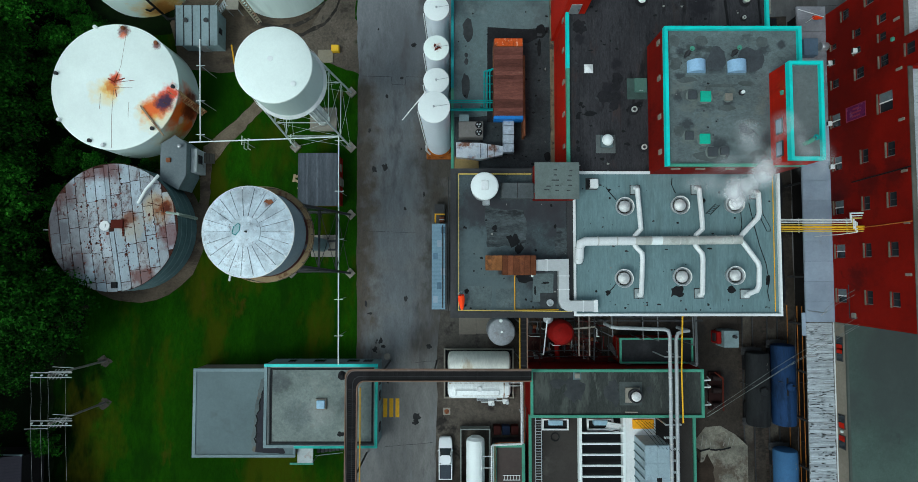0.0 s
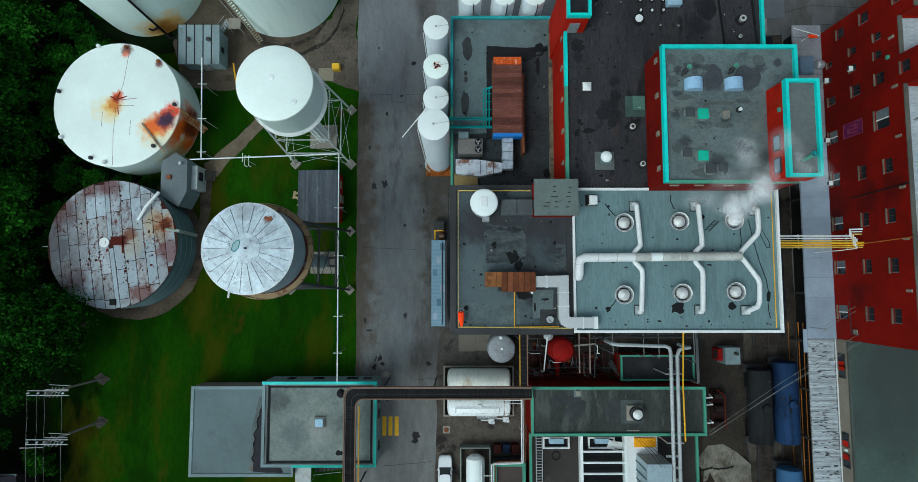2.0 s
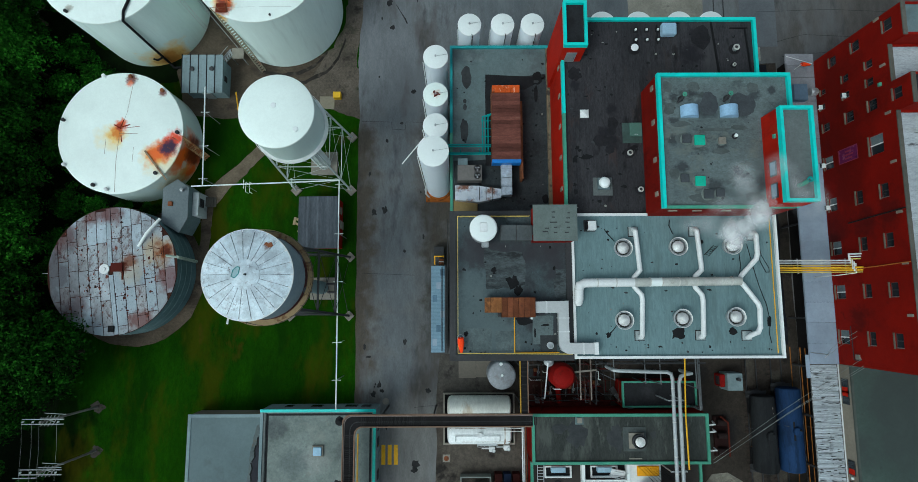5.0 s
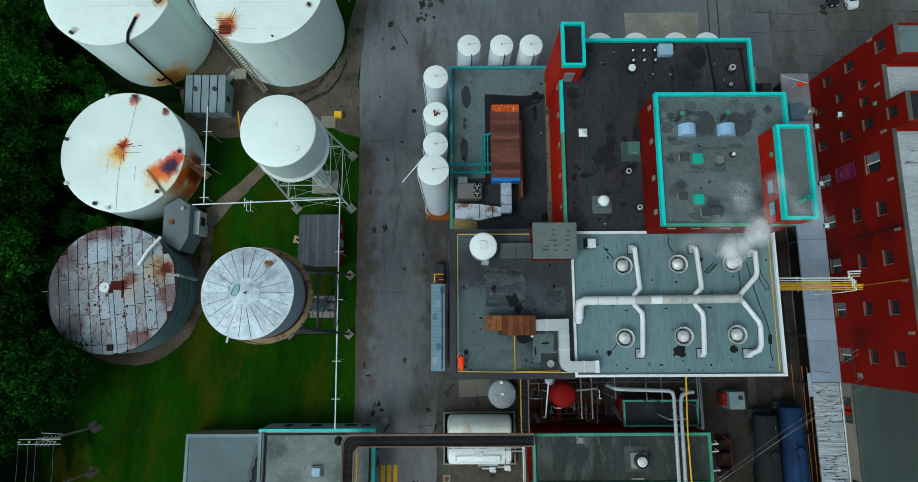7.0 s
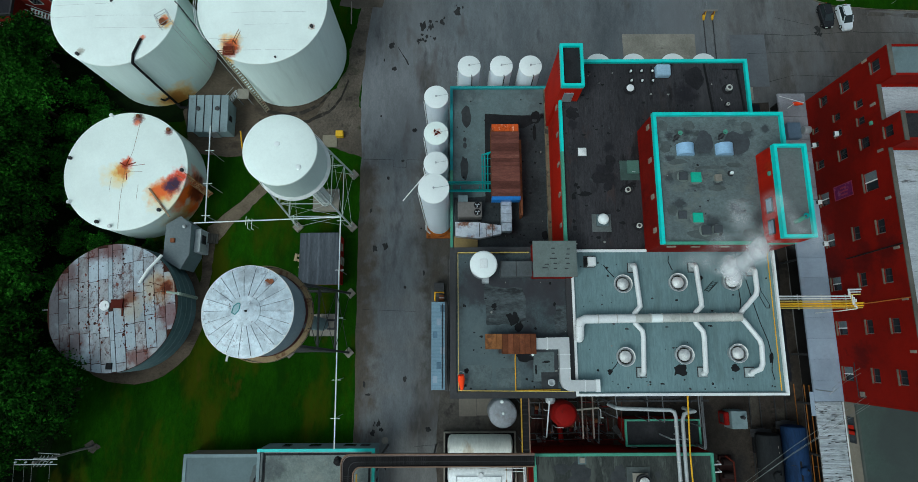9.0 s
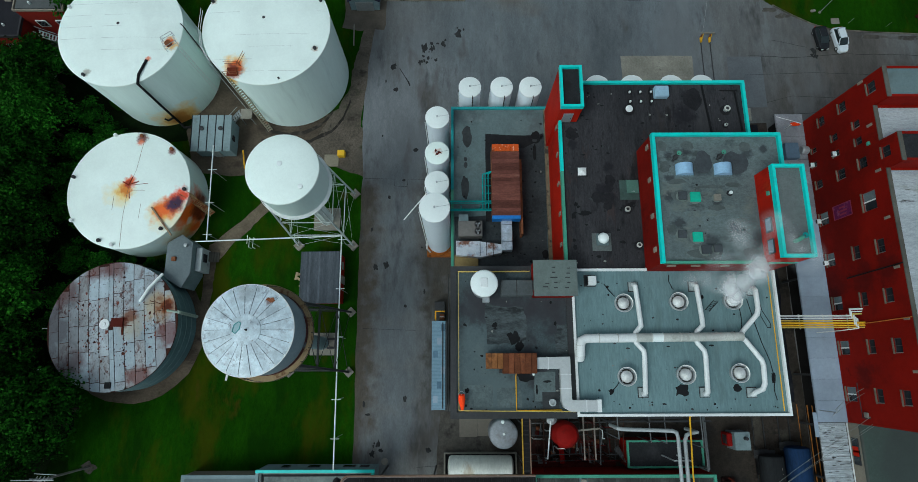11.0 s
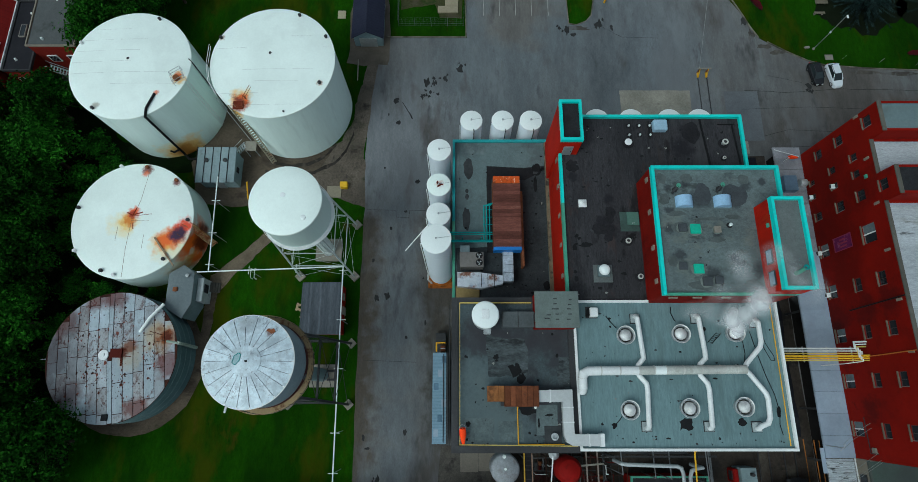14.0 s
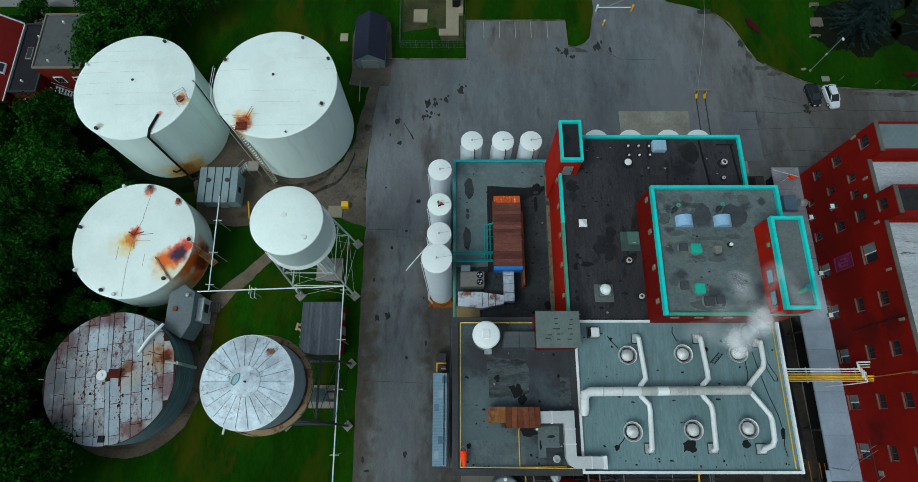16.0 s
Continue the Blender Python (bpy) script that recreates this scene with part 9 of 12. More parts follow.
def sweep(off_out, off_in, z0, z1):
    """A band along the bridge's bent line, between two offsets from its middle."""
    def line(o):
        x_in, y_in = -13.55 - o, -13.85 + o
        r = 1.0
        pts = [(9.3, y_in)]
        cxx, cyy = x_in + r + 0.0, y_in - r
        for a in range(90, 181, 15):
            pts.append((cxx + r * math.cos(radians(a)), cyy + r * math.sin(radians(a))))
        pts.append((x_in, -42))
        return pts
    a, c = line(off_out), line(off_in)
    n = len(a)
    v = [(x, y, z) for z in (z0, z1) for x, y in a + c]
    f = []
    for i in range(n - 1):
        f += [(i, i + 1, 2 * n + i + 1, 2 * n + i), (n + i + 1, n + i, 3 * n + i, 3 * n + i + 1), (2 * n + i, 2 * n + i + 1, 3 * n + i + 1, 3 * n + i), (i + 1, i, n + i, n + i + 1)]
    f += [(0, 2 * n, 3 * n, n), (n - 1, 2 * n - 1, 4 * n - 1, 3 * n - 1)]
    return Shape().add(v, f)
part("edge_beam", sweep(0.80, 0.66, CZ, CZ + 0.5), edge, cb)
part("edge_beam", sweep(-0.64, -0.78, CZ, CZ + 0.5), edge, cb)
part("belt_deck", sweep(0.66, -0.64, CZ + 0.05, CZ + 0.25), mat("black_belt", (0.016, 0.015, 0.016), 0.8, big=0.3, big_scale=0.5), cb, "dark belt deck")
part("cable_line", sweep(0.62, 0.53, CZ + 0.25, CZ + 0.36), mat("dull_pinkish_cover_strip", (0.20, 0.165, 0.15), 0.8, big=0.3), cb)
part("cable_line", sweep(-0.1, -0.18, CZ + 0.25, CZ + 0.33), dark_steel, cb)
roller = mesh_of("roller", Shape().box(-0.05, -0.48, 0, 0.05, 0.48, 0.1), mat("grimy_roller", (0.024, 0.0225, 0.0225), 0.85, vary=0.4))
for k in range(88):
    ob = new("roller", roller)
    ob.parent = cb
    ob.location = (-10.0 + 0.25 * k, -13.9 + 14, CZ + 0.25)
for k in range(52):
    ob = new("roller", roller)
    ob.parent = cb
    ob.location = (-11.5, -1.6 - 0.25 * k, CZ + 0.25)
    ob.rotation_euler = (0, 0, math.pi / 2)
part("yellow_side", Shape().box(-12.5, -42, CZ + 0.1, -12.34, -15.4, CZ + 0.3), mat("mustard_paint", (0.40, 0.24, 0.03), 0.7), cb)
for x, y in ((8.4, -13.95), (-3.0, -13.95), (-9.5, -13.95), (-13.45, -26.0), (-13.45, -36)):
    for d in (-0.7, 0.7):
        px, py = (x, y + d) if y > -20 else (x + d, y)
        part("leg", Shape().bar((px, py, -0.02), (px, py, CZ + 0.02), 0.18), dark_steel, cb)

# horizontal tanks, vessels
def lying_tank(x0, x1, y, z, r, m, label):
    b = thing("horizontal_tank", ((x0 + x1) / 2, y, 0), label, "tank", "white lying tanks")
    part("barrel", Shape().along("x", (x0, y, z), [(0, 0), (r * 0.6, 0.05), (r * 0.92, 0.25), (r, 0.55), (r, x1 - x0 - 0.55), (r * 0.92, x1 - x0 - 0.25), (r * 0.6, x1 - x0 - 0.05), (0, x1 - x0)], 36), m, b)
    for x in (x0 + 1.5, x1 - 1.5):
        part("saddle", Shape().box(x - 0.2, y - r * 0.8, -0.02, x + 0.2, y + r * 0.8, z - r * 0.45), concrete, b)
    for x in (x0 + 4.3,) if "white" in label else ():
        part("manway", Shape().disc((x, y), 0.35, 0.35, z + r - 0.15, z + r + 0.25, 18), white_pipe, b)
    return b
cream = mat("stained_cream_tank_paint", (0.70, 0.70, 0.63), 0.55, big=0.2, stains=(((0.42, 0.30, 0.15), 0.5, 0.57, 0.6), ((0.72, 0.72, 0.68), 0.4, 0.58, 0.7), ((0.12, 0.09, 0.06), 1.6, 0.66, 0.7)), stretch=(1, 0.4, 0.4))
lying_tank(-1.45, 7.15, -13.1, 1.9, 1.45, cream, "stained cream horizontal tank in a pit")
wtank = lying_tank(-1.45, 7.15, -16.5, 1.9, 1.45, mat("grimy_white_tank_paint", (0.86, 0.88, 0.87), 0.5, big=0.1, stains=(((0.45, 0.42, 0.36), 0.7, 0.60, 0.6), ((0.12, 0.10, 0.08), 2.0, 0.68, 0.8)), stretch=(1, 0.5, 0.4)), "white horizontal tank in a pit")
part("walk_rail", Shape().tube([(-0.3, -17.3, 3.3), (-0.3, -16.6, 3.55), (5.5, -16.6, 3.55), (5.5, -17.3, 3.3)], 0.05, 6), steel, wtank)
part("platform", Shape().box(2.6, -18.4, 1.0, 5.3, -17.6, 1.1), steel, wtank)
for x in (2.6, 3.5, 4.4, 5.3):
    part("platform_post", Shape().bar((x, -18.3, 0.0), (x, -18.3, 2.0), 0.06), steel, wtank)
part("platform_rail", Shape().tube([(2.6, -18.35, 2.0), (5.3, -18.35, 2.0)], 0.035, 6), steel, wtank)
for y in (-16.0, -15.6):
    part("feed_pipe", Shape().tube([(5.9, y, 3.5), (7.4, y, 3.6), (8.6, y, 3.6)], 0.05, 6), white_pipe, wtank)
for dx0, dx1, dy in ((0.2, 5.2, 0.75), (5.6, 8.2, 0.9), (2.0, 8.3, -0.95)):
    part("rust_line", Shape().bar((-1.45 + dx0, -16.5 + dy, 1.9 + math.sqrt(1.45 ** 2 - dy * dy) - 0.01), (-1.45 + dx1, -16.5 + dy, 1.9 + math.sqrt(1.45 ** 2 - dy * dy) - 0.01), 0.07, 0.03), mat("brown_rust_line", (0.20, 0.10, 0.04), 0.9, stains=(((0.7, 0.68, 0.62), 1.2, 0.48, 0.9),)) if dx0 == 0.2 else bpy.data.materials["brown_rust_line"], wtank, "brown rust line")
part("strap", Shape().along("x", (6.1, -16.5, 1.9), [(1.455, 0), (1.46, 0.04), (1.46, 0.12), (1.455, 0.16)], 36), bpy.data.materials["brown_rust_line"], wtank, "rusty strap")
bund = thing("bund_wall", (3, -15, 0), "low grey concrete wall round the lying tanks", "wall")
part("kerb_wall", Shape().rim(-2.0, -18.35, 7.75, -11.5, 0.2, -0.2, 0.7), concrete, bund)
part("floor", Shape().box(-1.8, -18.15, -0.2, 7.55, -11.7, 0.03), black, bund)
for x, y in ((4.6, -18.9), (6.6, -18.7)):
    valve = thing("valve_set", (x, y, 0), "small white valve manifold beside the tank", "valve", "valve manifolds")
    part("body", Shape().box(x - 0.4, y - 0.4, 0.0, x + 0.4, y + 0.3, 0.9, 0.08), white_pipe, valve)
    part("hand_wheel", Shape().lathe((x + 0.2, y - 0.2), [(0.16, 0.95), (0.26, 0.95), (0.26, 1.0), (0.16, 1.0), (0.16, 0.95)], 14), steel, valve)
    part("pipe", Shape().tube([(x - 0.4, y, 0.5), (x - 1.4, y, 0.5)], 0.08, 8), white_pipe, valve)
manhole = thing("manhole", (-1.6, -20.3, 0), "square manhole with a rusty round cover", "manhole")
part("surround", Shape().box(-2.1, -20.8, -0.1, -1.1, -19.8, 0.04), concrete, manhole)
part("cover", Shape().disc((-1.6, -20.3), 0.34, 0.34, 0.0, 0.06, 20), rust_steel, manhole)
trk = thing("tank_trailer", (2.35, -28, 0), "white tank standing in a steel frame", "tank")
part("barrel", Shape().along("y", (2.35, -35.0, 2.0), [(0, 0), (0.75, 0.05), (1.2, 0.4), (1.25, 0.8), (1.25, 11.1), (1.2, 11.5), (0.75, 11.85), (0, 11.9)], 32), white_paint, trk)
part("frame_rail", Shape().rim(0.3, -35.4, 4.4, -22.3, 0.14, 0.0, 1.5), old_post, trk)
for y in (-33, -26):
    part("saddle", Shape().box(1.4, y - 0.2, 0, 3.3, y + 0.2, 0.95), concrete, trk)
part("top_pipe", Shape().tube([(3.1, -23.6, 3.2), (3.1, -34, 3.2)], 0.08, 8), steel, trk)
for y in (-25.5, -27.0, -29.0):
    part("side_pipe", Shape().tube([(3.0, y, 3.0), (4.6, y, 3.0)], 0.06, 6), white_pipe, trk)
block(4.75, -38, 8.9, -23.9, 2.9, dark_steel, mat("brown_stained_roof", (0.075, 0.058, 0.052), 0.85, stains=(((0.14, 0.07, 0.04), 0.6, 0.6, 0.7),)), cyan_green, "small dark shed with green rim beside the tank", 0.4, 0.25)
gl = thing("roof_ladder", (7.2, -28.3, 3.2), "white ladder lying on the shed roof", "ladder")
for y in (-28.6, -28.0):
    part("rail", Shape().bar((6.0, y, 3.0), (8.3, y, 3.0), 0.07), white_pipe, gl)
for k in range(6):
    part("rung", Shape().bar((6.2 + 0.4 * k, -28.6, 3.0), (6.2 + 0.4 * k, -28.0, 3.0), 0.05), white_pipe, gl)
dull_crate = mat("dull_dark_red_crate", (0.030, 0.006, 0.005), 0.8)
for x, m in ((5.4, dull_crate), (6.6, mat("blue_crate_paint", (0.008, 0.014, 0.035), 0.7)), (7.8, dull_crate)):
    solid("storage_crate", Shape().box(x - 0.5, -23.2, 0.01, x + 0.5, -22.0, 1.2, 0.05), m, "dull coloured storage crate in the yard", "crate", "yard crates")
wpipes = thing("white_pipe_loop", (9.0, -20, 0), "white service pipes along the workshop end", "pipe")
for dx, z in ((0.0, 4.2), (-0.25, 4.6), (0.3, 3.6)):
    part("pipe", Shape().tube([(8.55 + dx, -12.3, 4.5), (8.55 + dx, -15.0, z), (8.55 + dx, -23.4, z), (5.4 + dx, -23.5, z), (4.6 + dx, -23.6, z), (4.6 + dx, -29, z)], 0.08, 8), white_pipe if dx <= 0 else rust_steel, wpipes)
part("post", Shape().bar((8.55, -20.0, -0.02), (8.55, -20.0, 4.2), 0.1), steel, wpipes)
dome = thing("domed_vessel", (5.8, -8.8, 0), "silvery domed upright vessel", "tank")
dm = mat("dull_aluminium_dome", (0.28, 0.29, 0.31), 0.6, 0.3, big=0.3, fine=0.25, stains=(((0.20, 0.18, 0.18), 0.7, 0.54, 0.7), ((0.55, 0.56, 0.57), 0.9, 0.60, 0.6)))
part("body", Shape().lathe((5.8, -8.8), [(0, -0.1), (1.85, -0.1), (1.85, 3.75), (1.7, 3.95), (1.0, 4.15), (0, 4.25)], 40), dm, dome)
part("cap", Shape().disc((5.8, -8.75), 0.16, 0.16, 4.25, 4.5, 12), white_paint, dome)
part("lamp", Shape().lathe((5.7, -7.3), [(0, 3.9), (0.25, 3.95), (0.2, 4.3), (0, 4.35)], 12), white_paint, dome)
redv = thing("red_cone_tank", (13.5, -8.7, 0), "bright red conical upright tank", "tank")
rv = mat("bright_red_enamel", (0.20, 0.004, 0.003), 0.75, fine=0.2, stains=(((0.10, 0.006, 0.004), 0.6, 0.56, 0.7),), big=0.12)
part("body", Shape().lathe((13.5, -8.7), [(0, 1.2), (0.3, 1.2), (1.65, 3.6), (1.65, 5.6), (1.3, 6.3), (0.5, 6.75), (0, 6.8)], 32), rv, redv)
for k in range(4):
    a = radians(45 + 90 * k)
    part("leg", Shape().bar((13.5 + 1.5 * math.cos(a), -8.7 + 1.5 * math.sin(a), -0.02), (13.5 + 1.5 * math.cos(a), -8.7 + 1.5 * math.sin(a), 4.2), 0.16), rv, redv)
part("outlet", Shape().tube([(13.5, -8.7, 1.4), (13.6, -10.6, 1.2), (13.8, -12.8, 1.0)], 0.35, 10), rv, redv)
clut = thing("process_pipework", (13, -10, 0), "tangle of rusty and white process pipes", "pipe")
brown_pipe = mat("rust_brown_pipe", (0.045, 0.022, 0.016), 0.85, big=0.3)
old_pipe = mat("dull_grey_pipe", (0.13, 0.13, 0.13), 0.6, big=0.25)
rngp = random.Random(21)
for k in range(16):
    x = 9.6 + k * 0.78 + rngp.uniform(-0.2, 0.2)
    y0, y1 = -6.4 - rngp.uniform(0, 1.2), -12.9 + rngp.uniform(0, 1.5)
    z = rngp.uniform(1.2, 5.0)
    if abs(x - 13.5) < 1.9:
        z = 0.6
    part("pipe", Shape().tube([(x, y0, 0.0), (x, y0, z), (x + rngp.uniform(-0.3, 0.3), y1, z), (x, y1, 0.0)], rngp.choice((0.04, 0.05, 0.08)), 7), rngp.choice((brown_pipe, dark_steel, dark_steel, brown_pipe, old_pipe, dark_steel)), clut)
for y in (-7.6, -9.2, -11.6, -12.4):
    part("pipe", Shape().tube([(8.8, y, rngp.uniform(1, 3)), (11.5, y, 2.4), (16.0, y + 0.1, 2.0), (19.0, y, 2.2)], 0.06, 7), rngp.choice((brown_pipe, dark_steel, old_pipe)), clut)
part("white_mast", Shape().tube([(11.6, -7.0, 6.0), (11.5, -11.9, 3.2), (11.5, -12.2, 0.4)], 0.09, 8), white_pipe, clut)
part("base_plate", Shape().box(10.6, -12.9, -0.02, 11.7, -12.2, 0.9), old_pipe, clut)
part("walk_bar", Shape().bar((14.6, -8.3, 5.2), (18.0, -8.0, 5.2), 0.2), concrete, clut)
dull_red = mat("dull_red_oxide_paint", (0.062, 0.007, 0.006), 0.8, big=0.3, big_scale=0.7, stains=(((0.03, 0.006, 0.005), 0.6, 0.54, 0.8),))
solid("red_plinth", Shape().box(8.9, -13.36, -0.02, 20.9, -12.75, 0.6), dull_red, "low dull red painted plinth", "plinth")
structure("red_stained_floor", Shape().prism(ragged([(9.6, -12.7), (20.4, -12.7), (20.0, -10.6), (16.2, -9.9), (12.0, -10.4), (9.9, -9.6)], 0.6, 0.35, 41), -0.3, 0.02), mat("red_stained_concrete", (0.040, 0.014, 0.011), 0.85, big=0.4, big_scale=0.4, fine=0.3, stains=(((0.012, 0.009, 0.009), 0.5, 0.52, 0.8), ((0.07, 0.06, 0.05), 0.5, 0.62, 0.6))), "red-stained concrete under the process pipes", "yard")
rngq = random.Random(33)
for x, y, turn in ((15.3, -11.2, 0), (16.9, -11.4, 1), (12.2, -11.7, 1), (18.6, -10.6, 0), (10.6, -8.9, 0)):
    pump_set = thing("process_pump", (x, y, 0.02), "small dull red pump with motor and white valves", "pump", "process pumps")
    ax = "x" if turn else "y"
    part("skid", Shape().box(x - 0.65, y - 0.5, 0.0, x + 0.65, y + 0.5, 0.2), dark_steel, pump_set)
    part("motor", Shape().along(ax, (x - (0.5 if turn else 0), y - (0 if turn else 0.45), 0.55), [(0, 0), (0.24, 0.02), (0.27, 0.1), (0.27, 0.55), (0.2, 0.6), (0, 0.62)], 14), dull_red, pump_set)
    part("volute", Shape().lathe((x + (0.4 if turn else 0.1), y + (0.1 if turn else 0.4)), [(0, 0.2), (0.3, 0.22), (0.34, 0.5), (0.22, 0.72), (0, 0.75)], 14), rust_steel, pump_set)
    part("riser", Shape().tube([(x + 0.3, y + 0.3, 0.6), (x + 0.3, y + 0.3, 1.9), (x + 0.3, y + 1.2, 2.0)], 0.07, 8), old_pipe, pump_set)
    part("hand_wheel", Shape().lathe((x + 0.3, y + 0.3), [(0.12, 2.05), (0.2, 2.05), (0.2, 2.1), (0.12, 2.1), (0.12, 2.05)], 12), old_pipe, pump_set)
frame_red = thing("pipe_gantry", (16.7, -9.5, 0), "stained beige and red steel gantry carrying pipes", "frame")
gantry_paint = mat("stained_beige_steel", (0.23, 0.19, 0.165), 0.75, big=0.3, big_scale=0.6, stains=(((0.08, 0.03, 0.02), 0.8, 0.55, 0.7),))
for x in (16.0, 17.4):
    for y in (-7.4, -9.6, -11.8):
        part("post", Shape().bar((x, y, -0.02), (x, y, 4.6), 0.12), dull_red, frame_red)
    part("beam", Shape().bar((x, -6.3, 4.55), (x, -11.9, 4.55), 0.16), gantry_paint, frame_red, "stained beige beam")
for y in (-7.4, -9.6, -11.8):
    part("beam", Shape().bar((15.8, y, 4.45), (17.6, y, 4.45), 0.1), dull_red, frame_red)
for k in range(26):
    x, y = rngq.uniform(9.8, 20.2), rngq.uniform(-12.4, -7.2)
    if math.hypot(x - 13.5, y + 8.7) < 1.9:
        continue
    z, ln = rngq.uniform(0.8, 4.2), rngq.uniform(0.8, 2.6)
    run = [(x, y, 0.0), (x, y, z), (x + ln, y, z), (x + ln, y - 0.1, z - 0.7)] if k % 2 else [(x, y, 0.0), (x, y, z), (x, y - ln * 0.6, z), (x + 0.3, y - ln * 0.6, z)]
    part("pipe", Shape().tube(run, rngq.choice((0.035, 0.05, 0.07)), 6), rngq.choice((dull_red, brown_pipe, dark_steel, old_pipe, dull_red, white_pipe)), clut)
    if k % 3 == 0:
        part("flange", Shape().disc((x, y), 0.15, 0.15, z * 0.5, z * 0.5 + 0.08, 10), old_pipe, clut)
for x, y in ((11.05, -12.2), (12.9, -12.3), (16.1, -12.3), (17.9, -11.9)):
    part("valve", Shape().box(x - 0.12, y - 0.12, 0.6, x + 0.12, y + 0.12, 1.3, 0.04), old_pipe, clut)
    part("valve_stub", Shape().bar((x - 0.35, y, 0.9), (x + 0.35, y, 0.9), 0.1), old_pipe, clut)
cable_hank = thing("pipe_bend_stack", (22.3, -12.9, 0), "grey bent pipe lengths leaning on the annex wall", "pipe")
for k in range(5):
    part("pipe", Shape().tube([(21.0 + 0.12 * k, -11.2 + 0.1 * k, 0.1), (21.5 + 0.1 * k, -12.2, 2.0), (22.4 + 0.15 * k, -13.1, 3.7)], 0.09, 7), old_pipe, cable_hank)
# covered branch tray from the conveyor to the hall
branch = thing("branch_conveyor", (8.3, -9.6, 0), "narrow dark branch conveyor with yellow and beige edges", "conveyor")
part("deck", Shape().box(7.9, -13.0, CZ + 0.05, 8.72, -5.5, CZ + 0.22), bpy.data.materials["black_belt"], branch, "dark belt deck")
part("edge_beam", Shape().box(7.78, -13.0, CZ, 7.9, -5.5, CZ + 0.4), bpy.data.materials["mustard_paint"], branch, "mustard yellow edge")
part("edge_beam", Shape().box(8.72, -13.0, CZ, 8.84, -5.5, CZ + 0.4), edge, branch, "beige-brown edge")
for k in range(14):
    part("slat", Shape().box(7.95, -12.7 + 0.52 * k, CZ + 0.22, 8.67, -12.58 + 0.52 * k, CZ + 0.27), bpy.data.materials["grimy_roller"], branch)
for y in (-11.8, -7.2):
    for x in (7.84, 8.78):
        part("leg", Shape().bar((x, y, -0.02), (x, y, CZ + 0.02), 0.12), dark_steel, branch)

cyc = thing("cone_hopper", (11.8, -6.8, 0), "small white cone-topped hopper by the hall", "hopper")
part("cone", Shape().lathe((11.8, -6.9), [(0.1, 3.0), (0.62, 5.0), (0.62, 5.6), (0.25, 5.9), (0, 5.9)], 20), steel, cyc)
part("leg", Shape().bar((11.8, -6.9, -0.02), (11.8, -6.9, 3.1), 0.2), steel, cyc)
dark_blue_sheet = mat("weathered_blue_sheet", (0.10, 0.16, 0.22), 0.7, big=0.3, big_scale=0.8)
wells = thing("lean_to_roof", (-2, 2, 0), "long pale blue lean-to roof along the hall", "canopy")
for k in range(8):
    part("roof_sheet", Shape().box(-3.55 + 0.0, -5.8 + k * 1.44, 3.75 + 0.01 * (k % 2), -1.75, -5.8 + k * 1.44 + 1.43, 3.87 + 0.01 * (k % 2)), mat("pale_blue_corrugated", (0.20, 0.30, 0.38), 0.6, big=0.2, joints=(1, 0.18, 0.03)) if k == 0 else bpy.data.materials["pale_blue_corrugated"], wells)
part("wall", Shape().box(-3.4, -5.7, -0.1, -1.8, 5.6, 3.7), grey_wall, wells)
part("gutter", Shape().box(-1.74, -5.8, 3.5, -1.5, 5.7, 3.8), dark_steel, wells)
part("rail", Shape().tube([(-1.3, -6, 4.4), (-1.3, 12, 4.4)], 0.05, 6), dark_steel, wells)
for k, y in enumerate((-4.9, -3.1, -1.2, 0.9, 2.6, 4.4)):
    part("patch_sheet", Shape().box(-3.35 + 0.5 * (k % 3), y, 3.86, -2.75 + 0.5 * (k % 3), y + 0.9, 3.9), dark_blue_sheet if k % 2 else pale_sheet, wells, "mismatched roof sheet")
part("roof_pipe", Shape().tube([(-2.1, -5.6, 4.0), (-2.1, 5.5, 4.0)], 0.06, 6), dark_steel, wells)
cont2 = thing("pallet_stack", (-2.7, 7.3, 0), "rusty and grey crates behind a yellow guard pipe", "crate")
part("crate", Shape().box(-2.6, 6.1, -0.02, -1.95, 6.9, 1.2, 0.04), rust_steel, cont2)
part("guard_pipe", Shape().tube([(-3.2, 6.2, 0), (-3.2, 6.2, 1.1), (-3.2, 7.3, 1.1), (-2.0, 7.3, 1.1), (-2.0, 7.3, 0)], 0.1, 8), yellow_paint, cont2, "bent yellow guard pipe")
part("crate", Shape().box(-3.3, 7.35, -0.02, -1.9, 8.6, 1.6, 0.04), dark_steel, cont2)
part("strap", Shape().box(-2.62, 6.45, -0.01, -1.93, 6.55, 1.22), steel, cont2)

# ---- railway ----
concrete_bed = mat("trodden_track_infill", (0.060, 0.052, 0.042), 0.95, big=0.5, big_scale=0.2, fine=0.4, stains=(((0.03, 0.022, 0.018), 0.4, 0.52, 0.8), ((0.10, 0.095, 0.085), 0.25, 0.60, 0.6)))
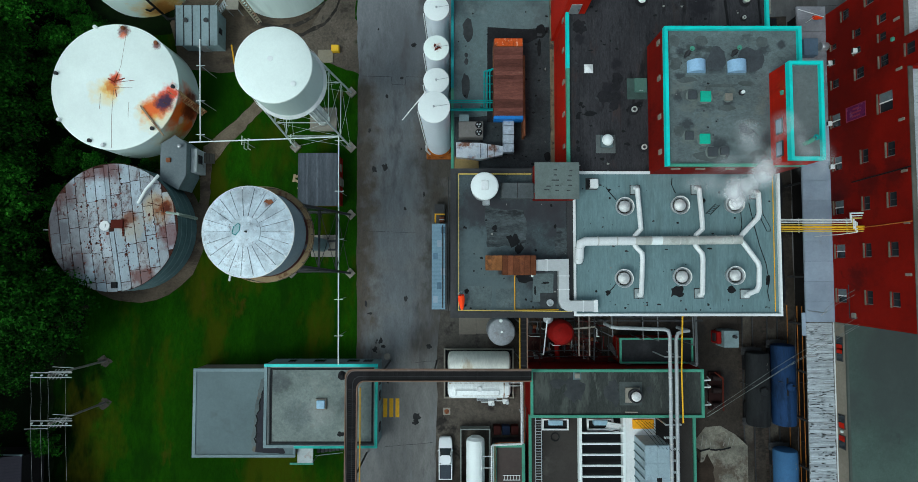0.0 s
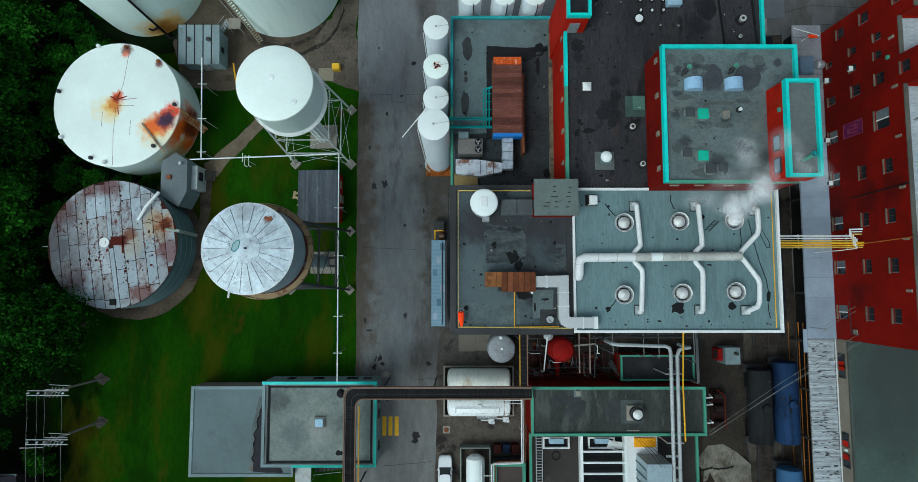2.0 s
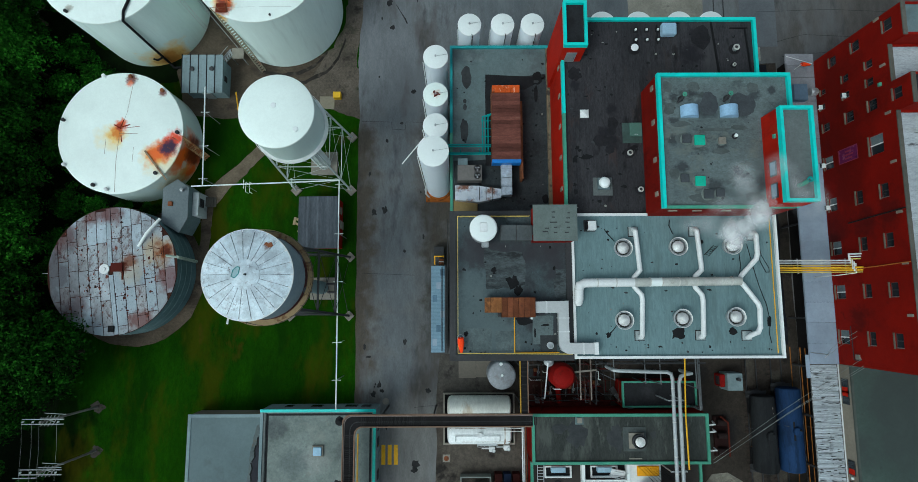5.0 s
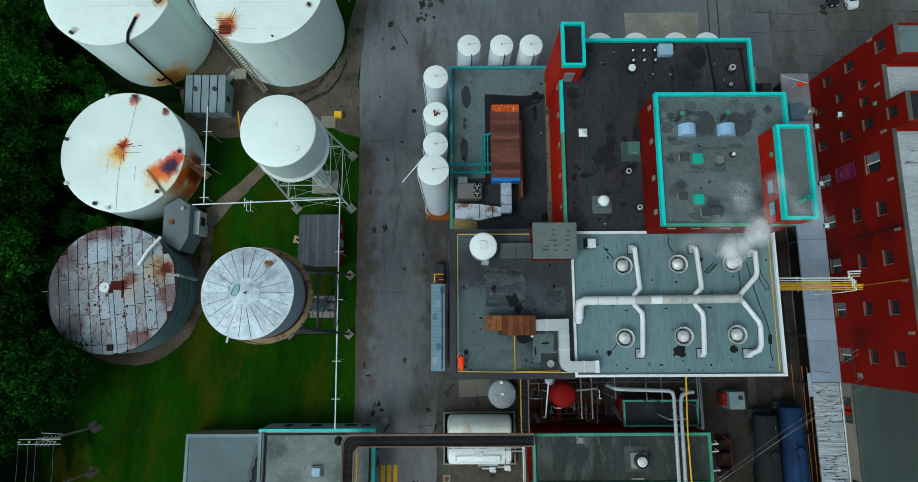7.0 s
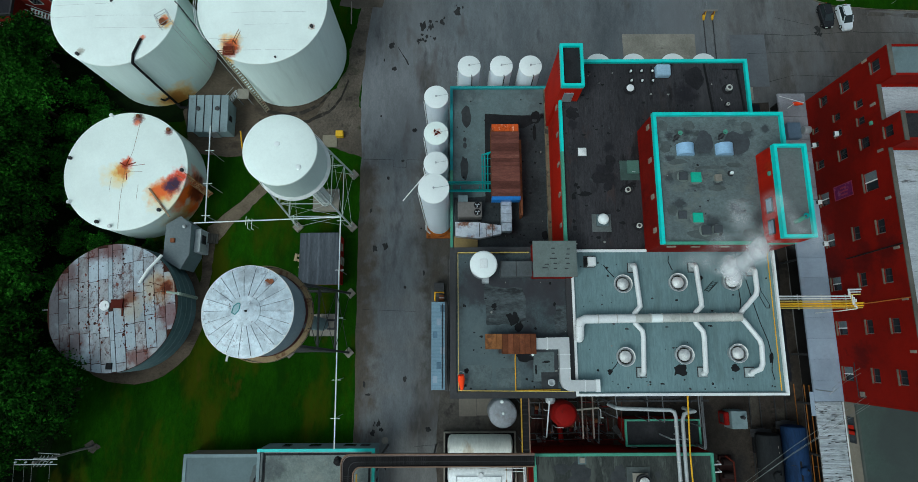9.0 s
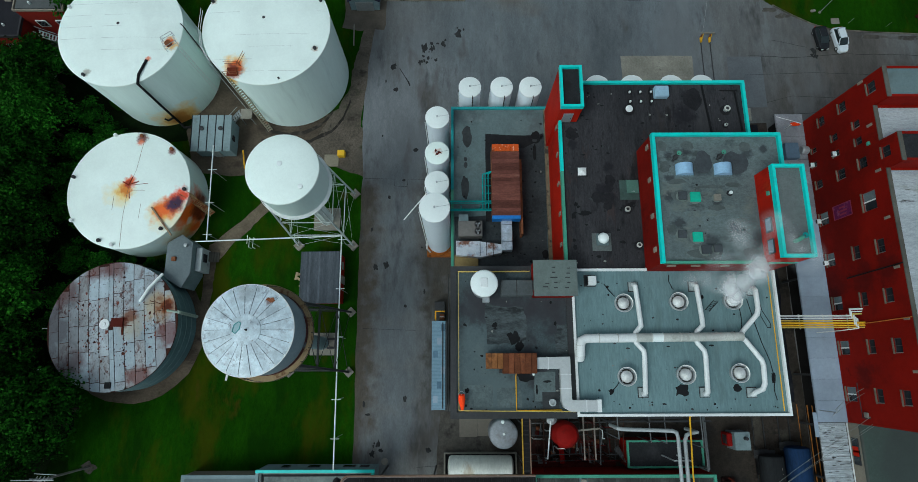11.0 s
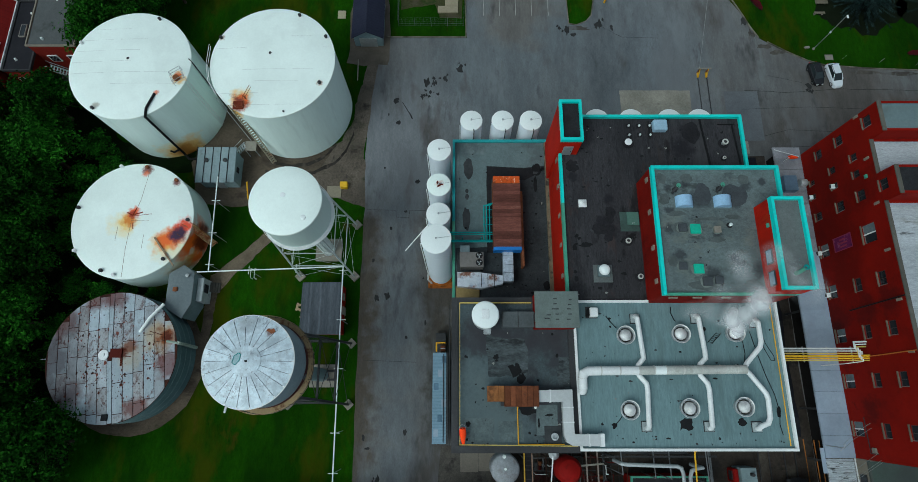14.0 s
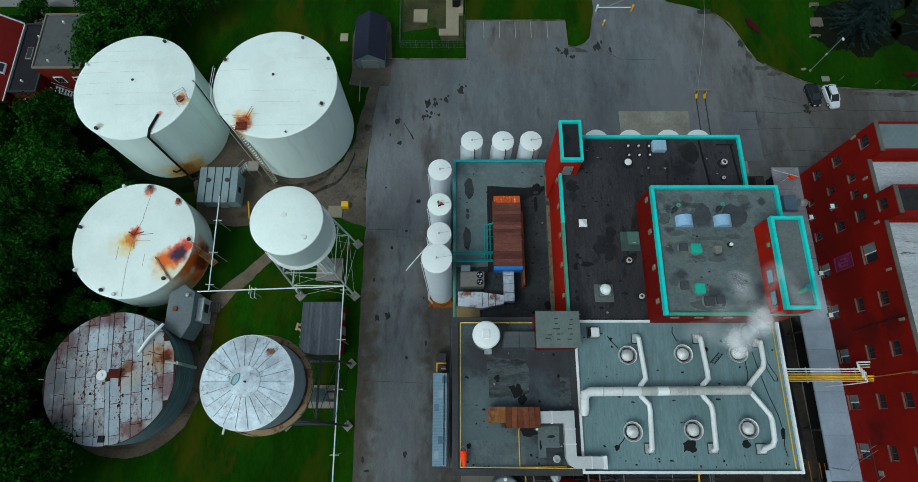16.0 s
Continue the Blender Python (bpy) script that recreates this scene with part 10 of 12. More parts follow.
def track(x, y0, y1):
    b = thing("railway_track", (x, (y0 + y1) / 2, 0), "railway siding with worn timber sleepers", "railway track", "sidings")
    for d in (-0.72, 0.72):
        part("rail", Shape().box(x + d - 0.05, y0, 0.08, x + d + 0.05, y1, 0.26), dark_steel, b)
    part("infill", Shape().box(x - 0.55, y0, -0.02, x + 0.55, y1, 0.11), concrete_bed, b, "pale trodden infill between the rails")
    sl = mesh_of("sleeper", Shape().box(-1.2, -0.12, -0.02, 1.2, 0.12, 0.1), mat("old_sleeper", (0.045, 0.034, 0.028), 0.9, vary=0.3) if "old_sleeper" not in bpy.data.materials else bpy.data.materials["old_sleeper"])
    n = int((y1 - y0) / 0.62)
    for k in range(n):
        ob = new("sleeper", sl)
        ob.parent = b
        ob.location = (0, y0 + 0.3 + k * 0.62 - (y0 + y1) / 2, 0.0)
track(40.65, -42, 12)
track(44.15, -42, 12)
def tank_wagon(x, y0, y1, m, label):
    b = thing("tank_wagon", (x, (y0 + y1) / 2, 0.26), label, "railway wagon", "tank wagons")
    ln = y1 - y0
    part("barrel", Shape().along("y", (x, y0, 2.55), [(0, 0), (1.1, 0.03), (1.42, 0.16), (1.52, 0.4), (1.52, ln - 0.4), (1.42, ln - 0.16), (1.1, ln - 0.03), (0, ln)], 32), m, b)
    ym = (y0 + y1) / 2
    part("dome", Shape().lathe((x, ym), [(0.55, 3.9), (0.55, 4.35), (0.45, 4.45), (0, 4.5)], 20), m, b)
    part("walkway", Shape().box(x - 0.42, ym - 1.2, 4.02, x - 0.2, ym + 1.2, 4.1), black, b)
    part("chalk_mark", Shape().box(x + 0.55, y1 - 1.7, 3.92, x + 0.60, y1 - 1.4, 3.965), concrete, b)
    part("chalk_mark", Shape().box(x + 0.62, y1 - 2.3, 3.9, x + 0.66, y1 - 2.15, 3.945), concrete, b)
    for yy in (y0 + 2.4, y0 + 4.6, y1 - 4.4, y1 - 2.2):
        part("shell_band", Shape().along("y", (x, yy, 2.55), [(1.525, 0), (1.53, 0.02), (1.53, 0.08), (1.525, 0.1)], 32), m, b)
    part("valve", Shape().disc((x + 0.25, ym + 0.2), 0.12, 0.12, 4.45, 4.7, 10), black, b)
    part("underframe", Shape().box(x - 0.6, y0 - 0.4, 0.75, x + 0.6, y1 + 0.4, 1.05), dark_steel, b)
    for yy in (y0 + 0.2, y1 - 0.2):
        part("end_platform", Shape().box(x - 1.4, yy - 0.5, 1.05, x + 1.4, yy + 0.5, 1.12), dark_steel, b)
        part("grab_rail", Shape().tube([(x - 1.4, yy, 1.1), (x - 1.4, yy, 2.2), (x + 1.4, yy, 2.2), (x + 1.4, yy, 1.1)], 0.035, 6), dark_steel, b)
    part("ladder", Shape().tube([(x - 1.6, ym + 0.6, 1.0), (x - 1.55, ym + 0.6, 2.6), (x - 0.95, ym + 0.6, 4.0)], 0.04, 6), dark_steel, b)
    for yy in (y0 + 1.6, y1 - 1.6):
        bogie = part("bogie", Shape().box(x - 1.0, yy - 1.2, 0.45, x + 1.0, yy + 1.2, 0.8), black, b)
        for dy in (-0.85, 0.85):
            for dx in (-0.72, 0.72):
                part("wheel", Shape().along("x", (x + dx - 0.06, yy + dy, 0.66), [(0, 0), (0.42, 0), (0.42, 0.12), (0, 0.12)], 18), rust_steel, bogie)
grey_wagon = mat("dark_grey_wagon_paint", (0.016, 0.017, 0.018), 0.8, big=0.35, fine=0.25, stains=(((0.007, 0.007, 0.008), 0.5, 0.54, 0.7), ((0.035, 0.032, 0.030), 0.6, 0.60, 0.6)), stretch=(1.6, 0.3, 1))
blue_wagon = mat("dark_blue_wagon_paint", (0.012, 0.031, 0.082), 0.75, big=0.3, fine=0.2, stains=(((0.006, 0.014, 0.036), 0.5, 0.55, 0.7), ((0.03, 0.045, 0.08), 0.7, 0.60, 0.5)), stretch=(1.6, 0.3, 1))
tank_wagon(40.65, -21.6, -11.6, grey_wagon, "dark grey railway tank wagon on the siding")
tank_wagon(44.15, -21.5, -10.6, blue_wagon, "dark blue railway tank wagon on the siding")
tank_wagon(44.15, -35.5, -24.6, mat("mid_blue_wagon_paint", (0.05, 0.12, 0.24), 0.7, big=0.15), "mid blue railway tank wagon behind another")
ochre = mat("ochre_pipe_paint", (0.30, 0.12, 0.022), 0.75, big=0.3, big_scale=0.6, stains=(((0.06, 0.03, 0.015), 0.8, 0.55, 0.8),))
for x, z, r in ((46.35, 0.12, 0.06), (46.85, 1.6, 0.07), (47.15, 2.2, 0.06), (47.45, 2.6, 0.05)):
    run_p = thing("dock_pipe", (x, -25, 0), "ochre pipe running along the dock front", "pipe", "dock pipes")
    part("pipe", Shape().tube([(x, -45, z), (x, -5.5, z)], r, 8), ochre, run_p)
    for y in (-40, -32, -24, -16, -8):
        part("bracket", Shape().bar((x, y, z), (47.62 if z > 1 else x, y, z if z > 1 else 0.0), 0.06), dark_steel, run_p)
unit2 = thing("red_generator", (36.6, -9.9, 0), "red machine with a pale metal cabinet", "machine")
part("red_body", Shape().box(35.6, -10.7, 0.0, 36.24, -9.0, 1.9, 0.12), rv, unit2)
part("louvre", Shape().box(35.54, -10.4, 0.5, 35.6, -9.3, 1.5), dark_steel, unit2)
part("cabinet", Shape().box(36.25, -11.1, 0.0, 38.3, -8.8, 2.5, 0.06), grey_wall, unit2, "pale metal cabinet")
part("stack", Shape().disc((37.6, -9.6), 0.22, 0.22, 2.5, 3.1, 14), dark_steel, unit2)
part("slab", Shape().box(34.8, -11.4, -0.02, 38.6, -8.3, 0.02), yard_dark, unit2)
pumpr = thing("red_pump_skid", (35.8, -17.4, 0), "rusty red pump skid with pipes", "machine")
part("skid", Shape().box(35.0, -20.0, 0, 36.7, -14.8, 0.4), mat("dull_dark_red", (0.022, 0.009, 0.008), 0.8), pumpr)
for y in (-15.5, -17.2, -19.3):
    part("motor", Shape().along("x", (35.2, y, 0.9), [(0, 0), (0.42, 0), (0.42, 1.2), (0, 1.2)], 16), mat("sooty_motor", (0.022, 0.014, 0.013), 0.8) if y == -15.5 else bpy.data.materials["sooty_motor"], pumpr)
part("pipe", Shape().tube([(35.4, -14.6, 1.4), (36.4, -15.4, 1.6), (36.4, -19.8, 1.6)], 0.12, 8), mat("orange_red_pipe", (0.07, 0.012, 0.006), 0.8), pumpr)
heap = thing("concrete_ramp", (36.5, -26, 0), "pale beige concrete ramp with torn black stains", "ramp")
ramp_m = mat("rough_beige_concrete", (0.22, 0.205, 0.165), 0.95, big=0.4, big_scale=0.35, fine=0.4, fine_scale=1.5, stains=(((0.075, 0.055, 0.04), 0.3, 0.52, 0.85), ((0.02, 0.02, 0.02), 1.2, 0.56, 0.9, 0.25, 0.52)), bump=0.8)
hv = [(32.4, -36, 0.8), (40.0, -36, 0.8), (40.0, -24.8, 0.8), (36.2, -25.3, 0.85), (33.6, -25.5, 0.8), (32.6, -24.9, 0.1), (34.5, -22.5, 0.05), (36.65, -22.3, 0.05), (38.7, -23.5, 0.1)]
hf = [(0, 1, 2, 3, 4), (4, 3, 6, 5), (3, 7, 6), (3, 2, 8, 7)]
hv += [(x, y, -0.1) for x, y, z in hv]
hf += [(0, 4, 13, 9), (4, 5, 14, 13), (5, 6, 15, 14), (6, 7, 16, 15), (7, 8, 17, 16), (8, 2, 11, 17), (2, 1, 10, 11), (1, 0, 9, 10)]
part("slab", Shape().add(hv, hf), ramp_m, heap)
for k, (p, q) in enumerate((((33.5, -25.55), (34.8, -25.2)), ((34.7, -25.3), (36.2, -25.35)), ((36.1, -25.35), (37.6, -25.0)))):
    part("torn_lip", Shape().prism(ragged([(p[0], p[1] - 0.1), (q[0], q[1] - 0.1), (q[0], q[1] + 0.08), (p[0], p[1] + 0.08)], 0.25, 0.14, k + 2), 0.5, 0.87 + 0.002 * k), soot, heap, "black torn edge")
part("wet_stain", Shape().prism(ragged(blot(34.0, -29.2, 1.35, 3.0, 5.0, 22, 0.8), 0.4, 0.3, 3), 0.6, 0.812), mat("wet_brown_stain", (0.035, 0.025, 0.018), 0.9, big=0.4, big_scale=0.5), heap, "wet brown stain")
for k in range(9):
    x = 33.6 + 0.62 * k
    part("scrape", Shape().bar((x, -25.0 + 0.03 * k, 0.72), (x + 0.5, -23.4 - 0.06 * k, 0.26 + 0.012 * k), 0.08, 0.03), mat("pale_scrape", (0.27, 0.26, 0.225), 0.95, stains=(((0.08, 0.07, 0.06), 1.0, 0.5, 0.8),)) if k == 0 else bpy.data.materials["pale_scrape"], heap)
for i, (a, c) in enumerate((((31.9, -18.9, 6.6), (50.2, -6.2, 9.0)), ((31.9, -19.2, 6.9), (50.4, -6.9, 9.2)), ((31.9, -19.4, 6.4), (50.4, -7.5, 8.6)), ((46.4, -5.6, 8.0), (49.6, -3.0, 9.0)), ((46.4, -6.1, 8.0), (49.6, -3.6, 9.0)))):
    mid_p = tuple((p + q) / 2 - (0.5 if k == 2 else 0) for k, (p, q) in enumerate(zip(a, c)))
    solid("power_cable", Shape().tube([a, mid_p, c], 0.02, 5), old_post, "grey overhead power cable", "cable", "overhead cables")
mast = thing("cable_mast", (46.35, -5.9, 4.8), "thin steel mast carrying cables", "mast")
part("pole", Shape().tube([(46.35, -5.9, 4.78), (46.35, -5.9, 8.2)], 0.06, 8), steel, mast)
part("arm", Shape().bar((46.0, -6.3, 8.0), (46.8, -5.5, 8.0), 0.06), steel, mast)


# ---- vehicles ----
tyre_m, rim_m = mat("tyre_rubber", (0.02, 0.02, 0.02), 0.8), mat("alloy_rim", (0.5, 0.5, 0.5), 0.35, 0.8)
lens_m, red_lens = mat("headlight_lens", (0.75, 0.75, 0.72), 0.15), mat("tail_light_red", (0.4, 0.01, 0.01), 0.25)
car_glass = mat("car_glass", (0.02, 0.028, 0.03), 0.06, bump=0)


def car(x, y, z, turn, paint, label, length=4.6, width=1.85, height=1.65, pickup=False):
    """A car facing +y before it is turned: shaped body, glasshouse, wheels and lights."""
    b = thing("pickup_truck" if pickup else "car", (0, 0, 0), label, "truck" if pickup else "car")
    L, W, H = length / 2, width / 2, height
    if pickup:
        side = [(-L, 0.45, 0.92), (-L, 0.98, 0.94), (-0.35 * L, 1.0, 0.97), (0.48 * L, 1.05, 0.97), (0.84 * L, 0.98, 0.93), (0.95 * L, 0.86, 0.82), (L, 0.7, 0.62), (L, 0.42, 0.6)]
        cab = [(-0.22 * L, 1.0), (-0.17 * L, H), (0.26 * L, H), (0.5 * L, 1.05)]
    else:
        side = [(-L, 0.45, 0.62), (-0.985 * L, 0.84, 0.70), (-0.95 * L, 0.94, 0.82), (-0.86 * L, 0.98, 0.92), (-0.6 * L, 1.0, 0.98), (0.0, 1.0, 1.0), (0.42 * L, 1.0, 0.98), (0.68 * L, 0.93, 0.95), (0.83 * L, 0.86, 0.88), (0.93 * L, 0.77, 0.76), (0.98 * L, 0.66, 0.62), (L, 0.55, 0.5), (L, 0.4, 0.48)]
        cab = [(-0.9 * L, 0.98), (-0.68 * L, H - 0.04), (0.1 * L, H), (0.52 * L, 0.98)]
    v, f = [], []
    for yy, zz, w in side:
        v += [(-W * w, yy, 0.3), (-W * w, yy, zz - 0.12), (-W * w * 0.9, yy, zz), (W * w * 0.9, yy, zz), (W * w, yy, zz - 0.12), (W * w, yy, 0.3)]
    n = len(side)
    for i in range(n - 1):
        f += [(6 * i + k, 6 * i + (k + 1) % 6, 6 * i + 6 + (k + 1) % 6, 6 * i + 6 + k) for k in range(6)]
    f += [(5, 4, 3, 2, 1, 0), tuple(6 * (n - 1) + k for k in range(6))]
    part("body", Shape().add(v, f), paint, b)
    c = [(s * W * (0.80 if i == 0 else 0.88 if i == 3 else 0.74), yy, zz) for i, (yy, zz) in enumerate(cab) for s in (-1, 1)]
    part("glasshouse", Shape().add(c, [(0, 2, 4, 6), (7, 5, 3, 1), (0, 1, 3, 2), (2, 3, 5, 4), (4, 5, 7, 6), (6, 7, 1, 0)]), car_glass, b, "dark car windows")
    y0, y1 = cab[1][0] + 0.02, cab[2][0] - 0.02
    rim_pts = [(W * 0.76 * math.copysign(abs(math.cos(q)) ** 0.45, math.cos(q)), (y0 + y1) / 2 + (y1 - y0) / 2 * math.copysign(abs(math.sin(q)) ** 0.45, math.sin(q))) for q in (2 * math.pi * (k + 0.5) / 28 for k in range(28))]
    part("roof", Shape().prism(rim_pts, H - 0.04, H + 0.025), paint, b)
    for s in (-1, 1):
        part("pillar", Shape().bar((s * W * 0.74, cab[2][0], H - 0.02), (s * W * 0.86, cab[3][0], 1.0), 0.08), paint, b)
        part("pillar", Shape().bar((s * W * 0.74, cab[1][0], H - 0.03), (s * W * 0.78, cab[0][0], 1.0), 0.12), paint, b)
        part("mirror", Shape().box(s * W * 0.98 - 0.1, 0.36 * L, 0.95, s * W * 0.98 + 0.1, 0.36 * L + 0.16, 1.12, 0.03), paint, b)
        part("headlight", Shape().box(s * W * 0.5 - 0.16, 0.93 * L, 0.6, s * W * 0.5 + 0.16, 0.99 * L, 0.72), lens_m, b)
        part("tail_light", Shape().box(s * W * 0.6 - 0.1, -L - 0.005, 0.66, s * W * 0.6 + 0.1, -0.96 * L, 0.86), red_lens, b)
        for yy in (-0.6 * L, 0.62 * L):
            w = part("wheel", Shape().along("x", (s * W * 0.85 - 0.11, yy, 0.34), [(0.2, 0), (0.33, 0.0), (0.35, 0.05), (0.35, 0.17), (0.33, 0.22), (0.2, 0.22), (0.2, 0)], 20), tyre_m, b)
            part("rim", Shape().along("x", (s * W * 0.85 - 0.09, yy, 0.34), [(0, 0), (0.2, 0), (0.2, 0.18), (0, 0.18)], 14), rim_m, w)
    if pickup:
        part("bed_liner", Shape().box(-W * 0.82, -L + 0.12, 0.6, W * 0.82, -0.27 * L, 1.012), mat("dark_bed_liner", (0.05, 0.06, 0.075), 0.7), b, "dark load bed")
        part("bed_rim", Shape().rim(-W * 0.93, -L + 0.02, W * 0.93, -0.25 * L, 0.1, 0.9, 1.08), paint, b)
    else:
        part("roof_rail", Shape().box(-W * 0.7, y0 + 0.2, H + 0.02, -W * 0.64, y1 - 0.1, H + 0.06), dark_steel, b)
        part("roof_rail", Shape().box(W * 0.64, y0 + 0.2, H + 0.02, W * 0.7, y1 - 0.1, H + 0.06), dark_steel, b)
    b.matrix_basis = pose(x, y, z, 0, 0, turn)
    return b


car_white = mat("white_car_paint", (0.80, 0.81, 0.82), 0.25, big=0.0, fine=0.0, bump=0)
car(-1.75, -26.45, 0.012, 0, car_white, "white pickup truck with a dark load bed", 5.7, 1.95, 1.8, True)
car(57.6, 50.2, 0.002, 188, mat("black_car_paint", (0.012, 0.013, 0.015), 0.2, big=0.0, fine=0.0, bump=0), "black hatchback parked by the kerb", 4.1, 1.72, 1.5)
car(60.5, 49.9, 0.002, 188, mat("silver_white_paint", (0.68, 0.72, 0.76), 0.25, big=0.0, fine=0.0, bump=0), "white estate car parked by the kerb", 4.3, 1.75, 1.6)

# ---- north side ----
sn = thing("garden_shed", (-14.8, 59.8, 0), "grey shed with dark pitched roof", "shed")
part("wall", Shape().box(-17.1, 55.9, -0.2, -12.5, 63.8, 2.5), grey_wall, sn)
for y in (55.9, 63.7):
    part("gable", Shape().add([(-17.1, y, 2.5), (-12.5, y, 2.5), (-14.8, y, 4.0), (-17.1, y + 0.1, 2.5), (-12.5, y + 0.1, 2.5), (-14.8, y + 0.1, 4.0)], [(0, 1, 2), (5, 4, 3), (0, 3, 4, 1), (1, 4, 5, 2), (2, 5, 3, 0)]), grey_wall, sn)
for s in (-1, 1):
    part("roof_slope", Shape().add([(-14.8, 55.6, 4.02), (-14.8, 64.1, 4.02), (-14.8 + s * 2.6, 64.1, 2.35), (-14.8 + s * 2.6, 55.6, 2.35), (-14.8, 55.6, 4.12), (-14.8, 64.1, 4.12), (-14.8 + s * 2.6, 64.1, 2.45), (-14.8 + s * 2.6, 55.6, 2.45)],
         [(3, 2, 1, 0), (4, 5, 6, 7), (0, 1, 5, 4), (1, 2, 6, 5), (2, 3, 7, 6), (3, 0, 4, 7)]), mat("dark_navy_shingles", (0.022, 0.024, 0.042), 0.9, joints=(1, 0.5, 0.03)) if s < 0 else bpy.data.materials["dark_navy_shingles"], sn)
part("door", Shape().box(-16.2, 55.8, 0, -13.4, 55.89, 2.1), steel, sn)
structure("shed_apron", Shape().prism(ragged([(-18.3, 52.5), (-11.6, 52.2), (-11.2, 56), (-11.8, 64.8), (-14.8, 66.6), (-18.2, 64.5), (-18.0, 56)], 1.2, 0.4, 5), -0.3, 0.006), mat("dusty_gravel", (0.10, 0.085, 0.068), 0.95, big=0.3, big_scale=0.4), "dusty gravel apron round the shed", "gravel")
solid("leaning_post", Shape().tube([(-16.6, 53.6, -0.1), (-16.4, 49.2, 0.5)], 0.09, 8), concrete, "pale post lying by the shed", "post")
solid("well_cover", Shape().box(-20.4, 61.2, -0.1, -19.1, 62.7, 0.15), mat("cream_slab", (0.40, 0.36, 0.24), 0.9), "cream square well cover in the lawn", "cover")
fence = thing("wire_fence", (-4.5, 60, 0), "wire mesh fence round a small compound", "fence")
runs = [[(-10.3, 72), (-10.1, 59.8)], [(-10.1, 59.8), (0.75, 59.8)], [(0.75, 59.8), (1.0, 72)]]
fm = mat("galvanised_wire", (0.10, 0.115, 0.115), 0.6)
for a, c in [(r[0], r[1]) for r in runs]:
    n = int(math.hypot(c[0] - a[0], c[1] - a[1]) / 2.2)
    for i in range(n + 1):
        x, y = a[0] + (c[0] - a[0]) * i / n, a[1] + (c[1] - a[1]) * i / n
        part("post", Shape().tube([(x, y, -0.05), (x, y, 2.1)], 0.04, 6), fm, fence)
    for z in (0.15, 0.6, 1.05, 1.5, 2.05):
        part("wire_rail", Shape().tube([(*a, z), (*c, z)], 0.013, 4), fm, fence)
    n = int(math.hypot(c[0] - a[0], c[1] - a[1]) / 0.6)
    for i in range(n):
        x, y = a[0] + (c[0] - a[0]) * i / n, a[1] + (c[1] - a[1]) * i / n
        part("wire", Shape().bar((x, y, 0.1), (x, y, 2.05), 0.014), fm, fence)
structure("compound_floor", Shape().prism(ragged([(-9.8, 63.2), (-4, 64), (-3.4, 61.4), (0.4, 61.2), (0.7, 80), (-10, 80)], 1.0, 0.4, 7), -0.3, -0.012), mat("muddy_grass", (0.045, 0.047, 0.02), 1.0, big=0.4, big_scale=0.25, fine=0.4, stains=(((0.08, 0.065, 0.045), 0.3, 0.54, 0.7), ((0.014, 0.045, 0.002), 0.25, 0.56, 0.8))), "bare earth inside the fenced compound", "earth")
for x0, y0, x1, y1, z in ((-3.6, 62.3, -0.2, 63.6, 0.25), (-2.4, 63.6, -0.2, 70.0, 0.25), (0.0 - 0.2, 66.5, 0.9 - 0.3, 70.5, 0.6), (-8.0, 65.0, -5.6, 67.6, 0.3)):
    solid("concrete_plinth", Shape().box(x0, y0, -0.1, x1, y1, z, 0.05), mat("tan_plinth", (0.30, 0.26, 0.18), 0.9) if "tan_plinth" not in bpy.data.materials else bpy.data.materials["tan_plinth"], "tan concrete plinth in the compound", "plinth", "compound plinths")
eq = thing("transformer", (-0.6, 68.8, 0.25), "dark equipment box with white top on a plinth", "machine")
part("case", Shape().box(-1.3, 68.0, 0.25, 0.1, 69.4, 1.9, 0.08), black, eq)
part("lid", Shape().box(-2.2, 69.5, 1.2, 0.1, 70.2, 1.5, 0.05), white_pipe, eq)
# rail spur, guard frame and gate
spur = thing("railway_spur", (39.9, 44, 0), "two sunken rails crossing the asphalt", "railway track")
for x in (38.75, 40.2):
    part("rail", Shape().box(x - 0.09, 36.6, -0.02, x + 0.09, 51.0, 0.02), dark_steel, spur)
gf = thing("yellow_guard_frame", (39.4, 50.8, 0), "yellow steel guard frame with a pale beam over the rails", "barrier")
for x in (38.75, 40.1):
    part("post", Shape().bar((x, 50.8, -0.02), (x, 50.8, 1.2), 0.16), rust_steel, gf)
    part("foot", Shape().box(x - 0.13, 49.9, 0, x + 0.13, 50.7, 0.35, 0.06), yellow_paint, gf)
    part("side_bar", Shape().bar((x, 50.0, 0.3), (x, 50.75, 1.2), 0.09), yellow_paint, gf)
part("beam", Shape().bar((38.35, 50.8, 1.25), (40.5, 50.8, 1.25), 0.2), concrete, gf)
solid("yard_wire", Shape().tube([(38.6, 50.82, 1.3), (38.8, 60, 6.5), (38.9, 70, 8.5)], 0.02, 4), wire, "thin pale wire over the yard", "wire")
bar_gate = thing("barrier_gate", (26.5, 67.5, 0), "white barrier arm with yellow end post", "gate")
part("arm", Shape().bar((23.6, 67.3, 1.0), (29.4, 67.3, 1.0), 0.12), white_paint, bar_gate)
part("arm", Shape().bar((23.6, 69.0, 1.0), (29.4, 69.4, 1.0), 0.12), white_paint, bar_gate)
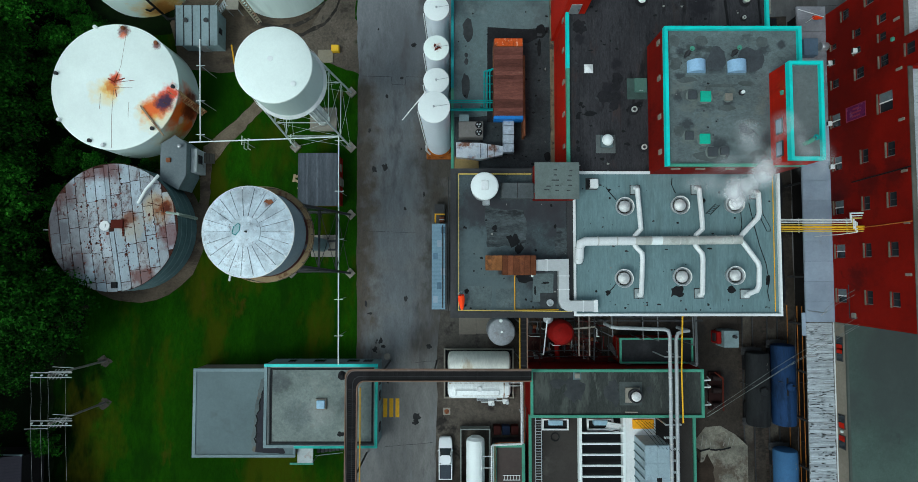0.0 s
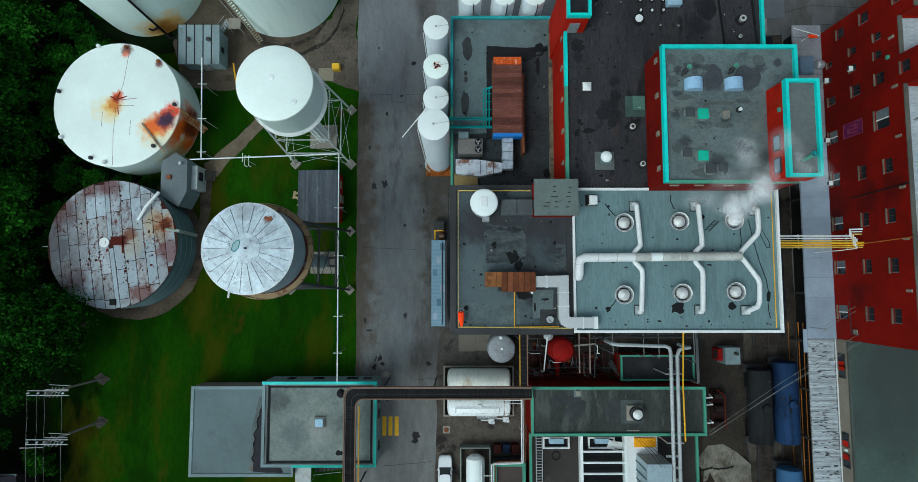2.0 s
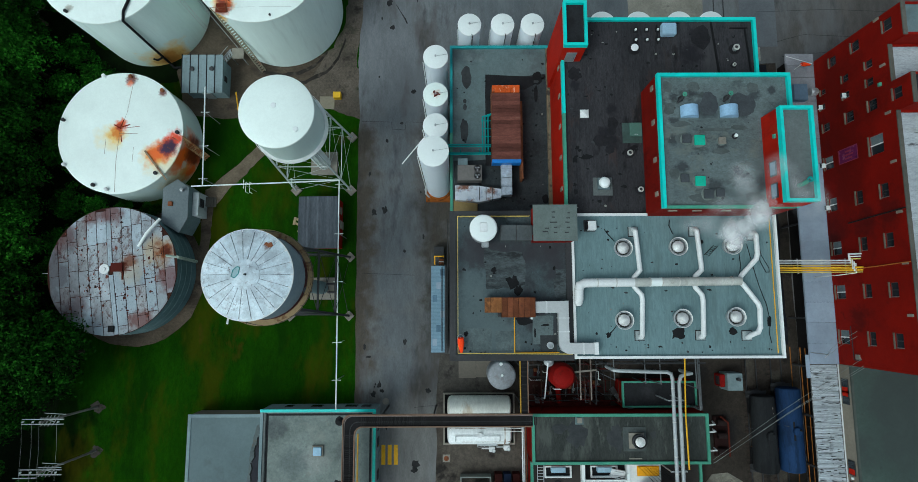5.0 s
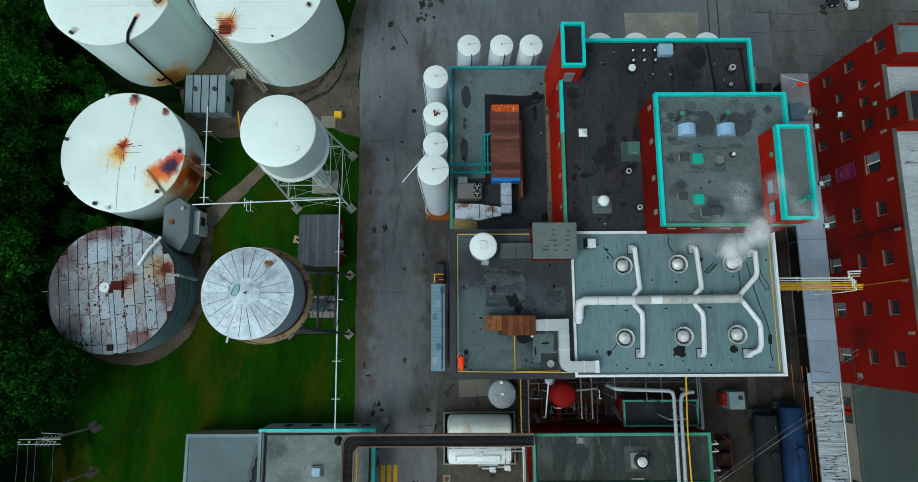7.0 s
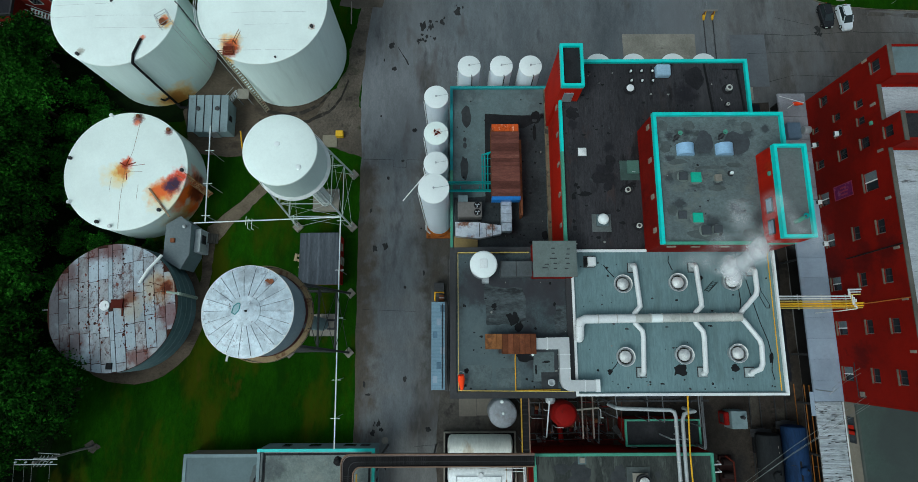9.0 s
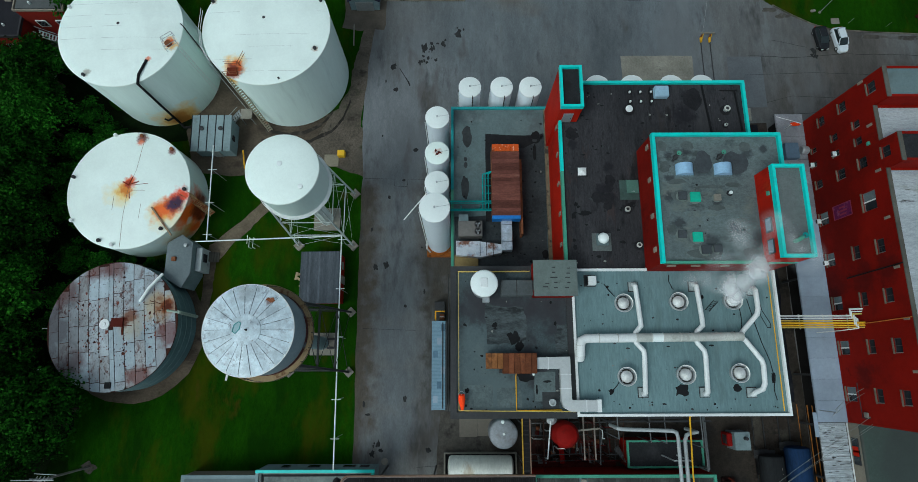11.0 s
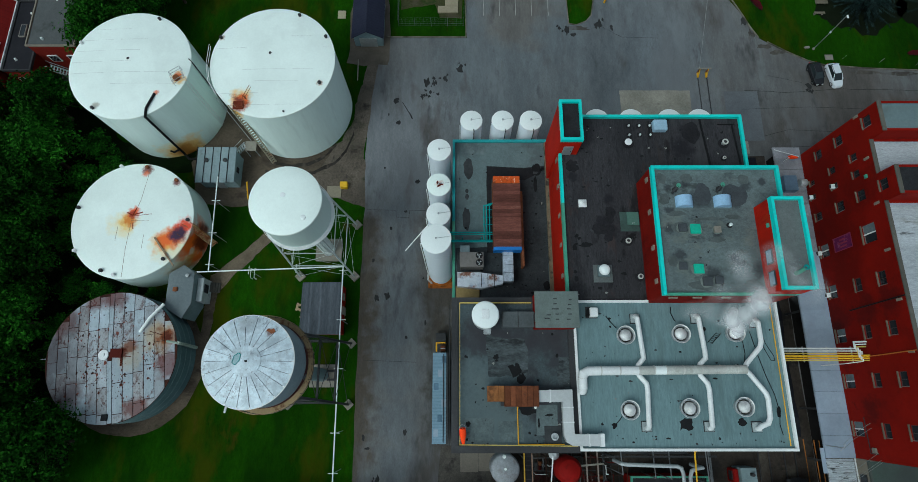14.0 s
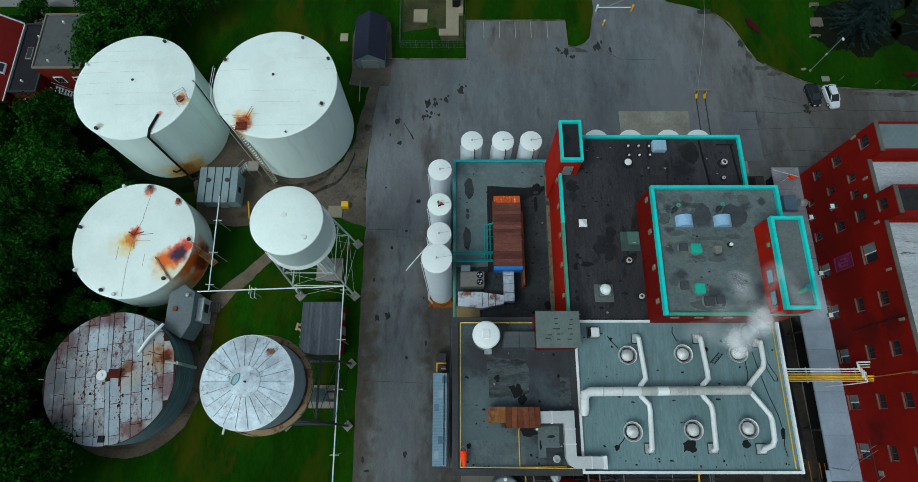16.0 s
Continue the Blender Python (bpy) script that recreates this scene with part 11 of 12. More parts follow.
for x, m in ((23.6, white_paint), (29.7, yellow_paint)):
    part("post", Shape().bar((x, 67.3, -0.02), (x, 67.3, 1.6), 0.25), m, bar_gate)
part("chain", Shape().tube([(24.0, 67.2, 0.2), (26.3, 68.2, 0.6), (28.8, 69.2, 0.9)], 0.03, 5), steel, bar_gate)
bol = thing("yellow_bollard", (24.6, 64.4, 0), "yellow bollard with a pale cap", "bollard")
part("post", Shape().disc((24.6, 64.4), 0.16, 0.16, -0.02, 1.1, 12), yellow_paint, bol)
part("cap", Shape().lathe((24.6, 64.4), [(0.16, 1.1), (0.17, 1.3), (0, 1.4)], 12), white_pipe, bol)
lamp = thing("street_lamp", (58.5, 55.3, 0), "tall grey street lamp standing on the lawn", "street lamp")
part("pole", Shape().tube([(58.5, 55.3, -0.05), (58.6, 55.4, 4.2), (58.75, 55.6, 8.0)], 0.05, 10), old_post, lamp)
part("collar", Shape().disc((58.6, 55.4), 0.15, 0.15, 4.1, 4.35, 12), leg_white, lamp)
part("head", Shape().box(58.65, 55.1, 7.9, 58.9, 55.6, 8.05, 0.05), white_pipe, lamp)
part("foot", Shape().disc((58.5, 55.3), 0.22, 0.18, -0.03, 0.15, 12), concrete, lamp)
solid("marker_stone", Shape().prism(blot(57.4, 55.5, 0.42, 0.2, 2.0, 10, 0.5), -0.05, 0.25), concrete, "pale stone block beside the lamp", "stone")
for x, y in ((62.9, 53.4), (68.8, 52.7), (74.7, 52.2)):
    solid("marker_stake", Shape().tube([(x, y, -0.05), (x + 0.15, y + 0.1, 1.0)], 0.028, 6), old_post, "thin weathered stake behind the kerb", "stake", "kerb stakes")
solid("kerb_pad", Shape().box(60.1, 53.2, -0.1, 61.4, 54.2, 0.05, 0.03), concrete, "grey concrete pad behind the kerb", "slab")
for x, y, w, d in ((61.5, 68.4, 0.8, 0.35), (61.2, 64.7, 1.0, 0.9), (60.4, 62.0, 0.9, 0.2)):
    bench_stone = bpy.data.materials["bench_stone"] if "bench_stone" in bpy.data.materials else mat("bench_stone", (0.13, 0.115, 0.085), 0.9, big=0.25)
    b = thing("garden_bench", (x, y, 0), "pale stone bench on the lawn", "bench", "lawn benches")
    part("seat", Shape().box(x - w, y - d, 0.4, x + w, y + d, 0.5, 0.03), bench_stone, b)
    for s in (-0.7, 0.7):
        part("support", Shape().box(x + s * w - 0.1, y - d * 0.7, -0.05, x + s * w + 0.1, y + d * 0.7, 0.4), concrete, b)
mulch_soil = mat("dark_bed_soil", (0.02, 0.012, 0.009), 1.0, big=0.3, big_scale=1.0)
for x, y, rx, ry in ((50.2, 64.3, 0.45, 1.7), (75.5, 54.4, 1.8, 0.4)):
    bed = thing("flower_bed", (x, y, 0), "low flower bed of dark red flowers", "flower bed", "flower beds")
    pts = blot(0, 0, rx, ry, x, 16, 0.3)
    a = radians(32 if rx < 0.75 else 0)
    pts = [(x + u * math.cos(a) - v * math.sin(a), y + u * math.sin(a) + v * math.cos(a)) for u, v in pts]
    part("soil", Shape().prism(pts, -0.1, 0.1), mulch_soil, bed)
    s = Shape()
    rg = random.Random(int(x))
    for k in range(160):
        t, q = rg.uniform(0, 2 * math.pi), math.sqrt(rg.random())
        u, v = rx * q * math.cos(t) * 0.95, ry * q * math.sin(t) * 0.95
        px, py, pz = x + u * math.cos(a) - v * math.sin(a), y + u * math.sin(a) + v * math.cos(a), rg.uniform(0.12, 0.4)
        s.add([(px - 0.12, py - 0.1, pz), (px + 0.12, py - 0.08, pz), (px + 0.1, py + 0.12, pz + 0.06), (px - 0.1, py + 0.1, pz + 0.05)], [(0, 1, 2, 3)])
    fl = part("flowers", s, mat("dark_red_petals", (0.055, 0.004, 0.007), 0.9) if "dark_red_petals" not in bpy.data.materials else bpy.data.materials["dark_red_petals"], bed)
    fl["kind"] = "stuff"

# red brick houses behind the woods
brick_red = mat("dark_red_brick", (0.19, 0.016, 0.010), 0.85, big=0.2, stains=(((0.10, 0.012, 0.01), 0.4, 0.6, 0.5),))
def window_on(b, x, y, z, w, h):
    """A white-framed window on a south-facing wall at y."""
    win = part("window", Shape().box(x - w / 2, y - 0.15, z - h / 2, x + w / 2, y - 0.01, z + h / 2), white_pipe, b, "white-framed window")
    part("pane", Shape().box(x - w / 2 + 0.13, y - 0.18, z - h / 2 + 0.13, x + w / 2 - 0.13, y - 0.151, z + h / 2 - 0.13), glass, win)


h1 = thing("brick_house", (-61, 55.5, 0), "dark red brick house with flat grey roof", "house")
part("wall", Shape().box(-64.7, 50.6, -0.2, -57.6, 60.2, 7.6), brick_red, h1)
part("roof", Shape().box(-64.5, 50.8, 7.5, -57.8, 60.0, 7.8), mat("plain_grey_house_roof", (0.085, 0.09, 0.09), 0.85, big=0.15, stains=(((0.05, 0.052, 0.052), 0.4, 0.58, 0.6),)), h1)
part("parapet", Shape().rim(-64.85, 50.45, -57.45, 60.35, 0.18, 7.55, 7.9), beige_wall, h1)
for x, y in ((-61.6, 58.6), (-62.4, 51.6)):
    part("roof_vent", Shape().disc((x, y), 0.18, 0.14, 7.8, 8.2, 12), white_paint, h1)
for x in (-62.6, -59.6):
    window_on(h1, x, 50.6, 4.6, 1.5, 1.5)
stair = thing("outside_stair", (-62.4, 49.2, 0), "outside steel stair against the brick house", "stairs")
stair_flight(stair, (-60.6, 49.6, 0.1), (-64.0, 49.6, 3.6), 0.9, white_pipe, 12)
h2 = thing("brick_house", (-67, 53.5, 0), "red brick house with dark flat roof", "house")
part("wall", Shape().box(-69.2, 47.6, -0.2, -64.9, 60.0, 5.6), brick_red, h2)
part("roof", Shape().box(-69.0, 47.8, 5.5, -65.1, 59.8, 5.8), mat("black_felt_roof", (0.02, 0.02, 0.024), 0.9, big=0.3), h2)
part("parapet", Shape().rim(-69.3, 47.5, -64.88, 60.1, 0.25, 5.5, 5.95), dark_steel, h2)
for x, y in ((-66.6, 57.5), (-67.4, 49.4)):
    part("roof_vent", Shape().disc((x, y), 0.18, 0.14, 5.8, 6.2, 12), white_paint, h2)
sk2 = part("skylight", Shape().box(-67.9, 53.4, 5.78, -66.9, 55.6, 6.0, 0.05), concrete, h2, "pale framed skylight")
part("pane", Shape().box(-67.75, 53.55, 6.0, -67.05, 55.45, 6.03), glass, sk2)
for x in (-67.6, -65.9):
    window_on(h2, x, 47.6, 3.2, 1.3, 1.3)
low_wing = thing("brick_outbuilding", (-62, 48, 0), "low red brick outbuilding with pale ledges", "house")
part("wall", Shape().box(-64.8, 46.8, -0.2, -58.6, 48.9, 2.2), brick_red, low_wing)
part("roof", Shape().box(-64.86, 46.7, 2.2, -58.5, 48.95, 2.35), roof_dark, low_wing)
for x in (-63.8, -61.9, -60.0):
    part("ledge", Shape().box(x - 0.7, 46.5, 2.0, x + 0.7, 46.79, 2.18), concrete, low_wing)
h3 = thing("red_gabled_house", (-73.3, 52.5, 0), "red house with white bargeboards and steep roof", "house")
part("wall", Shape().box(-77.2, 46, -0.2, -69.7, 59.5, 6.0), brick_red, h3)
part("roof", Shape().add([(-77.5, 45.7, 6.0), (-69.45, 45.7, 6.0), (-69.45, 59.8, 6.0), (-77.5, 59.8, 6.0), (-73.4, 45.7, 9.6), (-73.4, 59.8, 9.6)], [(3, 2, 1, 0), (0, 1, 4), (2, 3, 5), (1, 2, 5, 4), (3, 0, 4, 5)]), mat("red_metal_roof", (0.20, 0.012, 0.010), 0.7, joints=(1, 0.6, 0.04)), h3)
part("bargeboard", Shape().bar((-69.4, 59.9, 6.05), (-73.4, 59.9, 9.7), 0.16, 0.3), white_pipe, h3)
part("gutter", Shape().bar((-69.4, 45.7, 6.0), (-69.4, 59.8, 6.0), 0.14), white_pipe, h3)
dorm = part("roof_window", Shape().add([(-70.9, 50.2, 7.1), (-69.9, 50.2, 6.4), (-69.9, 52.0, 6.4), (-70.9, 52.0, 7.1), (-70.8, 50.2, 7.5), (-69.8, 50.2, 6.75), (-69.8, 52.0, 6.75), (-70.8, 52.0, 7.5)], [(3, 2, 1, 0), (4, 5, 6, 7), (0, 1, 5, 4), (1, 2, 6, 5), (2, 3, 7, 6), (3, 0, 4, 7)]), white_pipe, h3, "white-framed roof window")
part("pane", Shape().add([(-70.7, 50.4, 7.43), (-69.92, 50.4, 6.85), (-69.92, 51.8, 6.85), (-70.7, 51.8, 7.43), (-70.68, 50.4, 7.47), (-69.9, 50.4, 6.89), (-69.9, 51.8, 6.89), (-70.68, 51.8, 7.47)], [(3, 2, 1, 0), (4, 5, 6, 7), (0, 1, 5, 4), (1, 2, 6, 5), (2, 3, 7, 6), (3, 0, 4, 7)]), glass, dorm)
structure("street", Shape().box(-130, 68.5, -0.3, -52, 74.5, -0.005), mat("pale_street", (0.22, 0.22, 0.21), 0.95), "pale residential street", "road")
structure("garden_path", Shape().box(-73.6, 60, -0.3, -71.8, 68.5, -0.008), concrete, "concrete garden path", "path")
for i, (x, y) in enumerate([(-64.8, 29.6), (-62.9, 29.4), (-66.8, 31.6), (-63.4, 44.2)]):
    solid("pale_scrap_panel", Shape().prism(blot(x, y, 0.7, 0.35, i + 3, 8, 0.5), 0, 0.5), roof_worn, "pale scrap panel under the trees", "scrap", "scrap panels")


# ---- trees ----
def leaf_mat(name, color, spread=0.45):
    m = bpy.data.materials.new(name)
    m.use_nodes = True
    n, l = m.node_tree.nodes, m.node_tree.links
    bsdf = n["Principled BSDF"]
    bsdf.inputs["Roughness"].default_value, bsdf.inputs["Specular IOR Level"].default_value = 0.85, 0.06
    geo, info = n.new("ShaderNodeNewGeometry"), n.new("ShaderNodeObjectInfo")
    r1, r2 = n.new("ShaderNodeMapRange"), n.new("ShaderNodeMapRange")
    r1.inputs["To Min"].default_value, r1.inputs["To Max"].default_value = 1 - spread, 1 + spread
    r2.inputs["To Min"].default_value, r2.inputs["To Max"].default_value = 0.75, 1.25
    l.new(geo.outputs["Random Per Island"], r1.inputs["Value"])
    l.new(info.outputs["Random"], r2.inputs["Value"])
    k = n.new("ShaderNodeMath")
    k.operation = "MULTIPLY"
    l.new(r1.outputs[0], k.inputs[0])
    l.new(r2.outputs[0], k.inputs[1])
    clump = n.new("ShaderNodeTexNoise")
    clump.inputs["Scale"].default_value, clump.inputs["Detail"].default_value = 0.55, 3.0
    l.new(geo.outputs["Position"], clump.inputs["Vector"])
    r3 = n.new("ShaderNodeMapRange")
    r3.inputs["From Min"].default_value, r3.inputs["From Max"].default_value = 0.32, 0.68
    r3.inputs["To Min"].default_value, r3.inputs["To Max"].default_value = 0.22, 1.9
    l.new(clump.outputs["Fac"], r3.inputs["Value"])
    k2 = n.new("ShaderNodeMath")
    k2.operation = "MULTIPLY"
    l.new(k.outputs[0], k2.inputs[0])
    l.new(r3.outputs[0], k2.inputs[1])
    c = n.new("ShaderNodeVectorMath")
    c.operation = "SCALE"
    c.inputs[0].default_value = color
    l.new(k2.outputs[0], c.inputs["Scale"])
    l.new(c.outputs[0], bsdf.inputs["Base Color"])
    return m


leaf_dark, leaf_mid = leaf_mat("dark_green_leaves", (0.0102, 0.047, 0.0028), 0.75), leaf_mat("green_leaves", (0.018, 0.078, 0.005), 0.65)
needle = leaf_mat("blue_green_needles", (0.015, 0.028, 0.026), 0.6)
bark = mat("grey_brown_bark", (0.07, 0.055, 0.04), 0.95, big=0.3, big_scale=1.0, bump=0.8)


def leafy_tree(seed, r, h, leaves, label, m):
    """A broadleaf tree at the origin: tapered trunk, limbs and a crown of many small leaf sprays in uneven lobes."""
    rg = random.Random(seed)
    b = thing("tree", (0, 0, 0), label, "tree", "trees of the wood")
    part("trunk", Shape().lathe((0, 0), [(0.32, -0.2), (0.24, h * 0.3), (0.14, h * 0.6), (0.0, h * 0.85)], 10), bark, b)
    lobes = []
    for k in range(22):
        a = 2.4 * k + rg.uniform(-0.4, 0.4)
        f = math.sqrt((k + 0.5) / 22)
        d = r * 0.84 * f * rg.uniform(0.85, 1.12)
        lobes.append((d * math.cos(a), d * math.sin(a), h * (0.9 - 0.42 * f * f) * rg.uniform(0.88, 1.06), r * rg.uniform(0.2, 0.36)))
    for x, y, z, q in lobes[3::3]:
        part("limb", Shape().tube([(0, 0, h * 0.3), (x * 0.5, y * 0.5, z * 0.75), (x * 0.9, y * 0.9, z)], 0.07, 5), bark, b)
    s = Shape()
    for k in range(leaves):
        x, y, z, q = lobes[rg.randrange(len(lobes))]
        d = Vector((rg.gauss(0, 1), rg.gauss(0, 1), rg.gauss(0.3, 0.8))).normalized()
        w = q * (0.35 + 0.85 * rg.random()) * (1 + 0.4 * noise.noise((d.x * 2 + seed, d.y * 2, d.z * 2 + x)))
        p = Vector((x, y, z)) + d * w
        u = Vector((rg.gauss(0, 1), rg.gauss(0, 1), rg.gauss(0, 0.5))).normalized()
        nn = (d + Vector((0, 0, 0.4)) + u * 0.8).normalized()
        t = nn.cross(u).normalized()
        e = t.cross(nn).normalized()
        g = rg.uniform(0.11, 0.25)
        s.add([p - t * g, p + e * g * 0.6 - nn * 0.05, p + t * g * 1.1, p - e * g * 0.6 + nn * 0.05], [(0, 1, 2, 3)])
    crown = part("crown", s, m, b, "crown of small dark green leaves")
    crown["kind"] = "stuff"
    return b


kinds = [leafy_tree(1, 4.8, 10.5, 7400, "dark green broadleaf tree in the wood", leaf_dark), leafy_tree(2, 5.2, 11.5, 8200, "tall dark green broadleaf tree", leaf_dark), leafy_tree(3, 4.6, 9.8, 6800, "bright green broadleaf tree", leaf_mid), leafy_tree(4, 3.0, 4.5, 3400, "low green bushy tree", leaf_mid)]
spots_t = [(-61.5, 42.5, 0, 1.0), (-67, 40.0, 1, 1.0), (-60.5, 34.2, 2, 1.05), (-68, 33.5, 0, 1.0), (-60.8, 26.0, 0, 1.05), (-69, 25.5, 1, 1.0), (-60.0, 18.0, 1, 0.98), (-68, 17.5, 2, 1.1),
           (-59.6, 10.0, 2, 1.05), (-67, 9.5, 0, 1.05), (-59.2, 2.2, 0, 0.98), (-66, 1.5, 1, 1.0), (-57.2, -4.8, 0, 0.95), (-65, -7, 1, 1.0), (-53.6, -7.6, 0, 0.92), (-57.2, -11.6, 1, 0.92), (-66, -15.5, 0, 1.0), 
           (-76, 33.5, 1, 1.0), (-76, 24, 0, 1.0), (-76.5, 15.5, 1, 1.0), (-76, 41.5, 0, 0.9), (-54.6, 57.5, 2, 1.15), (-51.0, 61.5, 0, 1.0), (-57.6, 63.8, 1, 0.85), (-46.5, 64.5, 0, 0.9), (-72, 66, 3, 0.9), (-75.5, 62.5, 3, 0.8),
           (-55.9, 31.5, 3, 0.9), (-54.8, 15.0, 3, 0.8), (-51.0, 14.2, 3, 0.62), (-47.2, 14.0, 3, 0.5), (-43.6, 13.9, 3, 0.45), (-55.2, 37.0, 3, 0.8), (-55.4, 9.5, 3, 0.75), (-54.8, -2.0, 3, 0.8), (-50.5, 33.2, 3, 0.55), (-64.2, 38.0, 3, 1.2), (-64.4, 30.4, 3, 1.1), (-64.5, 22.0, 3, 1.2), (-63.8, 14.0, 3, 1.2), (-63.2, 6.0, 3, 1.2), (-62, -2.5, 3, 1.2), (-56.2, 22.5, 3, 0.9), (-56.4, 27.0, 3, 0.9), (-55.6, 5.6, 3, 0.8), (-64.6, 46, 3, 1.0), (-72.2, 37, 3, 1.3), (-72.4, 29.4, 3, 1.3), (-72.5, 21, 3, 1.3), (-56.8, 54.0, 2, 1.05), (-58.0, 47.2, 3, 1.0), (-52.3, -5.8, 1, 1.12), (-57.6, -3.0, 0, 1.0), (-56.3, -23.6, 3, 0.75), (-63, -22, 0, 0.9), (-55.0, -35, 0, 0.8), (-70, -21, 1, 1.0), (-73, -2, 0, 1.1), (-73, 7, 1, 1.05), (-72, -11, 2, 1.1), (-61.6, 38.2, 2, 1.0), (-61.4, 30.2, 1, 0.95), (-61.2, 21.8, 2, 1.0), (-60.6, 13.8, 0, 1.0), (-64.2, 36.0, 2, 1.0), (-50.2, 57.2, 2, 0.95), (-55.4, 62.6, 2, 1.1), (-49.4, 66.5, 1, 1.0), (-42.6, 67.5, 0, 0.9), (-52.5, 33.6, 3, 0.7)]
for i, (x, y, k, sc) in enumerate(spots_t):
    copy_thing(kinds[k], pose(x, y, -0.03, 0, 0, (i * 67) % 360) @ Matrix.Scale(sc, 4))
for i, k in enumerate(kinds):
    k.matrix_basis = pose(-84 + 0.5 * i, 10 + 11 * i, -0.03, 0, 0, 40 * i)


def spruce(seed, r, h, label):
    rg = random.Random(seed)
    b = thing("spruce_tree", (0, 0, 0), label, "tree", "spruces on the lawn")
    part("trunk", Shape().lathe((0, 0), [(0.28, -0.2), (0.16, h * 0.5), (0.0, h * 0.97)], 8), bark, b)
    s = Shape()
    for t in range(430):
        f0 = (t / 429) ** 0.8
        z = h * (0.06 + 0.9 * f0)
        a = t * 2.399 + rg.uniform(-0.35, 0.35)
        ln = (r * (1 - f0) + 0.35) * rg.uniform(0.62, 1.12)
        bend, droop = rg.uniform(-0.35, 0.35), rg.uniform(0.18, 0.45)
        for q in range(30):
            f = (q + 1) / 30
            w = a + bend * f
            p = Vector((math.cos(w) * ln * f, math.sin(w) * ln * f, z - droop * ln * f + 0.16 * f * f * ln))
            sd = Vector((-math.sin(w), math.cos(w), 0)) * (rg.uniform(0.2, 0.5) * (1 - f * 0.4))
            out = Vector((math.cos(w), math.sin(w), -0.25)) * 0.14
            for sg in (-1, 1):
                k = Vector((rg.uniform(-0.15, 0.15), rg.uniform(-0.15, 0.15), rg.uniform(-0.25, 0.05)))
                s.add([p, p + sd * sg + out * 2.0 + k, p + out], [(0, 1, 2)])
    c = part("crown", s, needle, b, "blue-green needled branches")
    c["kind"] = "stuff"
    return b


# needle litter, made wide and near-black to carry the spruces' shade too
litter_shade_mat = mat("litter_and_spruce_shade", (0.005, 0.008, 0.003), 1.0, big=0.4, big_scale=0.4)
for x, y in ((67.4, 63.4), (81.4, 63.4), (75.0, 74.0)):
    structure("needle_litter", Shape().prism(ragged(blot(x, y + 0.6, 6.6, 6.2, x, 24, 0.5), 0.5, 0.7, x), -0.3, -0.014), litter_shade_mat, "needle litter below the spruce, darkened with its shade", "litter")
sp = spruce(7, 5.7, 13, "blue-green spruce on the lawn")
sp.matrix_basis = pose(67.4, 63.8, -0.03)
copy_thing(sp, pose(81.4, 63.6, -0.03, 0, 0, 50) @ Matrix.Scale(0.95, 4))
copy_thing(sp, pose(75.0, 74.2, -0.03, 0, 0, 110) @ Matrix.Scale(1.0, 4))
copy_thing(sp, pose(86.5, 74, -0.03, 0, 0, 200) @ Matrix.Scale(1.0, 4))


# ---- steam over a roof fan ----
def steam_mat(name, amount, wispy):
    sm = bpy.data.materials.new(name)
    sm.use_nodes = True
    n, l = sm.node_tree.nodes, sm.node_tree.links
    n.remove(n["Principled BSDF"])
    white_d, clear, mixer = n.new("ShaderNodeBsdfDiffuse"), n.new("ShaderNodeBsdfTransparent"), n.new("ShaderNodeMixShader")
    white_d.inputs["Color"].default_value = (0.9, 0.9, 0.91, 1)
    coord = n.new("ShaderNodeTexCoord")
    far = n.new("ShaderNodeVectorMath")
    far.operation = "LENGTH"
    l.new(coord.outputs["Object"], far.inputs[0])
    fade = n.new("ShaderNodeMapRange")
    fade.interpolation_type = "SMOOTHSTEP"
    fade.inputs["From Min"].default_value, fade.inputs["From Max"].default_value, fade.inputs["To Min"].default_value, fade.inputs["To Max"].default_value = 0.05, 0.98, amount, 0.0
    l.new(far.outputs["Value"], fade.inputs["Value"])
    g3 = n.new("ShaderNodeNewGeometry")
    cloud = n.new("ShaderNodeTexNoise")
    cloud.inputs["Scale"].default_value, cloud.inputs["Detail"].default_value, cloud.inputs["Roughness"].default_value = 0.6, 7.0, 0.62
    l.new(g3.outputs["Position"], cloud.inputs["Vector"])
    cut = n.new("ShaderNodeMapRange")
    cut.inputs["From Min"].default_value, cut.inputs["From Max"].default_value = wispy, wispy + 0.36
    l.new(cloud.outputs["Fac"], cut.inputs["Value"])
    thick = n.new("ShaderNodeMath")
    thick.operation = "MULTIPLY"
    l.new(fade.outputs[0], thick.inputs[0])
    l.new(cut.outputs[0], thick.inputs[1])
    l.new(thick.outputs[0], mixer.inputs["Fac"])
    l.new(clear.outputs[0], mixer.inputs[1])
    l.new(white_d.outputs[0], mixer.inputs[2])
    l.new(mixer.outputs[0], n["Material Output"].inputs["Surface"])
    return sm


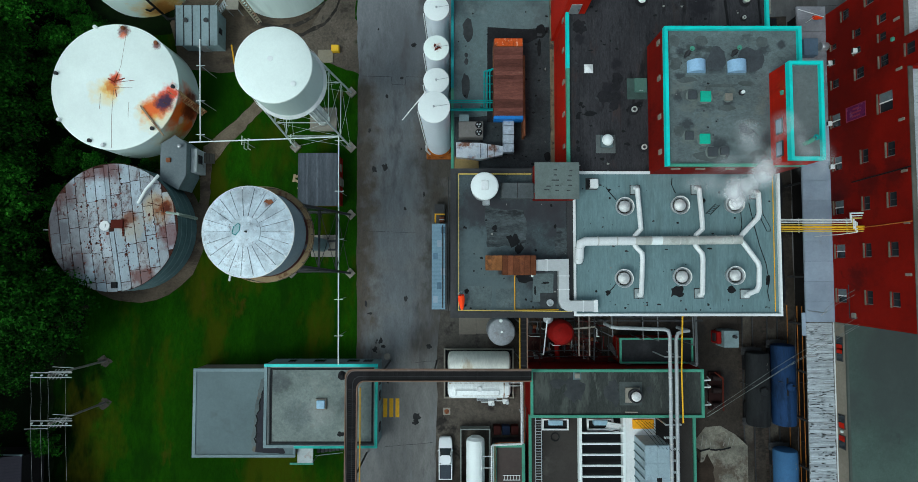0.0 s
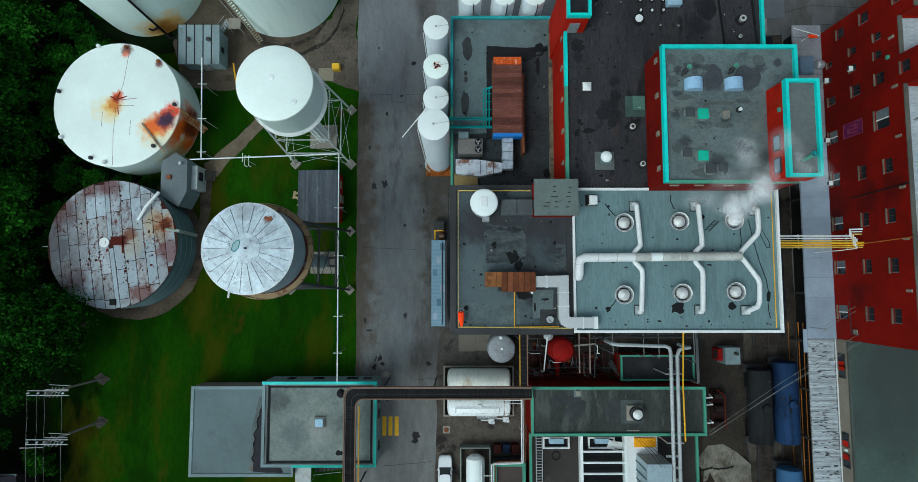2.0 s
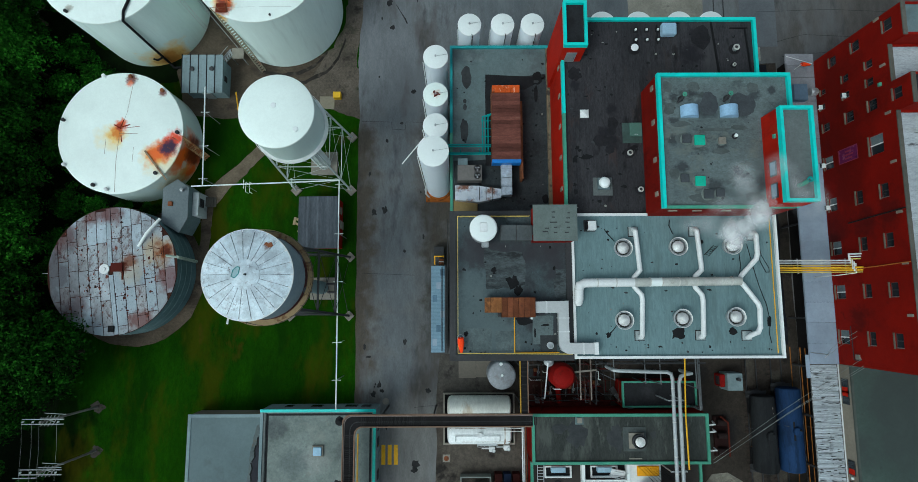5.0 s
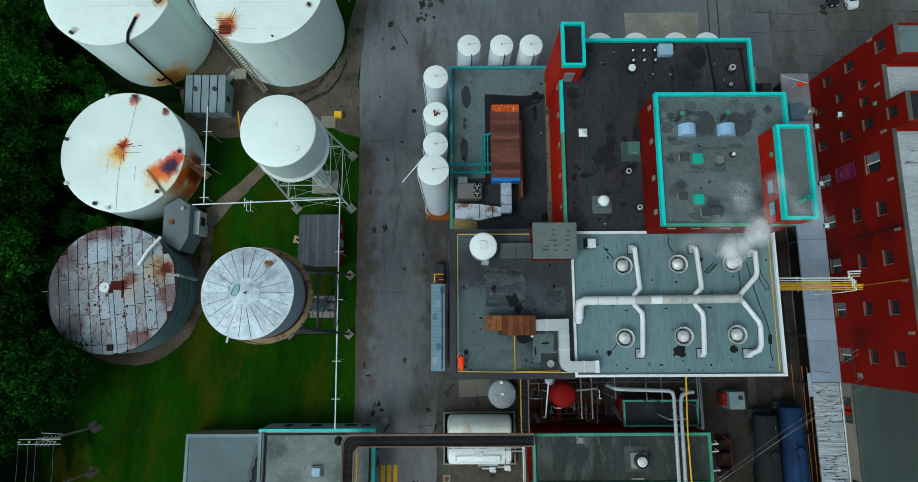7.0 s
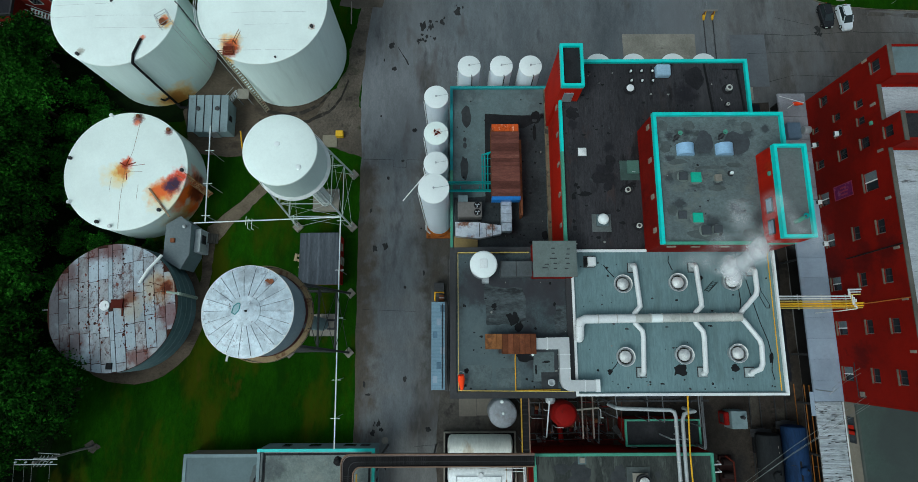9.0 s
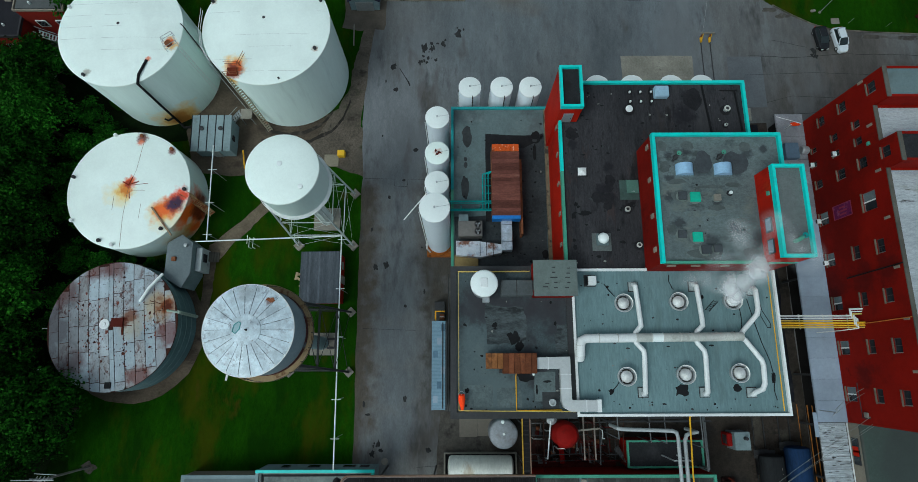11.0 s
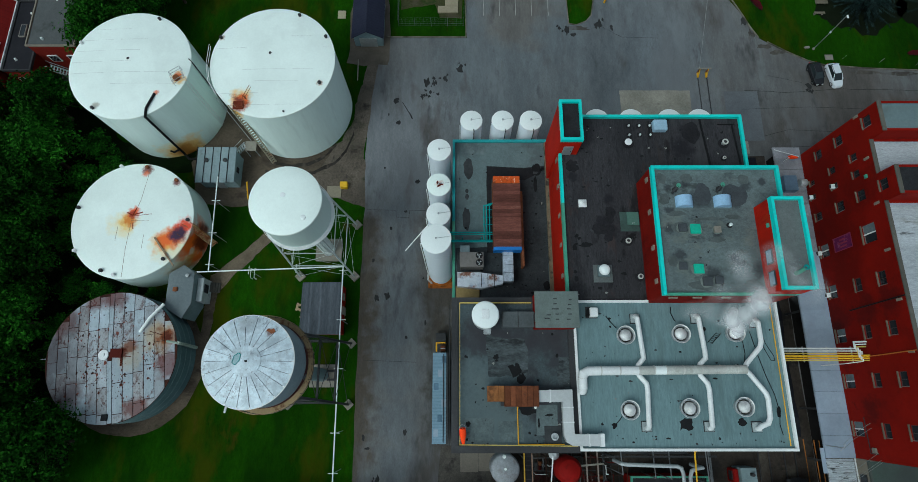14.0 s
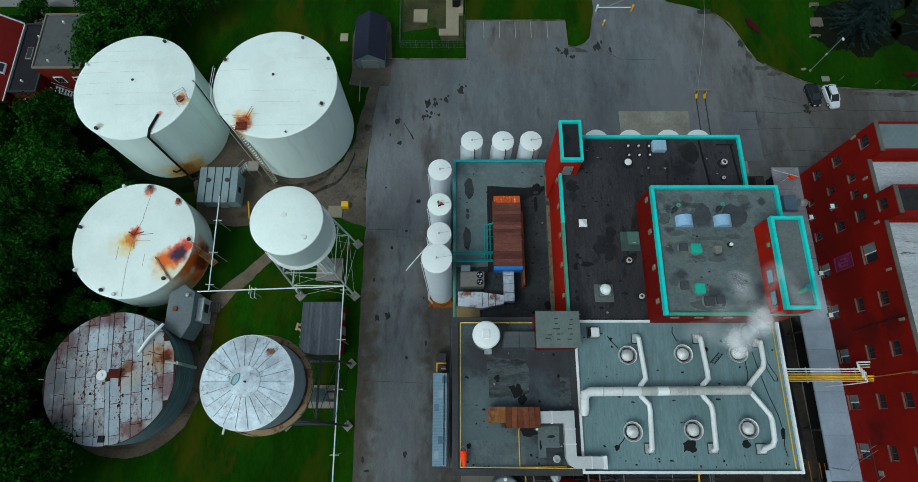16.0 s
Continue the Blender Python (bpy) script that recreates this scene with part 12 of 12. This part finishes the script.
dense, thin = steam_mat("white_steam", 0.97, 0.16), steam_mat("thinning_steam", 0.46, 0.30)
steam = thing("steam_plume", (29.4, 6.6, 20.1), "soft white steam drifting from a roof fan", "steam")
puff = Shape()
rings, seg = 7, 28
pv, pf = [(0, 0, 0.42)], []
for j in range(1, rings + 1):
    for i in range(seg):
        a, q = 2 * math.pi * i / seg, j / rings
        pv.append((q * math.cos(a), q * math.sin(a), 0.42 * (1 - q * q) + 0.14 * noise.noise((2 * q * math.cos(a), 2 * q * math.sin(a), 4.0))))
for i in range(seg):
    pf.append((0, 1 + i, 1 + (i + 1) % seg))
    for j in range(rings - 1):
        pf.append((1 + j * seg + i, 1 + (j + 1) * seg + i, 1 + (j + 1) * seg + (i + 1) % seg, 1 + j * seg + (i + 1) % seg))
puff.add(pv, pf)
wisps = [mesh_of("wisp", puff, dense), mesh_of("wisp", puff, thin)]
rs = random.Random(4)


def wisp(x, y, z, r, m, flat=0.4):
    ob = new("wisp", wisps[m])
    ob.parent = steam
    ob.location = (x - 29.4, y - 6.6, z - 20.1)
    ob.scale = (r * rs.uniform(0.85, 1.2), r * rs.uniform(0.7, 1.0), r * flat)
    ob.rotation_euler = (rs.uniform(-0.25, 0.25), rs.uniform(-0.25, 0.25), rs.uniform(0, 6.2))


for x, y, z, r, m, flat in ((29.3, 6.6, 20.5, 1.15, 0, 0.5), (28.9, 7.2, 21.1, 1.5, 0, 0.5), (28.3, 7.9, 21.9, 1.75, 0, 0.5), (29.4, 8.2, 22.6, 1.8, 0, 0.5), (27.2, 8.0, 22.2, 1.8, 1, 0.4), (25.3, 8.3, 22.6, 1.9, 1, 0.35), (23.6, 8.5, 23.0, 1.6, 1, 0.3),
                          (30.3, 9.4, 23.8, 2.0, 0, 0.5), (31.2, 10.8, 25.2, 2.2, 1, 0.5), (32.0, 11.9, 27.2, 2.2, 1, 0.45), (29.0, 10.6, 25.2, 2.2, 1, 0.4), (28.0, 12.6, 25.6, 2.4, 1, 0.3), (29.8, 9.0, 24.4, 2.3, 1, 0.5), (30.4, 13.2, 27.0, 2.3, 1, 0.4), (26.4, 9.6, 24.6, 2.3, 1, 0.35), (33.0, 9.9, 27.6, 2.2, 1, 0.4), (28.6, 7.6, 22.4, 2.0, 1, 0.5)):
    wisp(x, y, z, r, m, flat)
